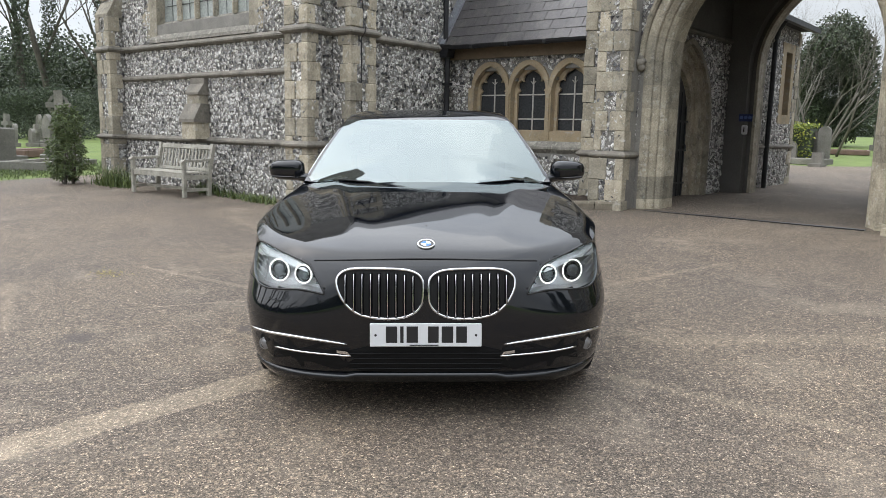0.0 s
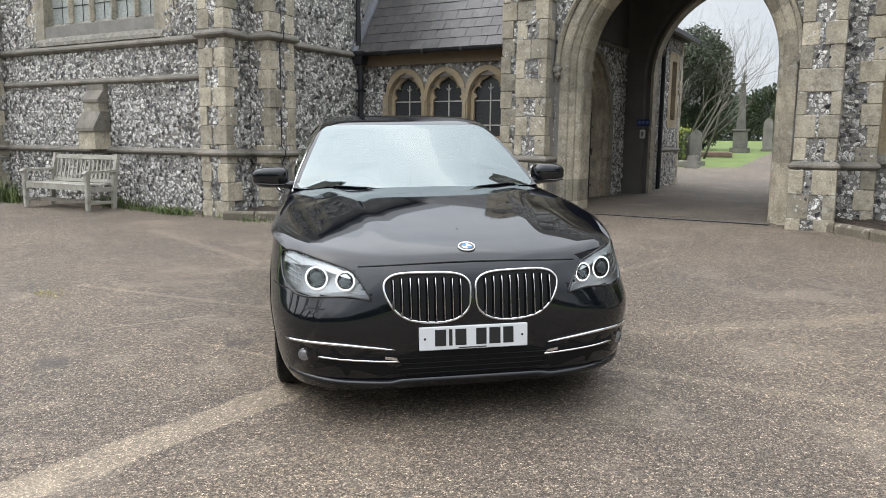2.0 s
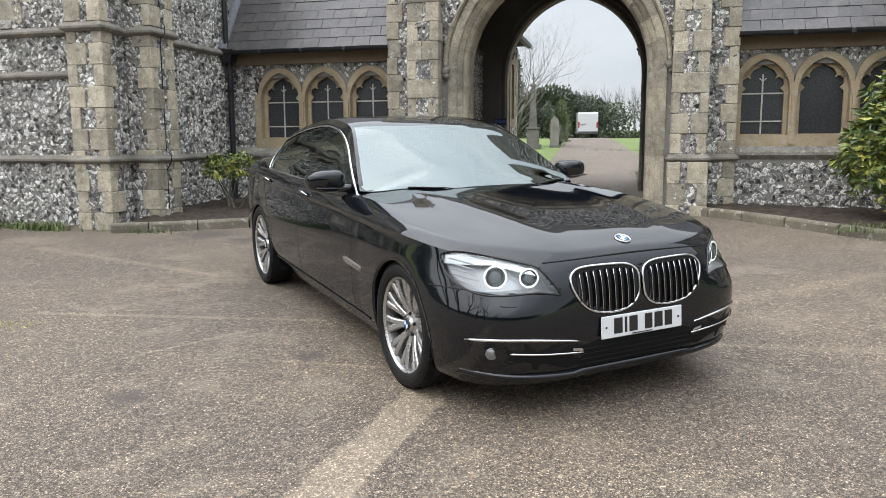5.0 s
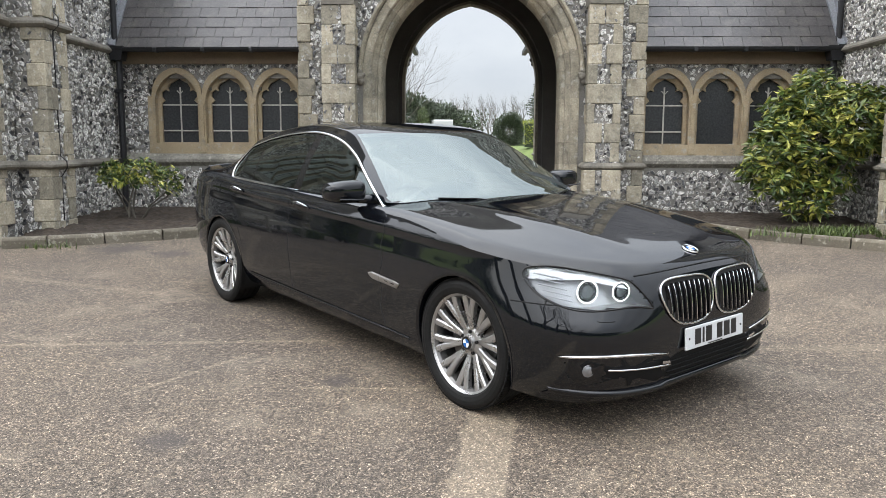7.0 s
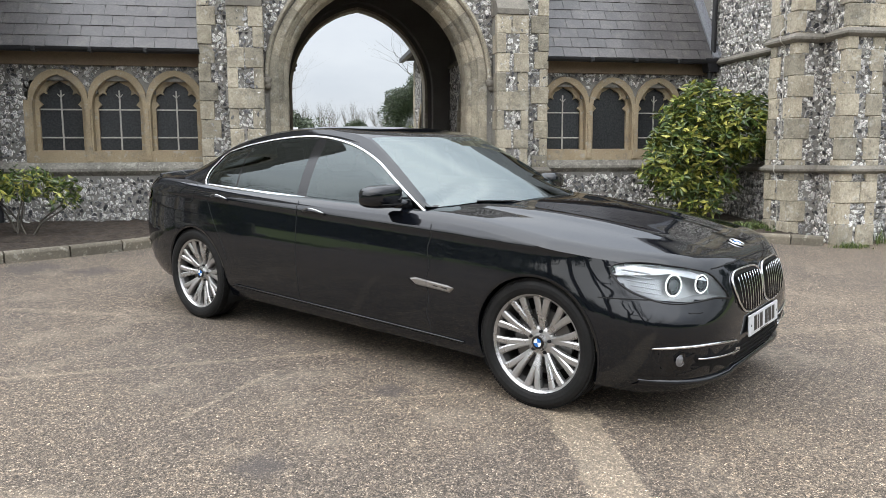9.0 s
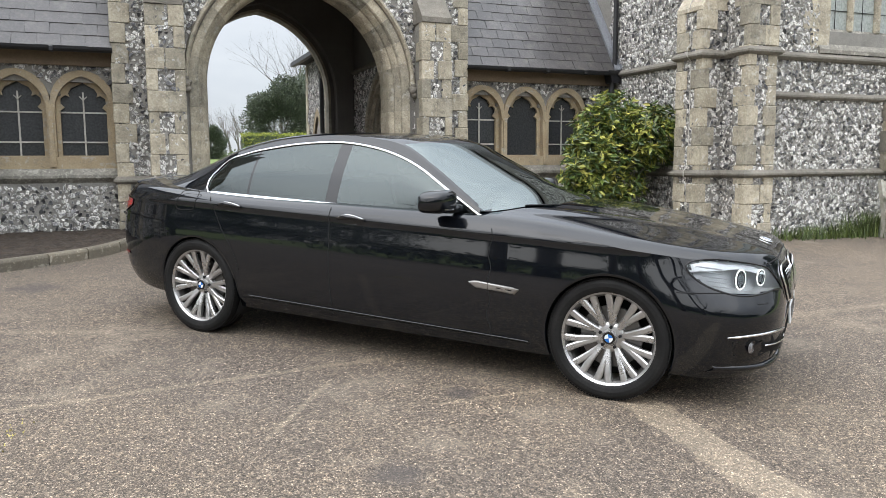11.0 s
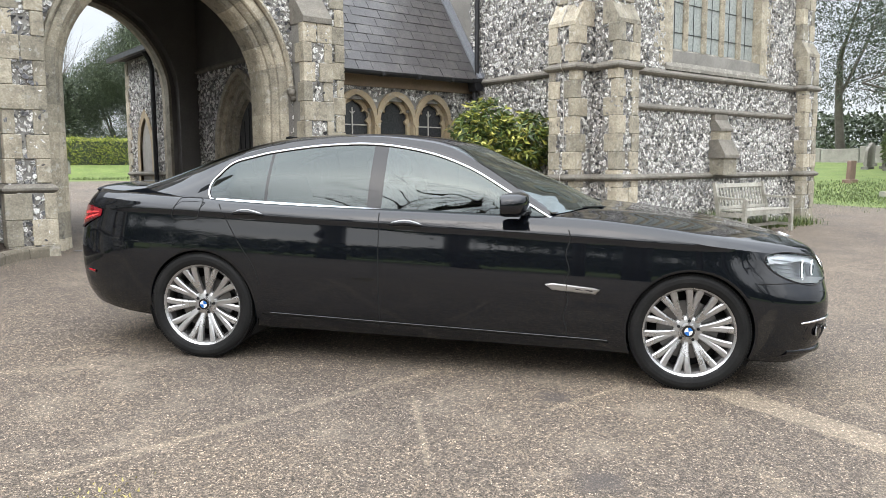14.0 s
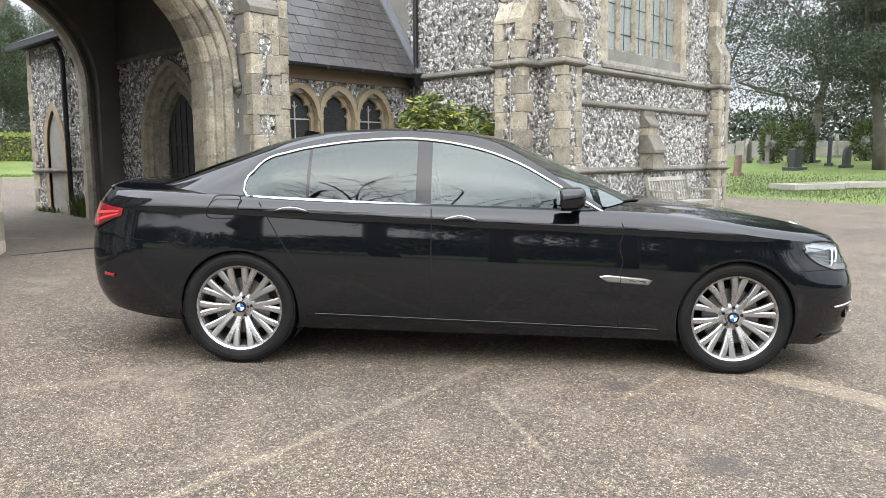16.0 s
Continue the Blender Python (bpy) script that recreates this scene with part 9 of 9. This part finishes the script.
# ---- mirrors, lamps at the tail, wipers, fin
for s in (-1, 1):
    bm = bmesh.new()
    bmesh.ops.create_uvsphere(bm, u_segments=28, v_segments=16, radius=1.0)
    for v in bm.verts:
        x, y, z = v.co
        e = 0.62
        f = lambda q: math.copysign(abs(q) ** e, q)
        v.co = Vector((-1.050 + 0.095 * f(x) - 0.02 * y, s * (0.992 + 0.122 * f(y)), 1.075 + 0.071 * f(z) * (1 - 0.14 * y) + 0.008 * x))
        if v.co.x < -1.115:
            v.co.x = -1.115
    bmesh.ops.recalc_face_normals(bm, faces=bm.faces[:])
    mir = part("door_mirror", bm, PAINT, car, "black door mirror", smooth=True)
    bm = bmesh.new()
    pts = [bm.verts.new((-1.1175, s * (0.985 + 0.088 * math.copysign(abs(math.cos(a)) ** 0.6, math.cos(a))), 1.075 + 0.05 * math.copysign(abs(math.sin(a)) ** 0.6, math.sin(a)))) for a in (2 * math.pi * k / 24 for k in range(24))]
    bm.faces.new(pts)
    part("mirror_glass", bm, plain("mirror", (0.8, 0.8, 0.8), 0.02, 1.0), mir)
    bm = bmesh.new()
    tube(bm, [(-0.97, s * 0.80, 1.02), (-0.985, s * 0.86, 1.026), (-1.0, s * 0.92, 1.035)], 0.03, 10, radii=[0.038, 0.028, 0.032])
    part("mirror_foot", bm, PAINT, mir, smooth=True)
    bm = tube(bmesh.new(), [(-0.968 + 0.002 * k, s * (0.90 + 0.02 * k), 1.028 + 0.001 * k) for k in range(10)], 0.006, 6)
    part("mirror_indicator", bm, GLOSSTRIM, mir)
    # tail lamp wraps the corner
    bm = bmesh.new()
    rows = []
    for k in range(15):
        u = 2.47 + 0.32 * k / 14
        row = []
        for j in range(5):
            f = k / 14
            z = (0.90 - 0.10 * min(1.0, f * 1.5)) + (0.045 + 0.125 * min(1.0, f * 1.5)) * j / 4
            x, y = outline(u, z)
            out = Vector((x + 2.9, y, 0)).normalized() * 0.006
            row.append(bm.verts.new((x + out.x, s * (y + out.y), z)))
        rows.append(row)
    for A, B in zip(rows, rows[1:]):
        for q in range(4):
            bm.faces.new((A[q], A[q + 1], B[q + 1], B[q]))
    bmesh.ops.recalc_face_normals(bm, faces=bm.faces[:])
    if sum(f.normal.y * s for f in bm.faces) < 0:
        bmesh.ops.reverse_faces(bm, faces=bm.faces[:])
    tail = part("tail_lamp", bm, REDLAMP, car, "red wrap-round tail lamp", smooth=True)
    for lo_, hi_, mt in ((0.30, 0.42, TAILBAR), (0.58, 0.70, TAILBAR), (0.0, 0.12, TRIM)):
        bm = bmesh.new()
        rows = []
        for k in range(1, 14):
            f = k / 14
            row = []
            for q in (lo_, hi_):
                z = (0.90 - 0.10 * min(1.0, f * 1.5)) + (0.045 + 0.125 * min(1.0, f * 1.5)) * q
                x, y = outline(2.47 + 0.32 * f, z)
                out = Vector((x + 2.9, y, 0)).normalized() * 0.0085
                row.append(bm.verts.new((x + out.x, s * (y + out.y), z)))
            rows.append(row)
        for A, B in zip(rows, rows[1:]):
            bm.faces.new((A[0], A[1], B[1], B[0]))
        bmesh.ops.recalc_face_normals(bm, faces=bm.faces[:])
        if sum(f.normal.y * s for f in bm.faces) < 0:
            bmesh.ops.reverse_faces(bm, faces=bm.faces[:])
        part("lamp_bar", bm, mt, tail)
    strip("side_reflector", line((-3.98, 0.52), (-3.90, 0.515), 4), 0.02, 0.003, REDLAMP, s)
    # wipers, parked along the foot of the screen
    bm = tube(bmesh.new(), [(-0.405 - 0.42 * (yy / 0.80) ** 2 - 0.008, yy, roof_z(-0.413 - 0.42 * (yy / 0.80) ** 2, abs(yy)) + 0.004) for yy in ((0.04 + 0.075 * k if s > 0 else -0.58 + 0.068 * k) for k in range(9))], 0.004, 6)
    part("wiper", bm, TRIM, car)
bm = prism([(-2.66, 1.43), (-2.75, 1.458), (-2.81, 1.466), (-2.84, 1.458), (-2.86, 1.39)], -0.018, 0.018, "y")
part("roof_fin", bm, PAINT, car, "small black aerial fin")
bm = tube(bmesh.new(), [(-4.03 + 0.06 * (abs(k - 12) / 12) ** 3, -0.66 + 0.055 * k, hood_z(-4.03 + 0.06 * (abs(k - 12) / 12) ** 3, -0.66 + 0.055 * k) - 0.004) for k in range(25)], 0.011, 6)
part("boot_spoiler", bm, PAINT, car, smooth=True)

# ---- cabin seen through the glass
def seat(x, y, wide=0.26):
    st = part("seat", boxes((x - 0.5, x + 0.02, y - wide, y + wide, 0.42, 0.62), bevel=0.05), LEATHER, car, "dark leather seat")
    bm = boxes((-0.09, 0.09, -wide, wide, 0.0, 0.62), bevel=0.05)
    bmesh.ops.transform(bm, matrix=Matrix.Translation((x - 0.46, y, 0.56)) @ Matrix.Rotation(radians(-17), 4, "Y"), verts=bm.verts[:])
    part("backrest", bm, LEATHER, st)
    bm = boxes((-0.05, 0.05, -0.14, 0.14, 0.0, 0.18), bevel=0.04)
    bmesh.ops.transform(bm, matrix=Matrix.Translation((x - 0.66, y, 1.17)) @ Matrix.Rotation(radians(-12), 4, "Y"), verts=bm.verts[:])
    part("headrest", bm, LEATHER, st)


for y in (-0.37, 0.37):
    seat(-1.35, y)
seat(-2.35, 0.0, 0.62)
part("dashboard", boxes((-1.12, -0.60, -0.70, 0.70, 0.80, 0.955), bevel=0.06), LEATHER, car, "dark dashboard")
part("parcel_shelf", boxes((-3.45, -2.92, -0.62, 0.62, 0.96, 1.02)), LEATHER, car)
part("cabin_floor", boxes((-3.4, -0.6, -0.80, 0.80, 0.36, 0.43)), LEATHER, car)
part("headlining", boxes((-2.75, -1.5, -0.52, 0.52, 1.395, 1.41)), plain("pale headlining", (0.30, 0.29, 0.27), 0.9, grain=0.1), car)
bm = bmesh.new()
tube(bm, [(-1.16 - 0.05 * math.sin(a) * 0.8, -0.37 + 0.185 * math.cos(a), 0.90 + 0.175 * math.sin(a)) for a in (2 * math.pi * k / 24 for k in range(24))], 0.017, 8, closed=True)
part("steering_wheel", bm, LEATHER, car, smooth=True)
bm = boxes((-1.28, -1.24, -0.11, 0.11, 1.315, 1.375), bevel=0.012)
part("rear_view_mirror", bm, TRIM, car)
